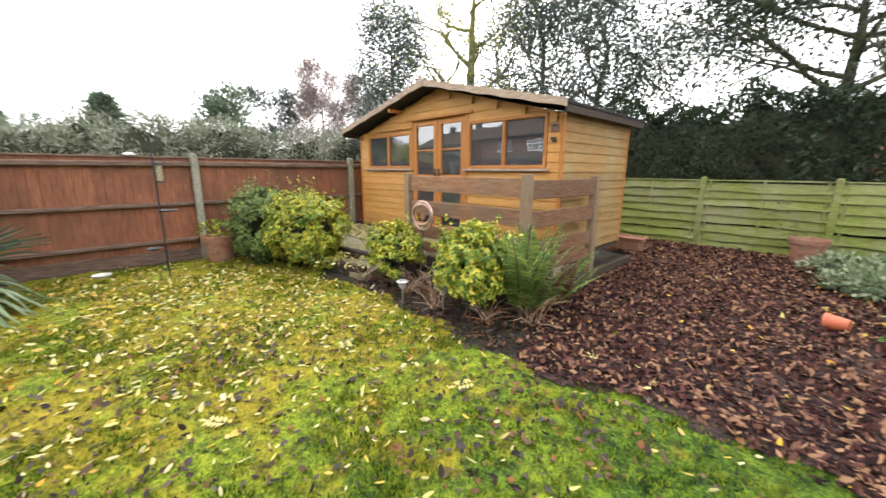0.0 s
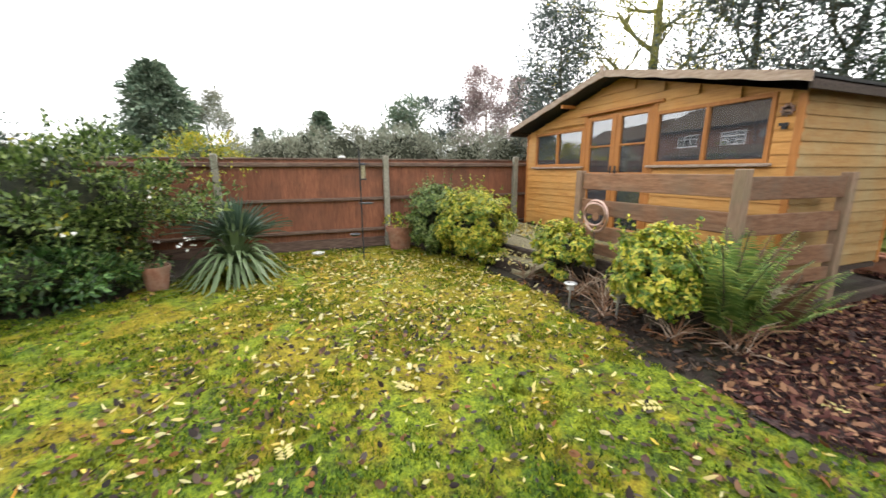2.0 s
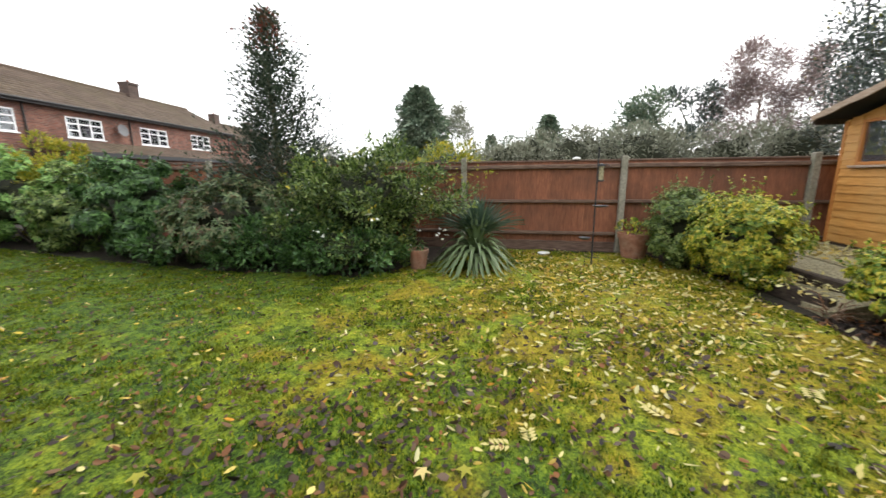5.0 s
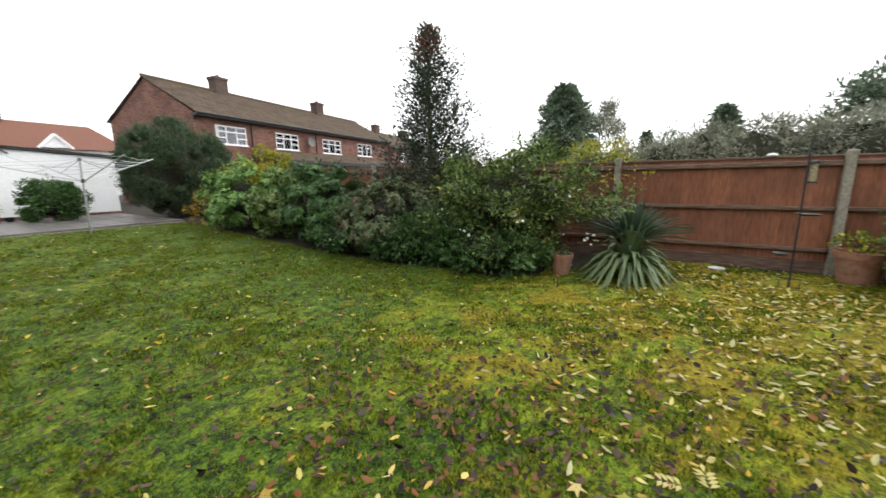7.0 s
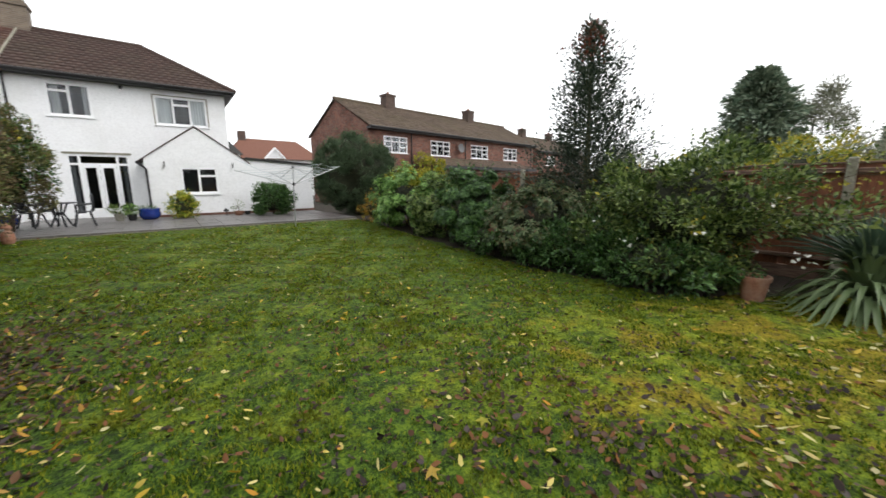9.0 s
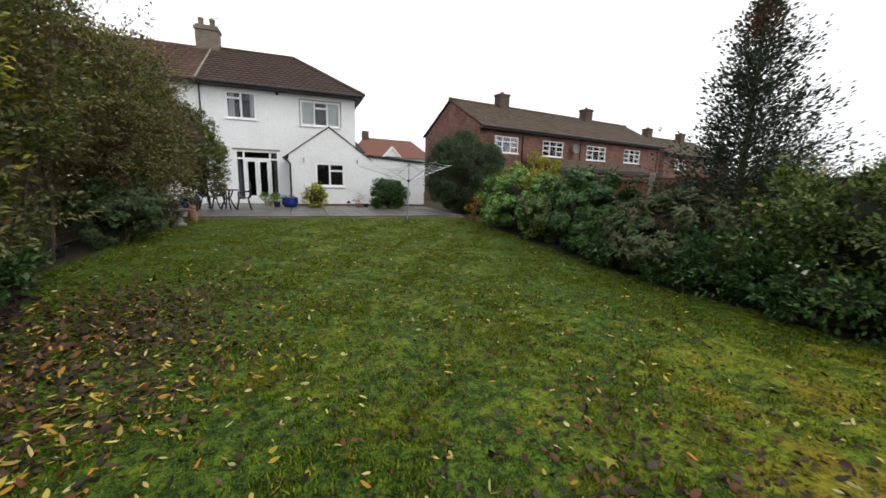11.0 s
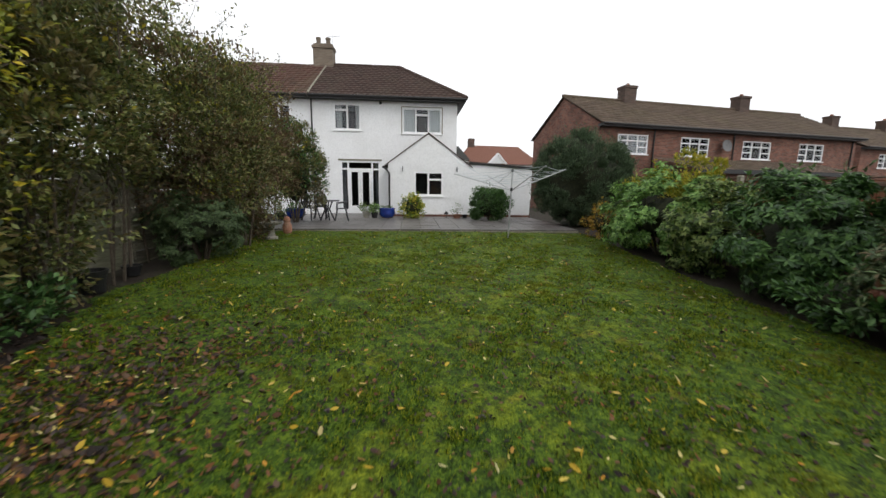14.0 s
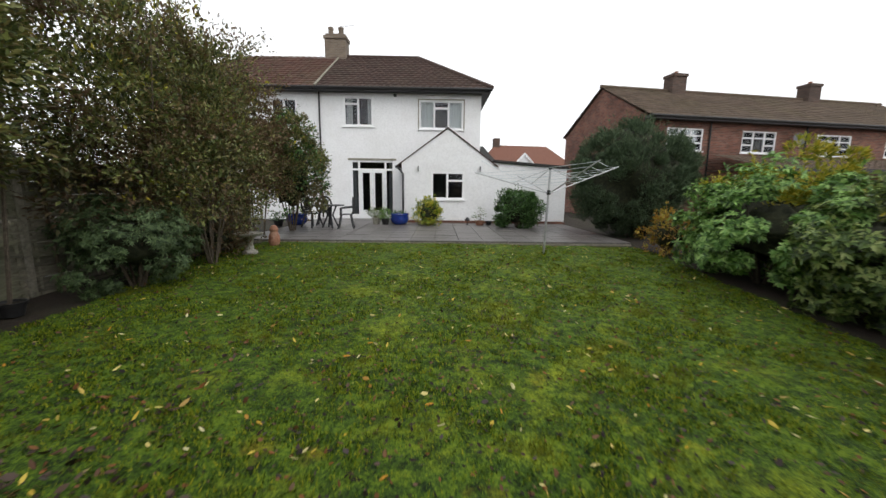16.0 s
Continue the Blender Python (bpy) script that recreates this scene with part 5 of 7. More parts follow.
# main roof: ridge along x, hip at the free end
RZ, RY, EYF, EZR = 8.0, 25.3, 21.2, 5.55
sl = math.hypot(RY - EYF, RZ - EZR)
dv = ((0, (RY - EYF) / sl, (RZ - EZR) / sl))
dn = (0, -dv[2], dv[1])
rows = int(sl / 0.3)
V, F = tiles(0, 0, (-4.12, EYF, EZR), (1, 0, 0), dv, dn, rows, sl / rows, 0.29, lambda v: (0.0, 7.12 - v / sl * 3.2))
V2, F2 = [], []
hs = math.hypot(3.2, RZ - EZR)
V2, F2 = tiles(0, 0, (3.0, EYF, EZR), (0, 1, 0), (-3.2 / hs, 0, (RZ - EZR) / hs), ((RZ - EZR) / hs, 0, 3.2 / hs), int(hs / 0.3), hs / int(hs / 0.3), 0.29,
              lambda v: (v / hs * 4.1, 8.2 - v / hs * 4.1))
Vt = np.array(V + V2) - [-0.7, HY, 0.2]
Ft = np.array(F + [tuple(k + len(V) for k in f) for f in F2])
tagged(raw("roof_tiles", Vt, Ft, M_TILE, house), kind="stuff")
bm = bmesh.new()
q = [bm.verts.new(p) for p in ((-4.12, EYF, EZR - 0.02), (3.0, EYF, EZR - 0.02), (3.0, 29.4, EZR - 0.02), (-4.12, 29.4, EZR - 0.02), (-4.12, RY, RZ - 0.02), (-0.2, RY, RZ - 0.02))]
for f in ((0, 1, 5, 4), (1, 2, 5), (2, 3, 4, 5), (3, 2, 1, 0), (0, 4, 3)):
    bm.faces.new([q[k] for k in f])
part("roof", H(bm), M_TILE, house)
for a, b in (((-4.1, RY, RZ + 0.03), (-0.2, RY, RZ + 0.03)), ((-0.2, RY, RZ + 0.03), (3.02, EYF, EZR + 0.05)), ((-0.2, RY, RZ + 0.03), (3.02, 29.4, EZR + 0.05))):
    part("ridge_tiles", H(tube(bmesh.new(), [a, b], 0.09, 8)), M_TILE, house)
part("gutter", H(tube(bmesh.new(), [(-4.1, EYF - 0.06, EZR - 0.03), (3.02, EYF - 0.06, EZR - 0.03)], 0.055, 8)), M_BLACK, house)
part("soffit", H(boxes((-4.1, 2.98, EYF, HY - 0.002, EZR - 0.12, EZR - 0.03), (2.64, 2.98, HY, 29.3, EZR - 0.12, EZR - 0.03))), M_BLACK, house, "near-black board under the eaves")
part("downpipe", H(tube(bmesh.new(), [(-4.07, HY - 0.05, 5.45), (-4.07, HY - 0.05, 0.3)], 0.035, 8)), M_BLACK, house)
part("party_verge", H(tube(bmesh.new(), [(-4.12, EYF - 0.02, EZR + 0.05), (-4.1, RY, RZ + 0.04)], 0.045, 6)), M_CONC, house, "pale mortar line between the two roofs")
part("security_light", H(boxes((-1.0, -0.88, HY - 0.1, HY - 0.002, 5.28, 5.4), bevel=0.02)), M_BLACK, house)
chim = part("chimney", H(boxes((-4.75, -3.72, 25.0, 25.7, 7.2, 8.75), (-4.8, -3.67, 24.95, 25.75, 8.751, 8.9), (-4.72, -3.75, 25.03, 25.67, 8.901, 9.0), bevel=0.01)), M_BRICKDARK, house, "buff brick chimney stack")
for x in (-4.5, -4.0):
    part("chimney_pot", H(lathe(bmesh.new(), [(0.13, 0), (0.12, 0.2), (0.14, 0.32), (0.13, 0.36)], 14, (x, 25.3, 9.0))), M_BRICKDARK, chim)
part("aerial", H(tube(tube(bmesh.new(), [(-3.8, 25.5, 8.9), (-3.8, 25.5, 9.6)], 0.015, 5), [(-4.1, 25.5, 9.5), (-3.4, 25.5, 9.56)], 0.012, 5)), M_STEEL, chim)

# single-storey extension with a gable, and the lower wall beside it
EY = 19.76
EXW = (0.6, 1.87, 1.15, 2.2)
bm = wall(bmesh.new(), -0.5, 2.95, 0.1, 2.55, EY, EY + 0.25, [EXW])
q = [bm.verts.new((x, yy, z)) for yy in (EY, EY + 0.25) for x, z in ((-0.5, 2.55), (2.95, 2.55), (1.22, 3.74))]
for f in ((0, 1, 2), (5, 4, 3), (1, 4, 5, 2), (3, 0, 2, 5)):
    bm.faces.new([q[k] for k in f])
box(bm, -0.5, -0.25, EY + 0.251, HY - 0.003, 0.1, 2.55)
part("extension_wall", H(bm), M_RENDER, house)
casement(house, EXW[0] + hx, EXW[1] + hx, EXW[2] - 0.2, EXW[3] - 0.2, EY - HY, [1.22 + hx], [(1, 1.86 - 0.2)])
part("extension_dark_lining", H(boxes((-0.24, 2.9, 21.4, 21.6, 0.3, 2.5), (-0.24, 5.7, EY + 0.26, 21.4, 0.2, 0.3))), M_DARKROOM, house)
for s, ex in ((-1, -0.68), (1, 3.13)):
    bm = bmesh.new()
    ez = 2.42
    pts = [(1.22, 3.82), (ex, ez), (ex, ez - 0.045), (1.22, 3.775)]
    loops = [[bm.verts.new((px, yy, pz)) for px, pz in pts] for yy in (EY - 0.04, HY - 0.004)]
    for k in range(4):
        bm.faces.new((loops[0][k], loops[0][(k + 1) % 4], loops[1][(k + 1) % 4], loops[1][k]))
    bm.faces.new(loops[0])
    bm.faces.new(loops[1][::-1])
    bmesh.ops.recalc_face_normals(bm, faces=bm.faces)
    part("extension_roof", H(bm), M_TILE, house)
part("lower_wall", H(boxes((2.951, 5.75, EY + 0.03, EY + 0.25, 0.1, 2.4))), M_RENDER, house)
bm = bmesh.new()
m = Matrix.Translation((2.97, 0, 2.62)) @ Matrix.Rotation(radians(4.2), 4, "Y")
box(bm, 0, 2.85, EY - 0.05, EY + 1.9, -0.06, 0.04, 0.008, m)
part("flat_roof", H(bm), M_FELT, house)
bm = bmesh.new()
vs = [bm.verts.new((x, yy, z)) for yy in (EY + 0.03, EY + 0.25) for x, z in ((2.951, 2.401), (5.75, 2.401), (2.951, 2.56))]
for f in ((0, 1, 2), (5, 4, 3), (1, 4, 5, 2), (0, 2, 5, 3)):
    bm.faces.new([vs[k] for k in f])
part("lower_wall_top", H(bm), M_RENDER, house)
part("extension_downpipe", H(tube(bmesh.new(), [(-0.66, EY + 0.05, 2.36), (-0.6, EY - 0.04, 2.28), (-0.45, EY - 0.05, 2.1), (-0.45, EY - 0.05, 0.3)], 0.04, 8)), M_BLACK, house)
part("gutter", H(tube(bmesh.new(), [(-0.7, EY - 0.04, 2.36), (-0.7, HY - 0.05, 2.36)], 0.055, 8)), M_BLACK, house)
part("plinth", H(boxes((-0.52, 5.77, EY - 0.02, EY - 0.002, 0.2, 0.36))), M_BRICK, house, "brick plinth course")
for x in (0.12, 2.45):
    part("wall_bracket", H(boxes((x - 0.015, x + 0.015, EY - 0.12, EY - 0.002, 2.2, 2.4), bevel=0.004)), M_IRON, house)

# the attached neighbour
nb = thing("house", (-7.5, HY, 0.2), "attached white rendered neighbour with faded reddish roof", "house")


def NB(bm):
    bmesh.ops.translate(bm, vec=(7.5, -HY, -0.2), verts=bm.verts)
    return bm


NW = (-6.1, -5.0, 4.15, 5.2)
part("front_wall", NB(wall(bmesh.new(), -11.0, -4.075, 0.1, 5.6, HY, HY + 0.28, [NW])), M_RENDER, nb)
# Dark block behind the window, standing in for an unlit interior.
part("body", NB(boxes((-11.0, -4.08, HY + 0.8, 29.3, 0.1, 5.5))), M_DARKROOM, nb)
casement(nb, NW[0] + 7.5, NW[1] + 7.5, NW[2] - 0.2, NW[3] - 0.2, 0.0, [-5.55 + 7.5], [])
V, F = tiles(0, 0, (-11.2, EYF, EZR), (1, 0, 0), dv, dn, rows, sl / rows, 0.29, lambda v: (v / sl * 2.6, 7.06))
tagged(raw("roof_tiles", np.array(V) - [-7.5, HY, 0.2], F, M_TILERED, nb), kind="stuff")
bm = bmesh.new()
q = [bm.verts.new(p) for p in ((-11.2, EYF, EZR - 0.02), (-4.13, EYF, EZR - 0.02), (-4.13, 29.4, EZR - 0.02), (-11.2, 29.4, EZR - 0.02), (-4.13, RY, RZ - 0.02), (-8.6, RY, RZ - 0.02))]
for f in ((0, 1, 4, 5), (2, 3, 5, 4), (3, 0, 5), (3, 2, 1, 0), (1, 2, 4)):
    bm.faces.new([q[k] for k in f])
part("roof", NB(bm), M_TILERED, nb)
part("gutter", NB(tube(bmesh.new(), [(-11.1, EYF - 0.06, EZR - 0.03), (-4.15, EYF - 0.06, EZR - 0.03)], 0.055, 8)), M_BLACK, nb)
part("soffit", NB(boxes((-11.1, -4.15, EYF, HY - 0.002, EZR - 0.12, EZR - 0.03))), M_BLACK, nb)

# ---------------------------------------------------------------- brick terrace beyond the fence
def terrace(loc, rz, s0, s1, eave, ridge, depth, wins, label, chimneys, tile):
    th = thing("terrace_house", loc, label, "house", "", "", rz)
    part("wall", wall(bmesh.new(), s0, s1, 0, eave, 0, 0.3, [(a, b, c, d) for a, b, c, d in wins]), M_BRICK, th)
    bm = boxes((s0, s0 + 0.3, 0.301, depth, 0, eave), (s1 - 0.3, s1, 0.301, depth, 0, eave), (s0, s1, depth + 0.001, depth + 0.2, 0, eave))
    for x0, x1 in ((s0, s0 + 0.3), (s1 - 0.3, s1)):
        q = [bm.verts.new((x, yy, z)) for x in (x0, x1) for yy, z in ((0, eave), (depth, eave), (depth / 2, ridge - 0.1))]
        for f in ((0, 1, 2), (5, 4, 3), (0, 2, 5, 3), (1, 4, 5, 2)):
            bm.faces.new([q[k] for k in f])
    bmesh.ops.recalc_face_normals(bm, faces=bm.faces)
    part("gable_wall", bm, M_BRICK, th)
    # Dark sheet behind the windows in place of unlit interiors.
    part("dark_backing", boxes((s0 + 0.31, s1 - 0.31, 1.6, 1.7, 0, eave)), M_DARKROOM, th)
    for a, b, c, d in wins:
        w = b - a
        casement(th, a, b, c, d, 0.0, [a + w / 3, a + 2 * w / 3], [(k, c + (d - c) * f) for k in (0, 2) for f in (0.36, 0.68)] + [(1, c + (d - c) * 0.68)],
                 True, [(a + 0.1, a + 0.35, M_NET)], None, 0.06, 0.06)
    up, run = ridge - eave, depth / 2 + 0.4
    L = math.hypot(up, run)
    n = int(L / 0.33)
    V, F = tiles(s0 - 0.15, s1 + 0.15, (0, -0.4, eave - 0.05), (1, 0, 0), (0, run / L, up / L), (0, -up / L, run / L), n, L / n, 0.33)
    tagged(raw("roof_tiles", V, F, tile, th), kind="stuff")
    bm = bmesh.new()
    q = [bm.verts.new((x, yy, z)) for x in (s0 - 0.15, s1 + 0.15) for yy, z in ((-0.4, eave - 0.07), (depth / 2, ridge - 0.07), (depth + 0.4, eave - 0.07))]
    for f in ((0, 3, 4, 1), (1, 4, 5, 2)):
        bm.faces.new([q[k] for k in f])
    part("roof", bm, tile, th)
    part("ridge_tiles", tube(bmesh.new(), [(s0 - 0.15, depth / 2, ridge), (s1 + 0.15, depth / 2, ridge)], 0.1, 8), tile, th)
    part("gutter", tube(bmesh.new(), [(s0 - 0.1, -0.45, eave - 0.08), (s1 + 0.1, -0.45, eave - 0.08)], 0.06, 8), M_BLACK, th)
    part("soffit", boxes((s0 - 0.1, s1 + 0.1, -0.4, -0.003, eave - 0.2, eave - 0.075)), M_BLACK, th)
    for x in (s0 + 3.4, s0 + 8.9, s1 - 0.4):
        if x < s1:
            part("downpipe", tube(bmesh.new(), [(x, -0.06, eave - 0.1), (x, -0.06, 0)], 0.04, 6), M_BLACK, th)
    for x in chimneys:
        c = part("chimney", boxes((x - 0.42, x + 0.42, depth / 2 - 0.35, depth / 2 + 0.35, ridge - 0.6, ridge + 0.7), (x - 0.46, x + 0.46, depth / 2 - 0.4, depth / 2 + 0.4, ridge + 0.701, ridge + 0.85)), M_STACK, th)
        part("chimney_pot", lathe(bmesh.new(), [(0.12, 0), (0.11, 0.16), (0.12, 0.18)], 10, (x, depth / 2, ridge + 0.85)), M_TERRA, c)
    return th


TW = [(-0.81, 1.12, 3.28, 4.3), (3.29, 5.25, 3.27, 4.3), (7.7, 9.85, 3.25, 4.28), (12.1, 14.15, 3.27, 4.3)]
ter = terrace((12.2, 23.2, 0.2), 9, -1.95, 16.9, 4.8, 6.92, 7.2, TW, "red brick terrace with mossy brown tile roof and white windows", (2.4, 11.5), M_TILEMOSS)
bm = lathe(bmesh.new(), [(0.02, 0.0), (0.2, 0.03), (0.33, 0.09), (0.34, 0.1), (0.2, 0.05), (0.02, 0.02)], 20)
bm.transform(Matrix.Translation((6.15, -0.25, 3.9)) @ Matrix.Rotation(radians(80), 4, "X"))
dish = part("satellite_dish", bm, M_DARKCURTAIN, ter)
part("bracket", tube(bmesh.new(), [(6.15, 0.0, 3.8), (6.15, -0.25, 3.85)], 0.02, 6), M_STEEL, dish)
terrace((12.2, 23.2, 0.2), 9, 0, 13, 4.8, 6.92, 8.0, [(2.0, 4.0, 3.27, 4.3), (8.0, 10.0, 3.27, 4.3)], "further red brick terrace beside the first", (3.0, 9.5), M_TILEMOSS).matrix_basis = pose(12.2, 23.2, 0.2, 0, 0, 9) @ pose(22.0, 2.5, 0)

out1 = thing("outbuilding", (16.5, 21.2, 0.2), "low brick outbuilding with sloping brown roof", "outbuilding", "", "", 9)
part("wall", boxes((-2.4, 8.5, 0, 2.4, 0, 2.35)), M_BRICK, out1)
V, F = tiles(-2.6, 8.7, (0, -0.3, 2.38), (1, 0, 0), (0, 0.965, 0.26), (0, -0.26, 0.965), 9, 0.31, 0.33)
tagged(raw("roof_tiles", V, F, M_TILEMOSS, out1), kind="stuff")
part("roof", boxes((-2.6, 8.7, -0.3, 2.45, 2.3, 2.37)), M_SLEEPER, out1)
part("fascia", boxes((-2.6, 8.7, -0.34, -0.302, 2.2, 2.4)), M_BLACK, out1)

bung = thing("bungalow", (11.2, 50.0, 0.2), "distant bungalow with orange tiled hipped roof", "house")
part("wall", boxes((-5.0, 5.2, 0.2, 8, 0, 4.45)), M_RENDER, bung)
bm = bmesh.new()
q = [bm.verts.new(p) for p in ((-5.3, -0.2, 4.4), (5.5, -0.2, 4.4), (5.5, 8.4, 4.4), (-5.3, 8.4, 4.4), (-3.2, 4, 7.1), (3.4, 4, 7.0))]
for f in ((0, 1, 5, 4), (1, 2, 5), (2, 3, 4, 5), (3, 0, 4), (3, 2, 1, 0)):
    bm.faces.new([q[k] for k in f])
part("roof", bm, M_ORANGETILE, bung)
bm = bmesh.new()
q = [bm.verts.new((x, yy, z)) for yy in (-0.6, 1.8) for x, z in ((-1.3, 4.45), (0.6, 4.45), (-0.35, 5.5))]
for f in ((0, 1, 2), (5, 4, 3), (1, 4, 5, 2), (3, 0, 2, 5)):
    bm.faces.new([q[k] for k in f])
part("dormer", bm, M_RENDER, bung)
bm = bmesh.new()
for x0, z0, x1, z1 in ((-1.5, 4.4, -0.35, 5.65), (0.8, 4.4, -0.35, 5.65)):
    tube(bm, [(x0, -0.7, z0), (x1, -0.7, z1)], 0.14, 4)
part("bargeboard", bm, M_UPVC, bung)
part("chimney", boxes((-3.4, -2.6, 3.5, 4.5, 6.4, 7.9)), M_STACK, bung)
dark_roof = thing("bungalow", (5.4, 47.0, 0.2), "distant low house with a dark slate roof", "house")
part("wall", boxes((-3, 1.4, 0, 5, 0, 4.6)), M_RENDER, dark_roof)
bm = bmesh.new()
q = [bm.verts.new(p) for p in ((-3.2, -0.2, 4.6), (1.7, -0.2, 4.6), (1.7, 5.2, 4.6), (-3.2, 5.2, 4.6), (-1.5, 2.5, 6.4), (0.6, 2.5, 6.4))]
for f in ((0, 1, 5, 4), (1, 2, 5), (2, 3, 4, 5), (3, 0, 4), (3, 2, 1, 0)):
    bm.faces.new([q[k] for k in f])
part("roof", bm, M_FELT, dark_roof)

# ---------------------------------------------------------------- shrubs along the brown fence
rose = bush("rambling_rose_bush", (5.95, 3.7), (1.25, 1.45), 2.05, L_BRIAR, 19000, (0.068, 0.038), "tall loose light green shrub with white flowers", clumps=130, clump=0.19, core=0.5, ragged=0.55, shell=0.55, low=-0.98,
            extra=[(L_FLOWER, 170, (0.05, 0.046)), (L_YELLOW, 200, (0.08, 0.045))])
for k, (y0, z0, y1, z1) in enumerate(((2.9, 1.5, 2.1, 1.75), (2.8, 1.3, 1.75, 1.45), (2.9, 1.1, 1.9, 1.2), (3.1, 1.75, 2.4, 2.1))):
    p, q = np.array((1.15, y0 - 3.7, z0)), np.array((1.25, y1 - 3.7, z1))
    mid = (p + q) / 2 + [0, 0, 0.12]
    part("briar", tube(bmesh.new(), [tuple(p), tuple(mid), tuple(q)], [0.007, 0.005, 0.002], 4, False), M_TWIG, rose)
    t = rng.uniform(0, 1, (60, 1))
    V, F = leaf_arrays(p * (1 - t) ** 2 + 2 * mid * t * (1 - t) + q * t ** 2 + rng.normal(size=(60, 3)) * 0.06, sphere_dirs(60), unit(rng.normal(size=(60, 3)) + [0, 0, 1]), 0.06, 0.035)
    tagged(raw("spray", V, F, L_YELLOW if k == 1 else L_ROSE, rose), kind="stuff")
bush("evergreen_shrub", (5.75, 6.0), (1.05, 1.12), 1.45, L_RHODO, 17000, (0.095, 0.03), "grey-green shrub with narrow whorled leaves", clumps=60, clump=0.26, core=0.55, whorl=8, extra=[(L_HOLLYRED, 160, (0.1, 0.04))])
bush("laurel_bush", (5.75, 7.95), (0.9, 0.82), 1.75, L_DARK, 17000, (0.1, 0.04), "dark green upright laurel bush", clumps=60, clump=0.26, core=0.55, whorl=6)
bush("laurel_bush", (5.85, 9.5), (0.9, 0.8), 1.55, L_ROSE, 12000, (0.095, 0.038), "lighter yellow-green laurel bush", clumps=50, clump=0.28, core=0.5, whorl=6)
bush("laurel_bush", (6.0, 11.2), (1.1, 1.35), 1.75, L_LAUREL, 18000, (0.1, 0.038), "broad pale green laurel bush", clumps=60, clump=0.27, core=0.55, whorl=7)
bush("shrub", (6.7, 11.7), (0.8, 1.1), 2.15, L_YELLOW, 7000, (0.095, 0.036), "tall yellow-green shrub rising behind the laurels", clumps=44, clump=0.3, ragged=0.5, core=0.4)
bush("shrub", (5.9, 13.45), (0.45, 0.6), 0.95, L_ORANGE, 1500, (0.07, 0.035), "small orange and yellow autumn shrub", clumps=24, clump=0.36)
bush("conifer_bush", (6.55, 16.5), (1.72, 1.5), 3.35, L_CONIFER, 42000, (0.12, 0.02), "huge rounded dark green conifer bush", clumps=300, clump=0.15, core=0.86, up=1.2, shell=0.93, ragged=0.08, low=-0.97)
bush("low_shrub", (5.5, 4.9), (0.8, 0.9), 0.9, L_DARK, 2600, (0.08, 0.035), "low dark evergreen under the taller shrubs", clumps=30, clump=0.34)
bush("low_shrub", (5.3, 3.95), (0.6, 0.95), 0.75, L_DARK, 4200, (0.07, 0.032), "low dark evergreen under the rose", clumps=44, clump=0.3, core=0.6)
bush("low_shrub", (5.3, 5.5), (0.55, 0.8), 0.75, L_DARK, 3600, (0.07, 0.032), "low dark evergreen between the shrubs", clumps=40, clump=0.3, core=0.6)
bush("low_shrub", (5.2, 6.9), (0.5, 0.6), 0.7, L_DARK, 1500, (0.09, 0.04), "low dark evergreen under the taller shrubs", clumps=24, clump=0.36)

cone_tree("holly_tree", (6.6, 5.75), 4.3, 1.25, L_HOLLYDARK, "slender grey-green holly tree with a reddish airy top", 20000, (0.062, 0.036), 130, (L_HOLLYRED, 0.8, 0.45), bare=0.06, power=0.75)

# golden shrubs by the step and the rail
bush("golden_shrub", (6.4, -1.2), (0.6, 0.58), 1.28, L_ROSE, 18000, (0.046, 0.025), "dense green and yellow variegated shrub", "bush", "golden shrubs", clumps=110, clump=0.24, core=0.6, ragged=0.22, whorl=4)
bush("golden_shrub", (5.6, -1.5), (0.6, 0.58), 1.2, L_VARIEG, 21000, (0.046, 0.025), "dense green and yellow variegated shrub beside the step", "bush", "golden shrubs", clumps=120, clump=0.24, core=0.6, ragged=0.22, whorl=4,
     extra=[(L_YELLOW, 1600, (0.05, 0.027))])
bush("golden_shrub", (4.02, -1.98), (0.42, 0.34), 0.82, L_VARIEG, 7500, (0.048, 0.026), "small loose yellow-green shrub before the rail", "bush", "golden shrubs", clumps=46, clump=0.28, core=0.45, low=-0.35, ragged=0.32, whorl=4)
bush("golden_shrub", (2.62, -1.95), (0.42, 0.38), 1.0, L_VARIEG, 12000, (0.05, 0.027), "bright yellow-green shrub before the rail corner", "bush", "golden shrubs", clumps=70, clump=0.27, core=0.45, low=-0.5, ragged=0.3, whorl=4)


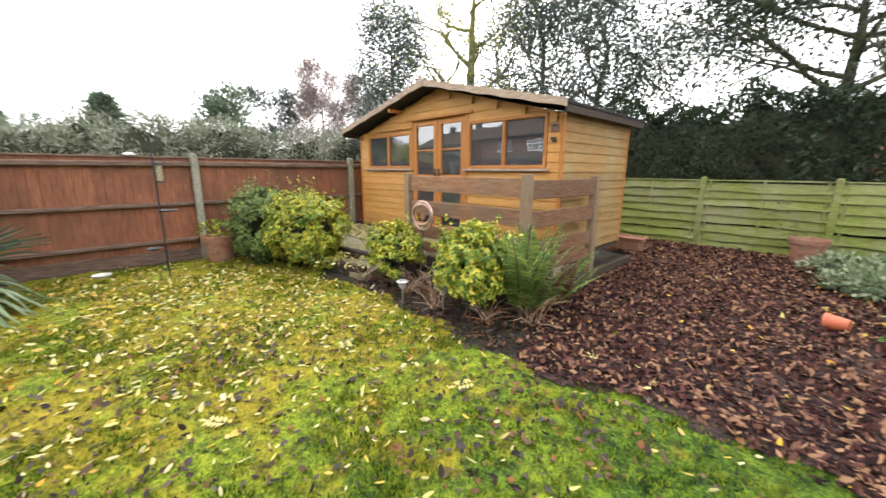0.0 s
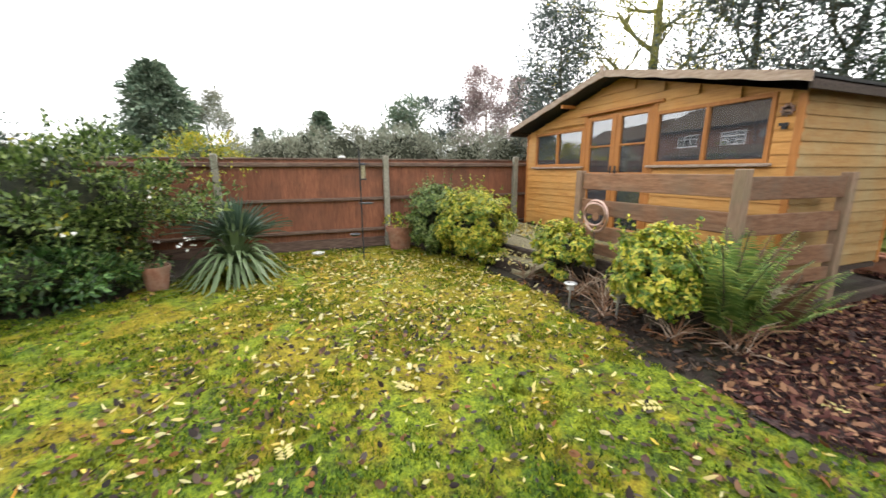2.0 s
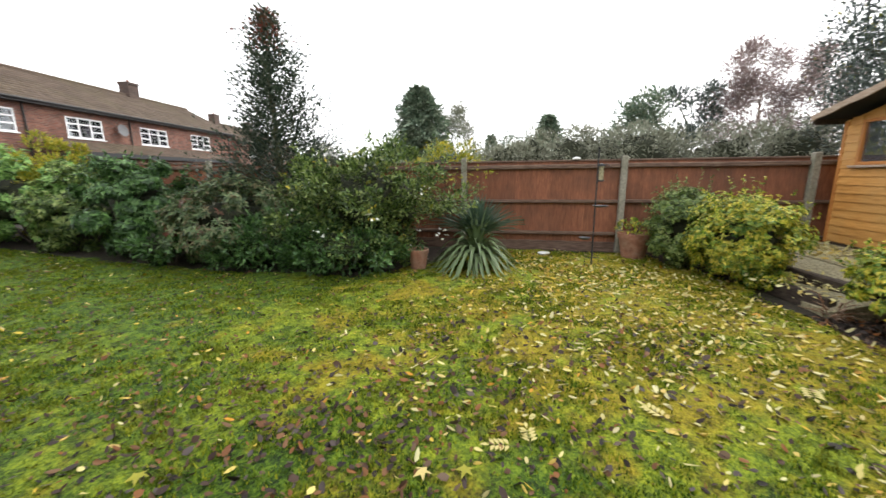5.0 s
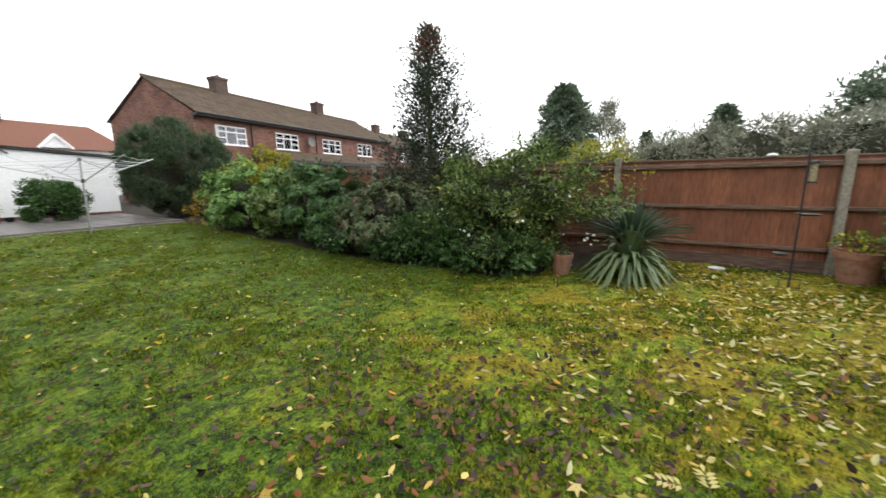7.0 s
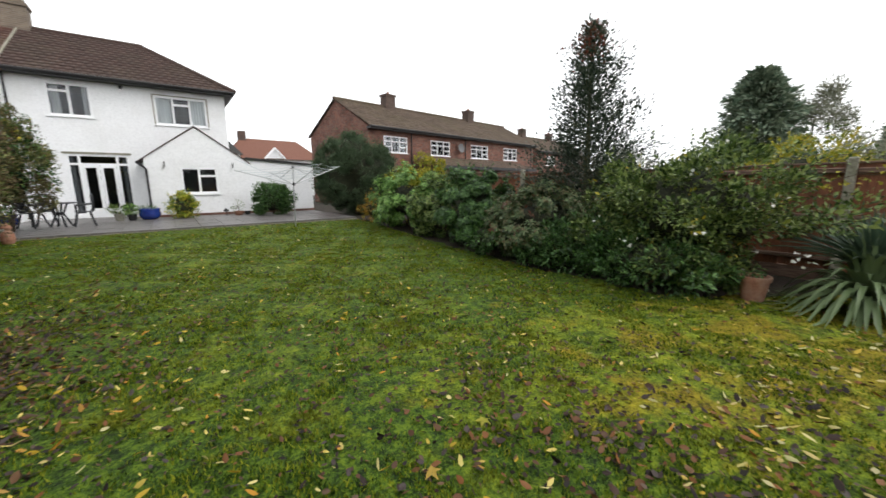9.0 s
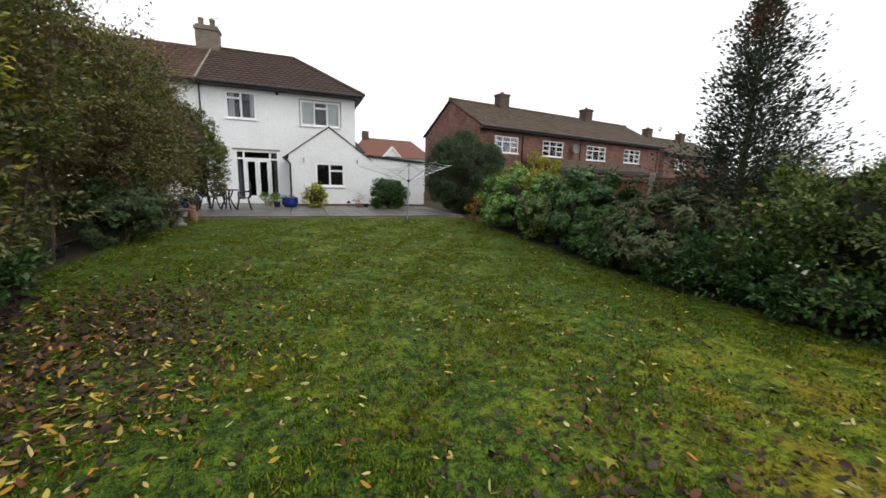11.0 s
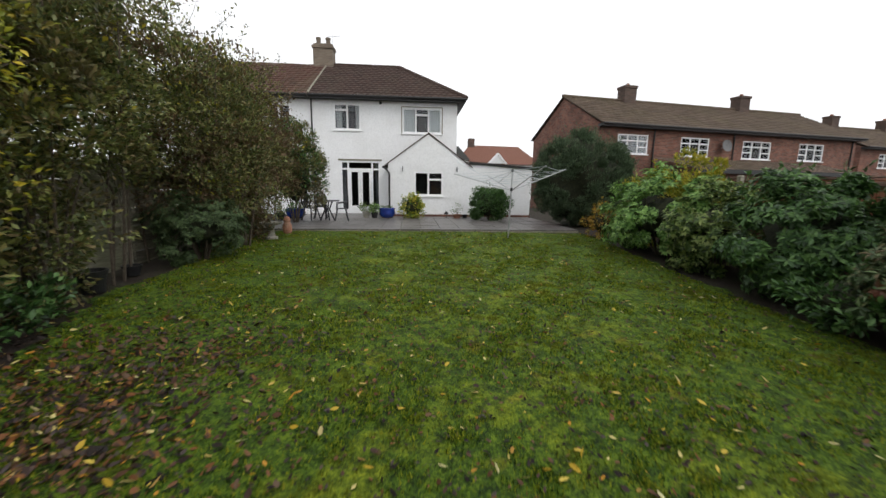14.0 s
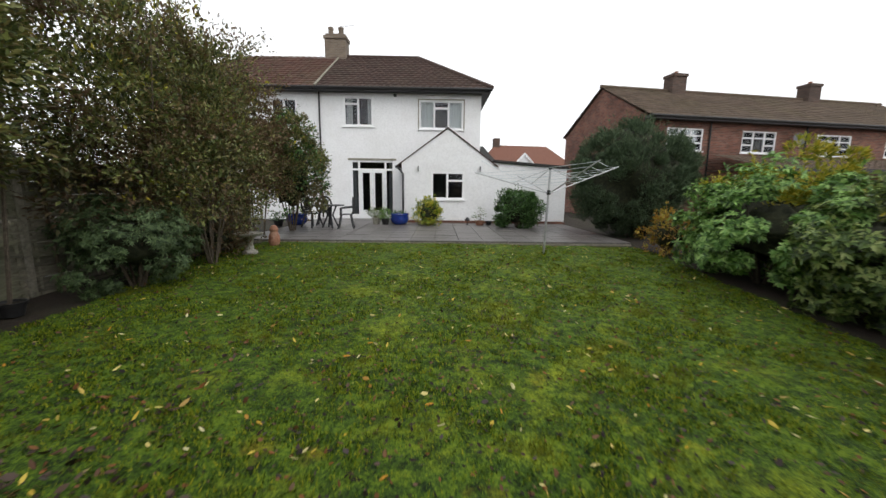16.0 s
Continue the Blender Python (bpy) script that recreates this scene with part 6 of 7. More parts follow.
def fern(loc, fronds, label):
    th = thing("fern", (*loc, 0.0), label, "fern")
    for k, (az, length, lift, dry) in enumerate(fronds):
        n = 26
        pts = []
        for i in range(n + 1):
            f = i / n
            out_r = length * (f * math.cos(lift) + 0.16 * f * f)
            pts.append(np.array((math.cos(az) * out_r, math.sin(az) * out_r, length * (math.sin(lift) * f - 0.13 * f * f) + 0.03)))
        bm = tube(bmesh.new(), [tuple(p) for p in pts[::4]] + [tuple(pts[-1])], 0.004, 4, False)
        P, D, L = [], [], []
        for i in range(4, n):
            for part_way in (0, 0.5):
                p = pts[i] * (1 - part_way) + pts[min(i + 1, n)] * part_way
                d = pts[min(i + 1, n)] - pts[i - 1]
                d = d / np.linalg.norm(d)
                side = np.cross(d, (0, 0, 1.0))
                side = side / np.linalg.norm(side)
                for s in (-1, 1):
                    P.append(p)
                    D.append(side * s + d * 0.3 + rng.normal(size=3) * 0.08)
                    L.append(length * 0.13 * math.sin(math.pi * min(0.97, 0.2 + 0.78 * i / n)) + 0.012)
        L = np.array(L)
        V, F = leaf_arrays(np.array(P), unit(np.array(D)), np.tile([0, 0, 1.0], (len(P), 1)), L, 0.013, 0.1, 0.25)
        fr = raw("frond", V, F, L_FERNDRY if dry else L_FERN, th)
        part("stalk", bm, M_TWIG, fr)
    return th


fern((2.12, -2.1), [(a, rng.uniform(0.9, 1.15), rng.uniform(1.22, 1.5), False) for a in np.linspace(0.3, 6.0, 15)] + [(-1.9, 1.1, 0.75, False), (-1.5, 0.9, 0.9, True), (-0.9, 0.9, 1.2, True)],
     "tall green fern with some dry brown fronds")
fern((2.05, -2.6), [(a, rng.uniform(0.6, 0.85), rng.uniform(0.6, 1.2), i % 3 == 0) for i, a in enumerate(np.linspace(0.0, 5.6, 8))], "smaller fern with brown dying fronds by the rail")


def spiky(loc, n, length, label, material, stem=0.15, droop=1.15, width=0.034, steep=0.5):
    """A rosette of long strap leaves on a short stem, the outer ones arching down; each leaf a channelled blade."""
    th = thing("yucca", (*loc, 0.0), label, "plant")
    for k in range(n):
        az = k * 2.39996
        up = 1.45 - steep * (k / n)
        L = length * rng.uniform(0.75, 1.12)
        V, F = [], []
        m = 7
        for i in range(m + 1):
            f = i / m
            r_ = L * (math.cos(up) * f + 0.3 * (k / n) * f * f)
            z = stem + L * (math.sin(up) * f - (0.04 + droop * (k / n) ** 0.75) * f ** 2.4)
            w = width * (math.sin(math.pi * (0.25 + 0.75 * f)) if f < 1 else 0.02) + 0.002
            c, s = math.cos(az), math.sin(az)
            V += [(c * r_ - s * w, s * r_ + c * w, max(0.01, z)), (c * r_, s * r_, max(0.005, z - 0.012)), (c * r_ + s * w, s * r_ - c * w, max(0.01, z))]
        for i in range(m):
            a = i * 3
            F += [(a, a + 1, a + 4, a + 3), (a + 1, a + 2, a + 5, a + 4)]
        raw("leaf", V, F, material, th, smooth=True)
    part("stem", lathe(bmesh.new(), [(0.09, 0.0), (0.11, stem * 0.6), (0.07, stem + 0.07)], 10), M_TWIG, th)
    return th


spiky((5.85, 1.95), 130, 0.98, "pale green yucca with broad arching strap leaves", L_STRAP, 0.12, 1.35, 0.032, 0.75)
spiky((6.1, 1.95), 210, 0.74, "dense blue-green yucca head on a short stem behind the first", L_YUCCA, 0.4, 0.3, 0.022, 0.75)


def pot(name, loc, r, h, material, label, plant=None, z=None, round_body=False):
    zz = float(ground_z(loc[0], loc[1])) if z is None else z
    th = thing(name, (loc[0], loc[1], zz), label, "plant pot")
    belly = [(r * 0.62, 0), (r * 0.9, h * 0.25), (r, h * 0.55), (r * 0.92, h * 0.84), (r * 0.98, h * 0.9), (r, h), (r * 0.9, h), (r * 0.84, h * 0.82), (0.01, h * 0.8)]
    part("body", lathe(bmesh.new(), belly if round_body else [(r * 0.7, 0), (r * 0.93, h * 0.8), (r, h * 0.8), (r * 1.04, h), (r * 0.92, h), (r * 0.86, h * 0.82), (0.01, h * 0.8)], 28), material, th, smooth=round_body)
    part("soil", lathe(bmesh.new(), [(r * 0.84, h * 0.83), (r * 0.6, h * 0.86), (0.01, h * 0.87)], 16), M_SOIL, th)
    if plant:
        mat, cnt, lf, pr, ph = plant
        V, F = crown_arrays((0, 0, h * 0.85 + ph * 0.5), (pr, pr, ph * 0.5), cnt, lf, 18, 0.4)
        for k in range(5):
            part("stalk", tube(bmesh.new(), [(0, 0, h * 0.8), (math.cos(k * 1.3) * pr * 0.4, math.sin(k * 1.3) * pr * 0.4, h * 0.85 + ph * 0.6)], 0.006, 4), M_TWIG, th)
        raw("foliage", V, F, mat, th)
    return th


pot("plant_pot", (5.66, 2.82), 0.16, 0.3, M_TERRA, "terracotta pot under the rose bush", (L_DARK, 60, (0.04, 0.025), 0.1, 0.06))
pot("plant_pot", (7.0, -0.62), 0.26, 0.42, M_TERRA, "large terracotta pot with a small yellow-green plant by the fence", (L_VARIEG, 220, (0.07, 0.035), 0.22, 0.26))
pot("plant_pot", (0.3, -7.5), 0.25, 0.42, M_TERRA, "big terracotta pot before the green fence")
trough = thing("trough_planter", (2.72, -6.35, 0.0), "long red-brown plastic trough beside the summerhouse", "planter")
bm = boxes((-0.32, 0.32, -0.14, 0.14, 0.04, 0.26), bevel=0.02)
for v in bm.verts:
    if v.co.z < 0.1:
        v.co.x *= 0.9
        v.co.y *= 0.82
part("body", bm, M_TERRA, trough)
part("rim", boxes((-0.35, 0.35, -0.17, -0.13, 0.25, 0.29), (-0.35, 0.35, 0.13, 0.17, 0.25, 0.29), (-0.35, -0.31, -0.13, 0.13, 0.25, 0.29), (0.31, 0.35, -0.13, 0.13, 0.25, 0.29), bevel=0.008), M_TERRA, trough)
part("foot", boxes((-0.3, 0.3, -0.1, 0.1, -0.01, 0.04)), M_TERRA, trough)
tip = thing("plant_pot", (-0.14, -4.05, 0.0), "orange plastic pot lying on its side on the mulch", "plant pot")
bm = lathe(bmesh.new(), [(0.055, 0), (0.075, 0.13), (0.082, 0.13), (0.085, 0.17), (0.078, 0.17), (0.05, 0.01)], 20)
bm.transform(Matrix.Translation((0, 0, 0.09)) @ Matrix.Rotation(radians(95), 4, "Y") @ Matrix.Rotation(radians(15), 4, "X"))
part("body", bm, M_ORANGEPOT, tip)
bush("variegated_shrub", (-0.75, -5.75), (0.8, 0.6), 0.32, L_WHITEVAR, 2600, (0.08, 0.045), "low spreading shrub with white-edged leaves", clumps=40, clump=0.35, core=0.5)
bush("variegated_shrub", (-0.5, -6.7), (0.7, 0.6), 0.3, L_WHITEVAR, 1800, (0.08, 0.045), "low spreading shrub with white-edged leaves by the pot", clumps=30, clump=0.35, core=0.5)
bush("low_shrub", (-0.75, -3.9), (0.4, 0.45), 0.4, L_LAUREL, 1500, (0.06, 0.03), "small bright green mound at the mulch edge", clumps=24, clump=0.36)

# bird feeder on a pole
feeder = thing("bird_feeder", (6.2, 0.19, 0), "dark metal bird feeder pole with a clear seed tube", "bird feeder")
part("pole", tube(tube(bmesh.new(), [(0, 0, -0.1), (0.01, 0, 1.0), (0.0, 0, 1.8)], 0.011, 8), [(0, 0, 1.42), (0, -0.12, 1.56), (0, -0.16, 1.52)], 0.006, 6), M_IRON, feeder)
tb = part("seed_tube", lathe(bmesh.new(), [(0.035, 0), (0.035, 0.2)], 14, (0, -0.05, 1.32)), M_GRAVEL, feeder, "clear tube half full of seed")
part("lid", lathe(bmesh.new(), [(0.045, 0), (0.04, 0.03), (0.01, 0.04)], 14, (0, -0.05, 1.521)), M_IRON, tb)
part("base_tray", lathe(bmesh.new(), [(0.05, -0.02), (0.05, -0.001)], 14, (0, -0.05, 1.32)), M_IRON, tb)
part("mesh_tray", lathe(bmesh.new(), [(0.09, 0), (0.12, 0.02), (0.11, 0.022), (0.08, 0.006)], 16, (0.05, -0.08, 0.92)), M_IRON, feeder)
part("water_dish", lathe(bmesh.new(), [(0.05, 0), (0.09, 0.03), (0.085, 0.034), (0.04, 0.01)], 16, (0.02, 0.12, 0.42)), M_IRON, feeder)
part("prong", tube(bmesh.new(), [(0, -0.1, 0.02), (0, -0.1, 0.14), (0, 0.1, 0.14), (0, 0.1, 0.02)], 0.006, 6), M_IRON, feeder)

dish2 = thing("saucer", (6.95, 0.86, 0), "white plastic saucer lying by the fence", "saucer")
part("bowl", lathe(bmesh.new(), [(0.08, 0.01), (0.11, 0.04), (0.105, 0.043), (0.07, 0.02)], 20), M_NET, dish2)

# ring ornament on a stake and solar lights in the bed
orn = thing("garden_ornament", (3.88, -2.33, 0), "copper double ring ornament on a stake", "ornament")
part("stake", tube(bmesh.new(), [(0, 0, -0.05), (0, 0, 0.7)], 0.007, 6), M_IRON, orn)
part("outer_ring", ring(bmesh.new(), 0.19, 0.016, Matrix.Translation((0, 0, 0.88))), M_COPPER, orn)
part("inner_ring", ring(bmesh.new(), 0.135, 0.014, Matrix.Translation((0.0, 0.02, 0.9)) @ Matrix.Rotation(radians(20), 4, "Z")), M_COPPER, orn)
part("disc", lathe(bmesh.new(), [(0.05, -0.008), (0.05, 0.008)], 16), M_DECKRAIL, orn, "dark red centre disc").matrix_basis = pose(0, 0, 0.87, 90, 0, 0)


def solar(loc, h):
    th = thing("solar_light", (*loc, 0), "round steel solar light on a spike in the bed", "garden light", "solar lights")
    part("spike", tube(bmesh.new(), [(0, 0, -0.08), (0, 0, h - 0.06)], 0.012, 8), M_STEEL, th)
    part("lens", lathe(bmesh.new(), [(0.035, h - 0.08), (0.045, h - 0.02)], 16), M_CURTAIN, th)
    part("cap", lathe(bmesh.new(), [(0.065, h - 0.019), (0.07, h - 0.008), (0.055, h), (0.01, h + 0.004)], 20), M_SOLAR, th)


solar((3.35, -1.57), 0.26)
solar((2.85, -1.72), 0.27)

# bare stems in the bed
for k, (x, y) in enumerate(((3.55, -1.8), (3.25, -1.95), (3.0, -1.7), (2.35, -1.85), (2.15, -2.3), (3.7, -2.1), (3.4, -2.25), (2.95, -2.1), (2.0, -2.1), (4.4, -1.75))):
    th = thing("dry_plant", (x, y, 0), "tangle of dry reddish brown stems in the bed", "plant", "dead stems")
    for i in range(24):
        bm = bmesh.new()
        a, L = rng.uniform(0, 6.28), rng.uniform(0.15, 0.48)
        e = (math.cos(a) * L * 0.8, math.sin(a) * L * 0.8, L * rng.uniform(0.15, 0.9))
        tube(bm, [(rng.normal() * 0.03, rng.normal() * 0.03, 0), (e[0] * 0.5, e[1] * 0.5, e[2] * 0.8), e], [0.006, 0.005, 0.002], 4)
        part("stem", bm, M_DECKRAIL if i % 3 else M_BARGE, th)

# ---------------------------------------------------------------- tangled hedge on the other side
HEDGE = [(-3.7, 3.2, 1.15, 3.6, L_HEDGEYELLOW), (-3.7, 5.2, 1.15, 4.1, L_HEDGEYELLOW), (-3.9, 7.0, 1.0, 4.3, L_HEDGEYELLOW), (-4.0, 9.0, 0.9, 4.2, L_HEDGE), (-3.9, 11.0, 1.0, 4.3, L_HEDGE), (-3.9, 13.0, 1.05, 4.4, L_HEDGE), (-4.0, 14.8, 1.05, 4.0, L_RUST)]
for k, (x, y, r, h, m) in enumerate(HEDGE):
    z = float(ground_z(x, y))
    th = thing("hedge_shrub", (x, y, z), "tall tangled hedge shrub with yellowing leaves and bare stems" if m is not L_RUST else "tall hedge shrub with rusty brown leaves", "hedge", "tangled hedge")
    for i in range(8):
        bm = bmesh.new()
        a = rng.uniform(0, 6.28)
        b = (math.cos(a) * r * 0.4, math.sin(a) * r * 0.7)
        e = (math.cos(a) * r * rng.uniform(0.5, 1.0), math.sin(a) * r * rng.uniform(0.6, 1.2), h * rng.uniform(0.55, 1.02))
        tube(bm, [(b[0], b[1], -0.05), (b[0] * 1.1 + rng.normal() * 0.08, b[1] * 1.1 + rng.normal() * 0.08, h * 0.3), (e[0] * 0.9, e[1] * 0.9, e[2] * 0.7), e], [0.022, 0.018, 0.012, 0.004], 5)
        part("stem", bm, M_TWIG, th)
    bm = bmesh.new()
    for i in range(90):
        p = sphere_dirs(1)[0] * [r * 0.8, r, h * 0.38] + [0, 0, h * 0.62]
        q = p + sphere_dirs(1)[0] * [0.5, 0.5, 0.35]
        tube(bm, [tuple(p), tuple((p + q) / 2 + rng.normal(size=3) * 0.05), tuple(q)], [0.007, 0.005, 0.002], 4, False)
    tagged(part("twigs", bm, M_TWIG, th), kind="stuff")
    lo = -0.2 if 8 < y < 10 else -0.8
    a1 = crown_arrays((0, 0, h * 0.6), (r, r * 1.15, h * 0.44), 7000 if y < 6 else 8000 if y < 8 else 13000, (0.095, 0.045) if y < 6 else (0.085, 0.04), 130, 0.24, 0.45, low=lo, ragged=0.5)
    a2 = crown_arrays((0, 0, h * 0.6), (r * 1.08, r * 1.2, h * 0.46), 1400 if y < 6 else 350, (0.09, 0.045), 26, 0.2, 0.7, low=lo, ragged=0.5)
    a3 = crown_arrays((0, 0, h * 0.55), (r * 0.9, r, h * 0.5), 1500 if y < 6 else 2200 if y < 8 else 6000, (0.08, 0.04), 30, 0.3, 0.6, low=-0.2 if 8 < y < 10 else -0.9, ragged=0.5)
    # long thin shoots rising out of the top, with a few leaves
    shoots = []
    for i in range(26):
        d = sphere_dirs(1)[0]
        p = d * [r * 0.9, r * 1.1, 0.2] + [0, 0, h * 0.92]
        q = p + (d * [0.5, 0.5, 0.1] + [0, 0, 0.45]) * rng.uniform(0.5, 1.5)
        bm = tube(bmesh.new(), [tuple(p), tuple((p + q) / 2 + rng.normal(size=3) * 0.06), tuple(q)], [0.006, 0.004, 0.0015], 4, False)
        part("shoot", bm, M_TWIG, th)
        cnt = 22
        shoots.append(leaf_arrays(p + (q - p) * rng.uniform(0, 1, (cnt, 1)) + rng.normal(size=(cnt, 3)) * 0.05, sphere_dirs(cnt), unit(rng.normal(size=(cnt, 3)) + [0, 0, 1]), 0.075, 0.035))
    a1 = merge((0, a1), *[(0, q) for q in shoots])[:2]
    V, F, S = merge((0, a1), (1, a2), (2, a3))
    raw("crown", V, F, [m, L_YELLOW, L_RUST if k > 3 else L_HEDGE], th, slots=S)
bush("straggling_shrub", (-3.0, 4.3), (0.95, 1.3), 3.7, L_HEDGEYELLOW, 5200, (0.1, 0.045), "arching sprays of yellowing leaves at the top of the hedge", clumps=60, clump=0.22, core=0, low=0.25, ragged=0.5)
bush("straggling_shrub", (-3.4, 7.9), (0.7, 1.1), 3.5, L_HEDGE, 6500, (0.085, 0.04), "olive and brown leaves spilling out of the hedge", clumps=70, clump=0.22, core=0, low=0.0, ragged=0.5)
bush("straggling_shrub", (-3.2, 12.2), (0.75, 1.5), 3.2, L_HEDGE, 6500, (0.075, 0.036), "brown and russet creeper spilling over the hedge face", clumps=80, clump=0.2, core=0, low=-0.5, ragged=0.5, extra=[(L_RUST, 3000, (0.07, 0.035))])
bush("grey_shrub", (-3.35, 10.7), (0.75, 0.85), 1.25, L_GREYGREEN, 12000, (0.065, 0.018), "rounded grey-green lavender-like shrub by the fence", clumps=60, clump=0.28, whorl=7, core=0.5)
bush("grey_shrub", (-3.6, 12.9), (0.6, 0.8), 0.95, L_RUST, 2600, (0.07, 0.03), "straggly brown shrub at the hedge foot", clumps=34, clump=0.34)
bush("ivy_mound", (-3.45, 16.6), (1.05, 1.0), 3.5, L_HEDGE, 12000, (0.075, 0.045), "rounded ivy and creeper mass at the end of the hedge", clumps=90, clump=0.24, core=0.5, extra=[(L_DARK, 3000, (0.09, 0.06)), (L_YELLOW, 300, (0.08, 0.05)), (L_RUST, 1500, (0.07, 0.035))], low=-0.4, ragged=0.25)
bush("straggling_shrub", (-3.65, 7.7), (0.55, 0.8), 2.1, L_HEDGE, 6000, (0.08, 0.04), "leafy straggling shrub before the grey fence", clumps=40, clump=0.38, core=0.3)
bush("straggling_shrub", (-3.0, 4.6), (0.7, 1.2), 0.8, L_HEDGE, 2600, (0.09, 0.045), "low straggling growth at the hedge foot", clumps=34, clump=0.4, core=0.4)
bush("straggling_shrub", (-3.3, 6.8), (0.5, 0.9), 0.6, L_DARK, 1600, (0.08, 0.045), "low straggling growth at the hedge foot", clumps=26, clump=0.4, core=0.4)
bush("straggling_shrub", (-3.45, 6.3), (0.7, 1.1), 2.6, L_HEDGE, 5200, (0.085, 0.038), "leafy olive growth hanging out of the hedge", clumps=60, clump=0.3, core=0.3, ragged=0.5)
bush("straggling_shrub", (-2.75, 3.7), (0.6, 0.8), 0.85, L_HEDGE, 2200, (0.1, 0.045), "low yellow-leaved sprays at the hedge foot", clumps=24, clump=0.34, core=0.3, ragged=0.6)
pot("plant_pot", (-3.6, 8.6), 0.17, 0.3, M_BLACK, "dark plastic pot by the grey fence")
pot("plant_pot", (-3.75, 9.5), 0.13, 0.16, M_BLACK, "small black pot beside the fence")

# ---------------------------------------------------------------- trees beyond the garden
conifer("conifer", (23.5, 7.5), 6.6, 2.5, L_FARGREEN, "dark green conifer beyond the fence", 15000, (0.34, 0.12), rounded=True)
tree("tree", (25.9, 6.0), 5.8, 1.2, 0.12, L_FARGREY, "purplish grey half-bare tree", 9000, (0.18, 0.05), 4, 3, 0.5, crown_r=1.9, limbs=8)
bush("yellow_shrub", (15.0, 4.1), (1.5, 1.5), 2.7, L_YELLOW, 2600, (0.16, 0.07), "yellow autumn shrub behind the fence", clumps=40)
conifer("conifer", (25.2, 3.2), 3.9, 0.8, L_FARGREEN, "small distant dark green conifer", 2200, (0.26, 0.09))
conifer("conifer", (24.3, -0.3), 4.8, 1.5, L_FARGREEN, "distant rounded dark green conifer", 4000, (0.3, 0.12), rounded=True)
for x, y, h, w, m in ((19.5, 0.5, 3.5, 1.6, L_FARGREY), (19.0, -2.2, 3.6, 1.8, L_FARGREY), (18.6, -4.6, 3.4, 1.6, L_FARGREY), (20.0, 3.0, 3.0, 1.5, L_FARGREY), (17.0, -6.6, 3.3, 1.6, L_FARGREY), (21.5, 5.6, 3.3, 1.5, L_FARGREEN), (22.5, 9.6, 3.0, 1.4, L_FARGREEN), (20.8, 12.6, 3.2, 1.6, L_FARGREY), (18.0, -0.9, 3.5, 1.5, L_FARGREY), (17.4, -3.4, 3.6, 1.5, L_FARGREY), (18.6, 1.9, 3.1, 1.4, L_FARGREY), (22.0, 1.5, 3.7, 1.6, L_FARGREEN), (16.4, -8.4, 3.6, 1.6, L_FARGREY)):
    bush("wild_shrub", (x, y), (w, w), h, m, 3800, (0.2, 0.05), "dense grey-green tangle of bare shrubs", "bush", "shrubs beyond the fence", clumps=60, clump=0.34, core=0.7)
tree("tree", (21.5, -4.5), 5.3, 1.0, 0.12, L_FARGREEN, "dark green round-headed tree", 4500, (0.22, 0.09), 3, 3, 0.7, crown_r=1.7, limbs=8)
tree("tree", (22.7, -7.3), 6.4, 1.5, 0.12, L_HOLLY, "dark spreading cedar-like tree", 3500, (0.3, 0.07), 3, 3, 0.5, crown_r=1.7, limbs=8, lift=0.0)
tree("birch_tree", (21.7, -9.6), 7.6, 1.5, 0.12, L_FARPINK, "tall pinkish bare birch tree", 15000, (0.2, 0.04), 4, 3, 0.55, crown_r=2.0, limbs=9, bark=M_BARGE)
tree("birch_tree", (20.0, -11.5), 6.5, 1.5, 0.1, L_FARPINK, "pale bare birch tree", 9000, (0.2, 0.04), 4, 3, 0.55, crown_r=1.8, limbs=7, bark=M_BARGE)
tree("tree", (13.8, -9.2), 8.2, 1.5, 0.16, L_HOLLY, "tall dark evergreen behind the summerhouse", 19000, (0.12, 0.06), 3, 4, 0.75, crown_r=2.0, limbs=14)
tree("tree", (11.4, -11.4), 11.5, 1.5, 0.3, L_YELLOW, "tall half-bare tree with mossy yellow-green limbs", 8000, (0.12, 0.06), 4, 4, 0.5, crown_r=3.6, limbs=13, bark=M_MOSSTRUNK)
tree("holly_tree", (8.4, -12.4), 10.0, 1.2, 0.2, L_HOLLY, "large dark grey-green holly tree", 24000, (0.12, 0.06), 3, 5, 0.7, crown_r=3.2, limbs=14)
tree("holly_tree", (6.4, -12.6), 9.0, 1.2, 0.18, L_HOLLY, "large dark grey-green holly tree behind the hedge", 20000, (0.12, 0.06), 3, 5, 0.7, crown_r=2.8, limbs=13)
tree("cedar_tree", (0.2, -11.6), 7.2, 2.2, 0.22, L_BACKHEDGE, "dark spreading tree with long drooping boughs", 34000, (0.125, 0.055), 3, 5, 0.75, crown_r=4.0, limbs=16, lift=-0.05, spread=0.5)
box_hedge("hedge", -5.5, 5.6, -10.0, -8.5, 2.85, L_BACKHEDGE, 46000, (0.085, 0.05), "dense dark evergreen hedge behind the green fence")
tree("overhanging_shrub", (-1.0, -8.4), 2.6, 0.4, 0.06, L_RUST, "dry brown branches hanging over the green fence", 900, (0.08, 0.04), 4, 3, 0.4, crown_r=1.6, limbs=7, lift=-0.15)

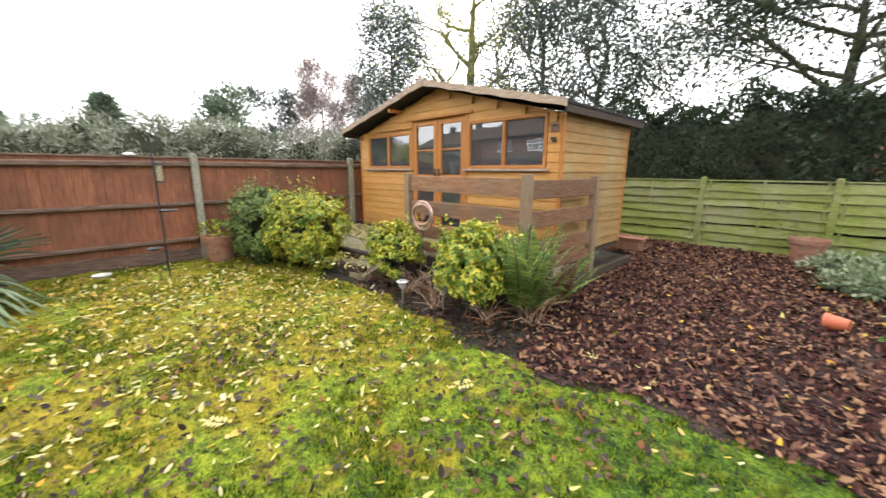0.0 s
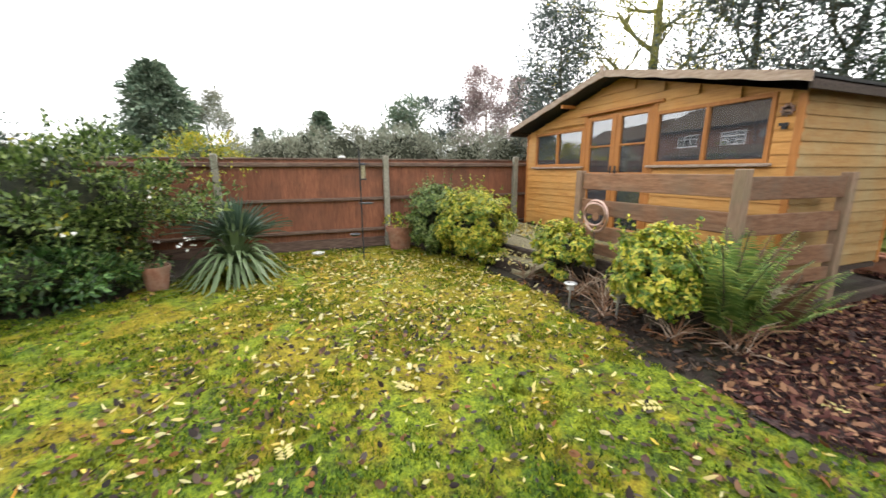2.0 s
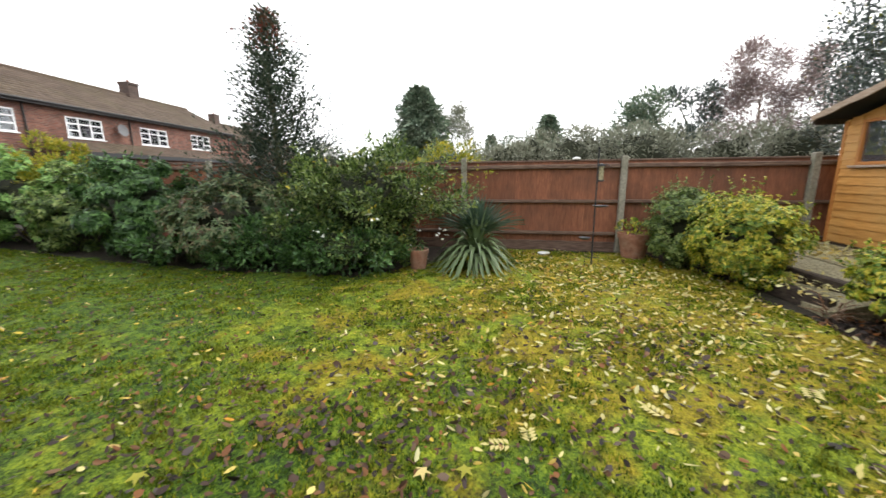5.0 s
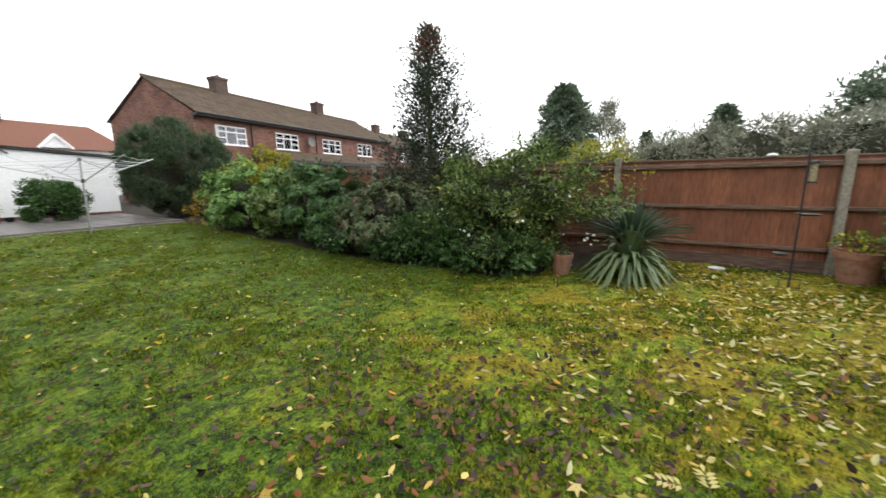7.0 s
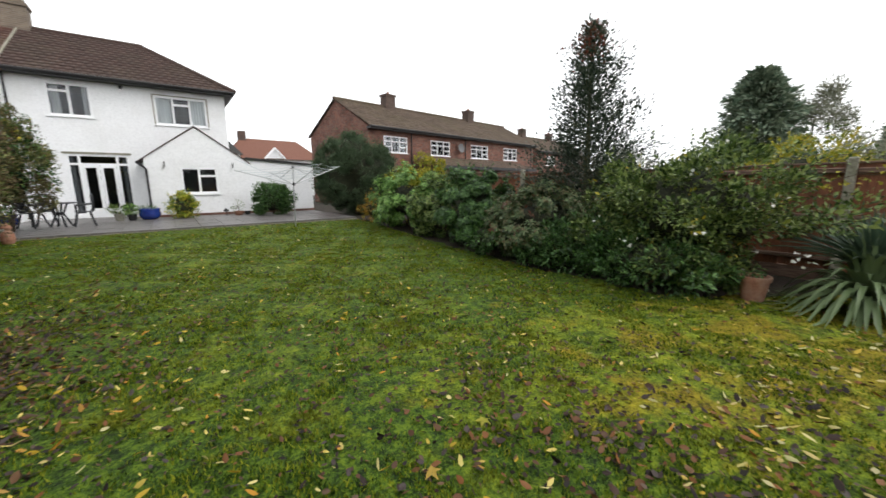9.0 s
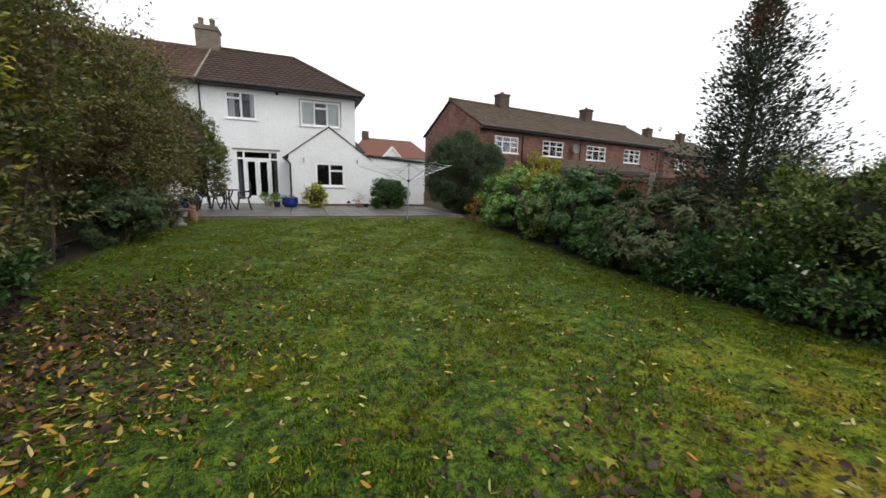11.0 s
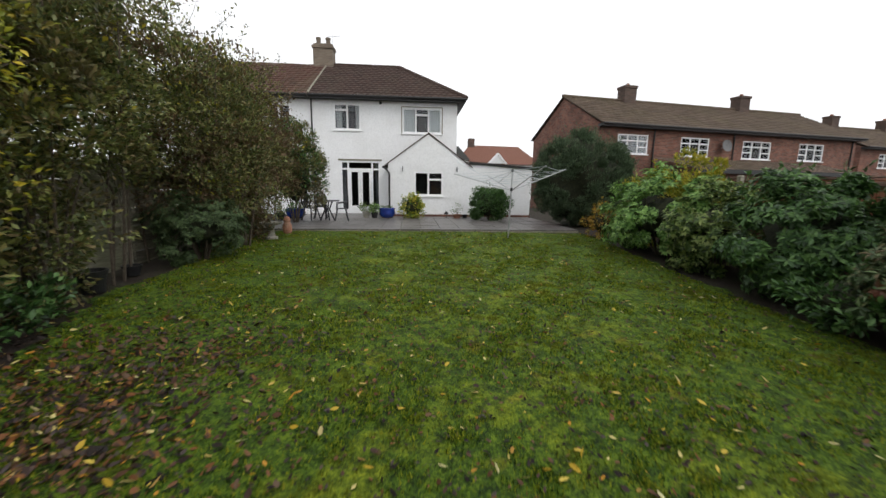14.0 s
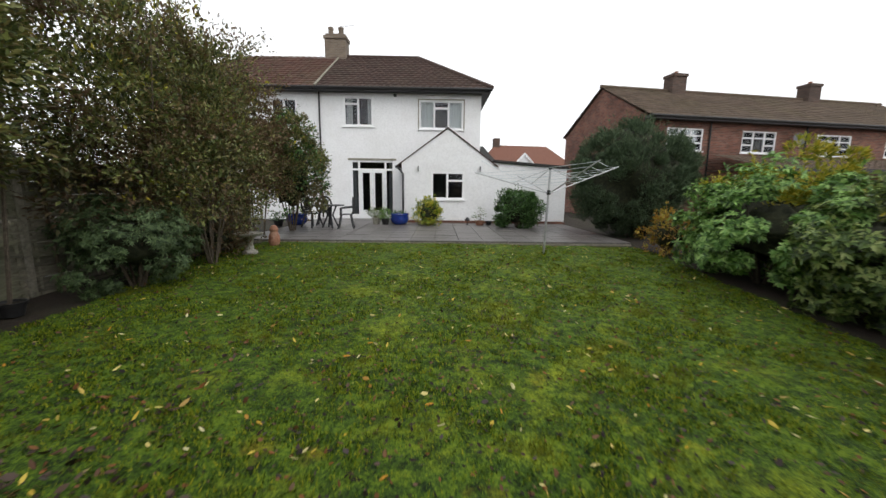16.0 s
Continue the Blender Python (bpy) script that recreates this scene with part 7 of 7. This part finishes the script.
# ---------------------------------------------------------------- patio
patio = thing("patio", (0.8, 17.2, 0.2), "wet grey paved patio along the house", "patio", "", "structure")
part("bed", boxes((-4.9, 4.9, -2.6, 4.4, -0.15, 0.02)), M_CONC, patio)
nx_, ny_ = 16, 12
sx, sy = 9.8 / nx_, 7.0 / ny_
for i in range(nx_):
    for j in range(ny_):
        yw = 17.2 - 2.6 + (j + 0.5) * sy
        xw = 0.8 - 4.9 + (i + 0.5) * sx
        if yw > EY - 0.1 and xw > -0.8:
            continue
        if i == 0 and j == 0:
            slab = mesh_of(boxes((-sx / 2 + 0.006, sx / 2 - 0.006, -sy / 2 + 0.006, sy / 2 - 0.006, 0, 0.042), bevel=0.006), M_SLAB)
        piece("slab", slab, patio, (-4.9 + (i + 0.5) * sx, -2.6 + (j + 0.5) * sy, 0.021 + rng.uniform(-0.002, 0.002)), (rng.normal() * 0.003, rng.normal() * 0.003, 0))
PZ = 0.265

# rotary clothes dryer
dry = thing("rotary_clothes_dryer", (3.13, 13.28, 0.165), "grey metal rotary clothes dryer with open arms and pale lines", "clothes dryer")
part("pole", tube(bmesh.new(), [(0, 0, -0.2), (0.04, 0.03, 1.0), (0.07, 0.05, 1.82)], [0.025, 0.022, 0.02], 10), M_STEEL, dry)
part("collar", lathe(bmesh.new(), [(0.04, 0), (0.045, 0.05), (0.03, 0.09)], 12, (0.055, 0.04, 1.27)), M_BLACK, dry)
part("hub", lathe(bmesh.new(), [(0.035, 0), (0.045, 0.03), (0.03, 0.06)], 12, (0.07, 0.05, 1.78)), M_BLACK, dry)
ends = []
for k in range(4):
    a = radians(12 + 90 * k)
    e = Vector((0.06 + math.cos(a) * 1.62, 0.045 + math.sin(a) * 1.62, 1.78 + 0.12 * math.cos(a + 0.4)))
    root = Vector((0.057 + math.cos(a) * 0.04, 0.04 + math.sin(a) * 0.04, 1.3))
    ends.append((root, e))
    arm = part("arm", tube(bmesh.new(), [root, e], 0.011, 8), M_STEEL, dry)
    part("strut", tube(bmesh.new(), [(0.07, 0.05, 1.8), root.lerp(e, 0.5)], 0.008, 6), M_STEEL, arm)
for f in (0.42, 0.56, 0.7, 0.84, 0.97):
    for k in range(4):
        (r0, e0), (r1, e1) = ends[k], ends[(k + 1) % 4]
        p, q = r0.lerp(e0, f), r1.lerp(e1, f)
        part("line", tube(bmesh.new(), [p, (p + q) / 2 - Vector((0, 0, 0.035)), q], 0.0045, 4), M_LINE, dry)
bm = bmesh.new()
for k in range(14):
    a, L = k * 0.45, rng.uniform(0.1, 0.2)
    tube(bm, [(math.cos(a) * 0.03, math.sin(a) * 0.03, 0), (math.cos(a) * 0.07, math.sin(a) * 0.07, L)], [0.006, 0.001], 3)
tuft = thing("grass_tuft", (3.13, 13.22, 0.165), "uncut grass tuft round the dryer foot", "grass")
part("blades", bm, L_GRASS, tuft)

bath = thing("bird_bath", (-3.0, 13.15, 0.16), "weathered stone bird bath with a shallow bowl", "bird bath")
part("base", lathe(bmesh.new(), [(0.15, -0.02), (0.15, 0.04), (0.11, 0.07)], 16), M_STONE, bath)
part("pedestal", lathe(bmesh.new(), [(0.085, 0.07), (0.07, 0.2), (0.085, 0.3), (0.12, 0.34)], 16), M_STONE, bath)
part("bowl", lathe(bmesh.new(), [(0.1, 0.341), (0.24, 0.37), (0.28, 0.42), (0.26, 0.425), (0.2, 0.39), (0.02, 0.385)], 24), M_STONE, bath)
animal = thing("stone_ornament", (-2.95, 14.2, 0.19), "small weathered stone garden ornament", "ornament")
part("body", lathe(bmesh.new(), [(0.1, -0.02), (0.13, 0.08), (0.12, 0.2), (0.08, 0.3), (0.1, 0.36), (0.06, 0.44), (0.01, 0.46)], 14), M_TERRA, animal)


def chair(loc, rz, label="black cast metal patio chair with an oval lattice back"):
    th = thing("patio_chair", (*loc, PZ), label, "chair", "patio chairs", "", rz)
    part("seat", lathe(bmesh.new(), [(0.2, 0.43), (0.215, 0.44), (0.21, 0.455), (0.02, 0.45)], 18), M_IRON, th)
    for a, b in ((-1, -1), (1, -1), (1, 1), (-1, 1)):
        part("leg", tube(bmesh.new(), [(a * 0.15, b * 0.15, 0.43), (a * 0.19, b * 0.19, 0.2), (a * 0.24, b * 0.24, 0.0)], 0.027, 6), M_IRON, th)
    bm = ring(bmesh.new(), 0.24, 0.03, Matrix.Translation((0, 0.23, 0.72)) @ Matrix.Diagonal((0.9, 1, 1.05, 1)), 24, 6)
    part("back_frame", bm, M_IRON, th)
    bm = bmesh.new()
    for x in (-0.15, -0.09, -0.03, 0.03, 0.09, 0.15):
        hh = 0.23 * math.sqrt(max(0, 1 - (x / 0.21) ** 2))
        tube(bm, [(x, 0.23, 0.72 - hh), (x * 0.6, 0.235, 0.72), (x, 0.23, 0.72 + hh)], 0.02, 5)
    ring(bm, 0.09, 0.022, Matrix.Translation((0, 0.23, 0.72)), 16, 5)
    part("back_lattice", bm, M_IRON, th)
    for s in (-1, 1):
        part("armrest", tube(bmesh.new(), [(s * 0.21, 0.22, 0.68), (s * 0.26, 0.0, 0.66), (s * 0.24, -0.16, 0.64), (s * 0.17, -0.16, 0.45)], 0.026, 6), M_IRON, th)
    for s in (-1, 1):
        part("back_support", tube(bmesh.new(), [(s * 0.13, 0.19, 0.44), (s * 0.15, 0.23, 0.55)], 0.026, 6), M_IRON, th)
    return th


chair((-3.2, 17.6), 60)
chair((-2.05, 17.4), -80)
chair((-3.05, 18.4), 10)
table = thing("patio_table", (-2.6, 17.55, PZ), "round black cast metal patio table", "table")
part("tabletop", lathe(bmesh.new(), [(0.44, 0.7), (0.46, 0.71), (0.45, 0.735), (0.02, 0.735)], 28), M_IRON, table)
for k in range(4):
    a = k * math.pi / 2 + 0.5
    part("leg", tube(bmesh.new(), [(math.cos(a) * 0.2, math.sin(a) * 0.2, 0.7), (math.cos(a) * 0.08, math.sin(a) * 0.08, 0.4), (math.cos(a) * 0.26, math.sin(a) * 0.26, 0.0)], 0.03, 6), M_IRON, table)
part("stretcher_ring", ring(bmesh.new(), 0.09, 0.01, Matrix.Translation((0, 0, 0.4)) @ Matrix.Rotation(radians(90), 4, "X"), 18, 6), M_IRON, table)

pot("glazed_pot", (-4.0, 18.4), 0.36, 0.38, M_BLUE, "cobalt blue glazed pot with a small plant", (L_ROSE, 260, (0.07, 0.035), 0.26, 0.26), z=PZ, round_body=True)
pot("glazed_pot", (-0.5, 18.9), 0.34, 0.4, M_BLUE, "cobalt blue glazed pot on the patio", (L_DARK, 160, (0.06, 0.03), 0.24, 0.14), z=PZ, round_body=True)
pot("plant_pot", (-1.35, 18.95), 0.16, 0.24, M_STONE, "stone pot with a bushy green plant", (L_ROSE, 500, (0.07, 0.035), 0.26, 0.36), z=PZ)
pot("plant_pot", (-1.0, 18.8), 0.15, 0.22, M_BLACK, "dark pot with a green plant", (L_LAUREL, 360, (0.07, 0.035), 0.2, 0.32), z=PZ)
pot("plant_pot", (2.4, 18.95), 0.18, 0.16, M_TERRA, "shallow terracotta pot with a wispy plant", (L_WHITEVAR, 110, (0.08, 0.03), 0.2, 0.45), z=PZ)
pot("plant_pot", (2.75, 19.1), 0.12, 0.14, M_BLACK, "small dark pot by the wall", z=PZ)
pot("plant_pot", (-4.3, 17.6), 0.16, 0.24, M_BLACK, "black pot with tufted plant by the patio edge", (L_DARK, 200, (0.1, 0.03), 0.2, 0.22), z=PZ)
lamp = thing("garden_lantern", (1.95, 19.0, PZ), "small dark lantern standing on the patio", "lantern")
part("post", lathe(bmesh.new(), [(0.05, 0), (0.015, 0.03), (0.015, 0.16)], 10), M_IRON, lamp)
part("shade", lathe(bmesh.new(), [(0.09, 0.161), (0.1, 0.2), (0.03, 0.27), (0.01, 0.29)], 12), M_IRON, lamp)


def patio_bush(base, r, h, m, n, leaf, label):
    b = bush("patio_shrub", base, (r, r), h, m, n, leaf, label, clumps=50, clump=0.32, core=0.75)
    b.location.z = PZ - 0.01
    return b


patio_bush((0.55, 18.7), 0.45, 0.95, L_VARIEG, 2200, (0.09, 0.04), "yellow-green variegated shrub against the white wall")
patio_bush((3.65, 18.3), 0.8, 1.3, L_DARK, 9000, (0.08, 0.042), "dense rounded green shrub against the white wall")
bm = tube(bmesh.new(), [(2.45, EY - 0.06, 2.62), (3.1, 16.5, 1.9), (3.19, 13.33, 1.8)], 0.006, 5)
wl_ = thing("washing_line", (2.45, EY - 0.06, 2.62), "pale washing line from the house wall to the dryer", "washing line")
bmesh.ops.translate(bm, vec=(-2.45, -(EY - 0.06), -2.62), verts=bm.verts)
part("line", bm, M_LINE, wl_)

# ---------------------------------------------------------------- ground cover
n = 160000
P2 = scatter(LAWN, n)
tufts = scatter(LAWN, 9000)
half = n * 2 // 3
P2[:half] = tufts[rng.integers(0, len(tufts), half)] + rng.normal(size=(half, 2)) * 0.035
P2 = P2[inside(LAWN, P2[:, 0], P2[:, 1])]
n = len(P2)
near = rng.uniform(0, 1, n) < np.clip(1.25 - np.abs(P2[:, 1] - 4.0) / 14, 0.35, 1)
P2 = P2[near]
n = len(P2)
V, F = [], []
base = np.stack([P2[:, 0], P2[:, 1], ground_z(P2[:, 0], P2[:, 1])], 1)
blades = []
for k in range(3):
    a = rng.uniform(0, 2 * np.pi, n)
    hgt = rng.uniform(0.012, 0.034, n)
    lean = rng.uniform(0.2, 1.0, n) * hgt
    w = rng.uniform(0.003, 0.007, n)
    off = rng.normal(size=(n, 2)) * 0.02
    b = base + np.stack([off[:, 0], off[:, 1], np.zeros(n)], 1)
    side = np.stack([-np.sin(a), np.cos(a), np.zeros(n)], 1) * w[:, None]
    tipv = b + np.stack([np.cos(a) * lean, np.sin(a) * lean, hgt], 1)
    blades.append(np.stack([b - side, b + side, tipv], 1))
G = np.concatenate(blades).reshape(-1, 3)
tagged(raw("grass", G, np.arange(len(G)).reshape(-1, 3), L_GRASS), "short mossy grass blades over the lawn", "grass", "", "stuff")


def litter(name, P, material, size, label, lift=0.012, ratio=0.55):
    n = len(P)
    z = ground_z(P[:, 0], P[:, 1]) + lift + rng.uniform(0, 0.012, n)
    a = rng.uniform(0, 2 * np.pi, n)
    D = unit(np.stack([np.cos(a), np.sin(a), rng.normal(size=n) * 0.25], 1))
    N = unit(np.stack([rng.normal(size=n) * 0.55, rng.normal(size=n) * 0.55, np.ones(n)], 1))
    s = size * rng.uniform(0.5, 1.3, n)
    S = unit(np.cross(D, N))
    N = np.cross(S, D)
    w, L = (s * ratio * rng.uniform(0.6, 1.2, n) * 0.5)[:, None], s[:, None]
    B, curl = np.column_stack([P, z]), rng.uniform(-0.25, 0.55, (n, 1)) * L
    V = np.stack([B, B + D * L * 0.3 + S * w * 0.9, B + D * L * 0.68 + S * w * 0.8 + N * curl * 0.5, B + D * L + N * curl,
                  B + D * L * 0.68 - S * w * 0.8 + N * curl * 0.6, B + D * L * 0.3 - S * w * 0.9 + N * w * 0.3], 1).reshape(-1, 3)
    i = np.arange(n)[:, None] * 6
    F = np.concatenate([i + [0, 1, 2], i + [0, 2, 3], i + [0, 3, 4], i + [0, 4, 5]], 0)
    return tagged(raw(name, V, F, material), label, "leaves", "", "stuff")


def drifts(poly, n, spots):
    """Points gathered round drift centres (x, y, spread, share), kept inside the outline."""
    pts = []
    for x, y, s, share in spots:
        k = int(n * share)
        pts.append(np.stack([x + rng.normal(size=k) * s, y + rng.normal(size=k) * s * 1.2], 1))
    P = np.concatenate(pts)
    return P[inside(poly, P[:, 0], P[:, 1])]


litter("fallen_leaves", np.concatenate([drifts(LAWN, 2800, [(3.2, 0.2, 1.3, 0.45), (1.6, 2.4, 1.1, 0.3), (-1.6, 4.6, 0.9, 0.15), (0.5, 5.0, 2.0, 0.1)]), scatter(LAWN, 6500)]), L_BROWN, 0.042, "dark brown and purplish fallen leaves", 0.014, 0.62)
litter("fallen_leaves", drifts(LAWN, 1150, [(1.7, 2.7, 0.5, 0.3), (2.6, 2.2, 0.6, 0.2), (3.3, 0.4, 0.5, 0.2), (1.9, 1.6, 0.5, 0.15), (1.3, -1.1, 0.45, 0.35)]), L_BROWN, 0.052, "heaps of curled brown leaves on the grass", 0.018, 0.65)
litter("fallen_leaves", drifts(LAWN, 1900, [(4.0, -0.2, 1.0, 0.45), (5.6, 0.0, 0.9, 0.4), (2.6, 0.4, 1.0, 0.15)]), L_CREAM, 0.062, "cream and pale yellow leaves drifted towards the fence", 0.016, 0.45)
litter("fallen_leaves", np.concatenate([drifts(LAWN, 1500, [(4.2, 0.0, 1.3, 0.3), (-1.6, 4.4, 0.8, 0.3), (0.8, 3.5, 1.8, 0.2), (5.8, 0.6, 0.8, 0.2)]), scatter(LAWN, 700)]), L_PALE, 0.058, "pale yellow fallen leaves", 0.016, 0.42)
litter("fallen_leaves", drifts(LAWN, 5200, [(0.8, 6.5, 1.8, 0.4), (-0.6, 8.5, 1.6, 0.2), (1.5, 10.0, 2.2, 0.2), (2.2, 4.5, 1.3, 0.2)]), L_BROWN, 0.034, "small dark leaves sunk in the grass", 0.012, 0.6)
litter("fallen_leaves", scatter(LAWN, 700), L_CREAM, 0.055, "cream leaves scattered over the lawn", 0.016, 0.42)
litter("fallen_leaves", drifts([(-4.2, 0), (-1.0, 1), (-0.9, 6), (-2.6, 9), (-4.2, 9)], 5600, [(-2.2, 3.6, 0.7, 0.6), (-2.6, 5.8, 0.7, 0.4)]), L_BROWN, 0.06, "brown leaf litter along the hedge foot")
litter("fallen_leaves", drifts([(-4.2, 0), (-0.6, 1), (-0.7, 6), (-2.6, 9), (-4.2, 9)], 750, [(-1.7, 3.7, 0.7, 0.7), (-2.4, 5.8, 0.7, 0.3)]), L_PALE, 0.055, "yellow leaves strewn along the hedge foot", 0.02, 0.42)
litter("fallen_leaves", drifts([(2.4, -3.4), (7.3, -3.4), (7.3, -2.5), (2.4, -2.5)], 3400, [(6.0, -2.9, 0.8, 0.6), (4.0, -2.9, 0.9, 0.4)]), L_CREAM, 0.065, "yellow leaves on the deck", 0.318)
litter("fallen_leaves", drifts([(4.3, -2.3), (6.6, -2.3), (6.6, -1.3), (4.3, -1.3)], 900, [(5.3, -1.95, 0.6, 1.0)]), L_CREAM, 0.06, "yellow leaves in the step bed", 0.2)
# Brown leaf drift that also stands in for the hedge's shade here.
litter("fallen_leaves", drifts(LAWN, 2600, [(-1.4, 6.4, 0.5, 0.6), (-1.2, 5.0, 0.5, 0.4)]), L_BROWN, 0.055, "dark leaves added to darken the hedge-shaded lawn edge")
litter("fallen_leaves", scatter([(1.8, -1.4), (4.4, -1.5), (4.4, -2.4), (2.1, -2.6)], 1500), L_BROWN, 0.06, "dead brown leaves and debris in the planted bed", 0.004, 0.5)
litter("bark_chips", scatter(MULCH, 60000), M_CHIP, 0.06, "coarse reddish bark chips", 0.028, 0.5)
litter("fallen_leaves", scatter(MULCH, 420), L_PALE, 0.055, "yellow leaves scattered on the mulch", 0.042, 0.5)


def star_leaf(loc, size, material, label, rz):
    th = thing("fallen_leaf", (loc[0], loc[1], float(ground_z(*loc)) + 0.02), label, "leaf", "", "", rz)
    V, F = [(0, 0, 0.004)], []
    k = 10
    for i in range(k):
        r = size * (1.0 if i % 2 == 0 else 0.42)
        a = 2 * math.pi * i / k
        V.append((math.cos(a) * r, math.sin(a) * r, 0.012 * (i % 2) + 0.004 * math.sin(a * 2)))
    F = [(0, 1 + i, 1 + (i + 1) % k) for i in range(k)]
    raw("blade", V, F, material, th)
    part("stalk", tube(bmesh.new(), [(0, 0, 0.004), (-size * 1.3, 0.01, 0.006)], 0.0015, 4), M_TWIG, th)


def ash_spray(loc, size, rz):
    th = thing("fallen_leaf", (loc[0], loc[1], float(ground_z(*loc)) + 0.02), "pale compound leaf with paired leaflets on the grass", "leaf", "pale compound leaves", "", rz)
    P, D = [], []
    for i in range(4):
        for s in (-1, 1):
            P.append((i * size * 0.25, 0, 0.006))
            D.append((0.5, s * 0.85, 0.05))
    P.append((size, 0, 0.006))
    D.append((1, 0, 0.05))
    for p, d in zip(P, D):
        V, F = leaf_arrays(np.array([p], float), unit(np.array([d], float)), np.array([[0, 0, 1.0]]), size * 0.55, size * 0.24)
        raw("leaflet", V, F, L_CREAM, th)
    part("stalk", tube(bmesh.new(), [(-size * 0.7, 0.01, 0.004), (size, 0, 0.005)], 0.0016, 4), M_TWIG, th)


star_leaf((1.79, 1.53), 0.05, L_YELLOW, "bright yellow maple leaf lying on the grass", 20)
star_leaf((1.455, 3.05), 0.055, L_YELLOW, "yellow maple leaf lying on the grass", 70)
star_leaf((0.98, 2.91), 0.055, L_ORANGE, "orange-yellow maple leaf lying on the grass", 130)
star_leaf((1.74, 1.73), 0.05, L_PALE, "pale lobed leaf lying on the grass", 200)
for (x, y), s, r in (((2.41, 0.46), 0.11, 40), ((2.0, 1.33), 0.1, 100), ((2.05, 1.22), 0.1, 10), ((2.88, -0.57), 0.12, 160), ((1.7, -0.9), 0.12, 70), ((1.25, -1.9), 0.12, 20)):
    ash_spray((x, y), s, r)
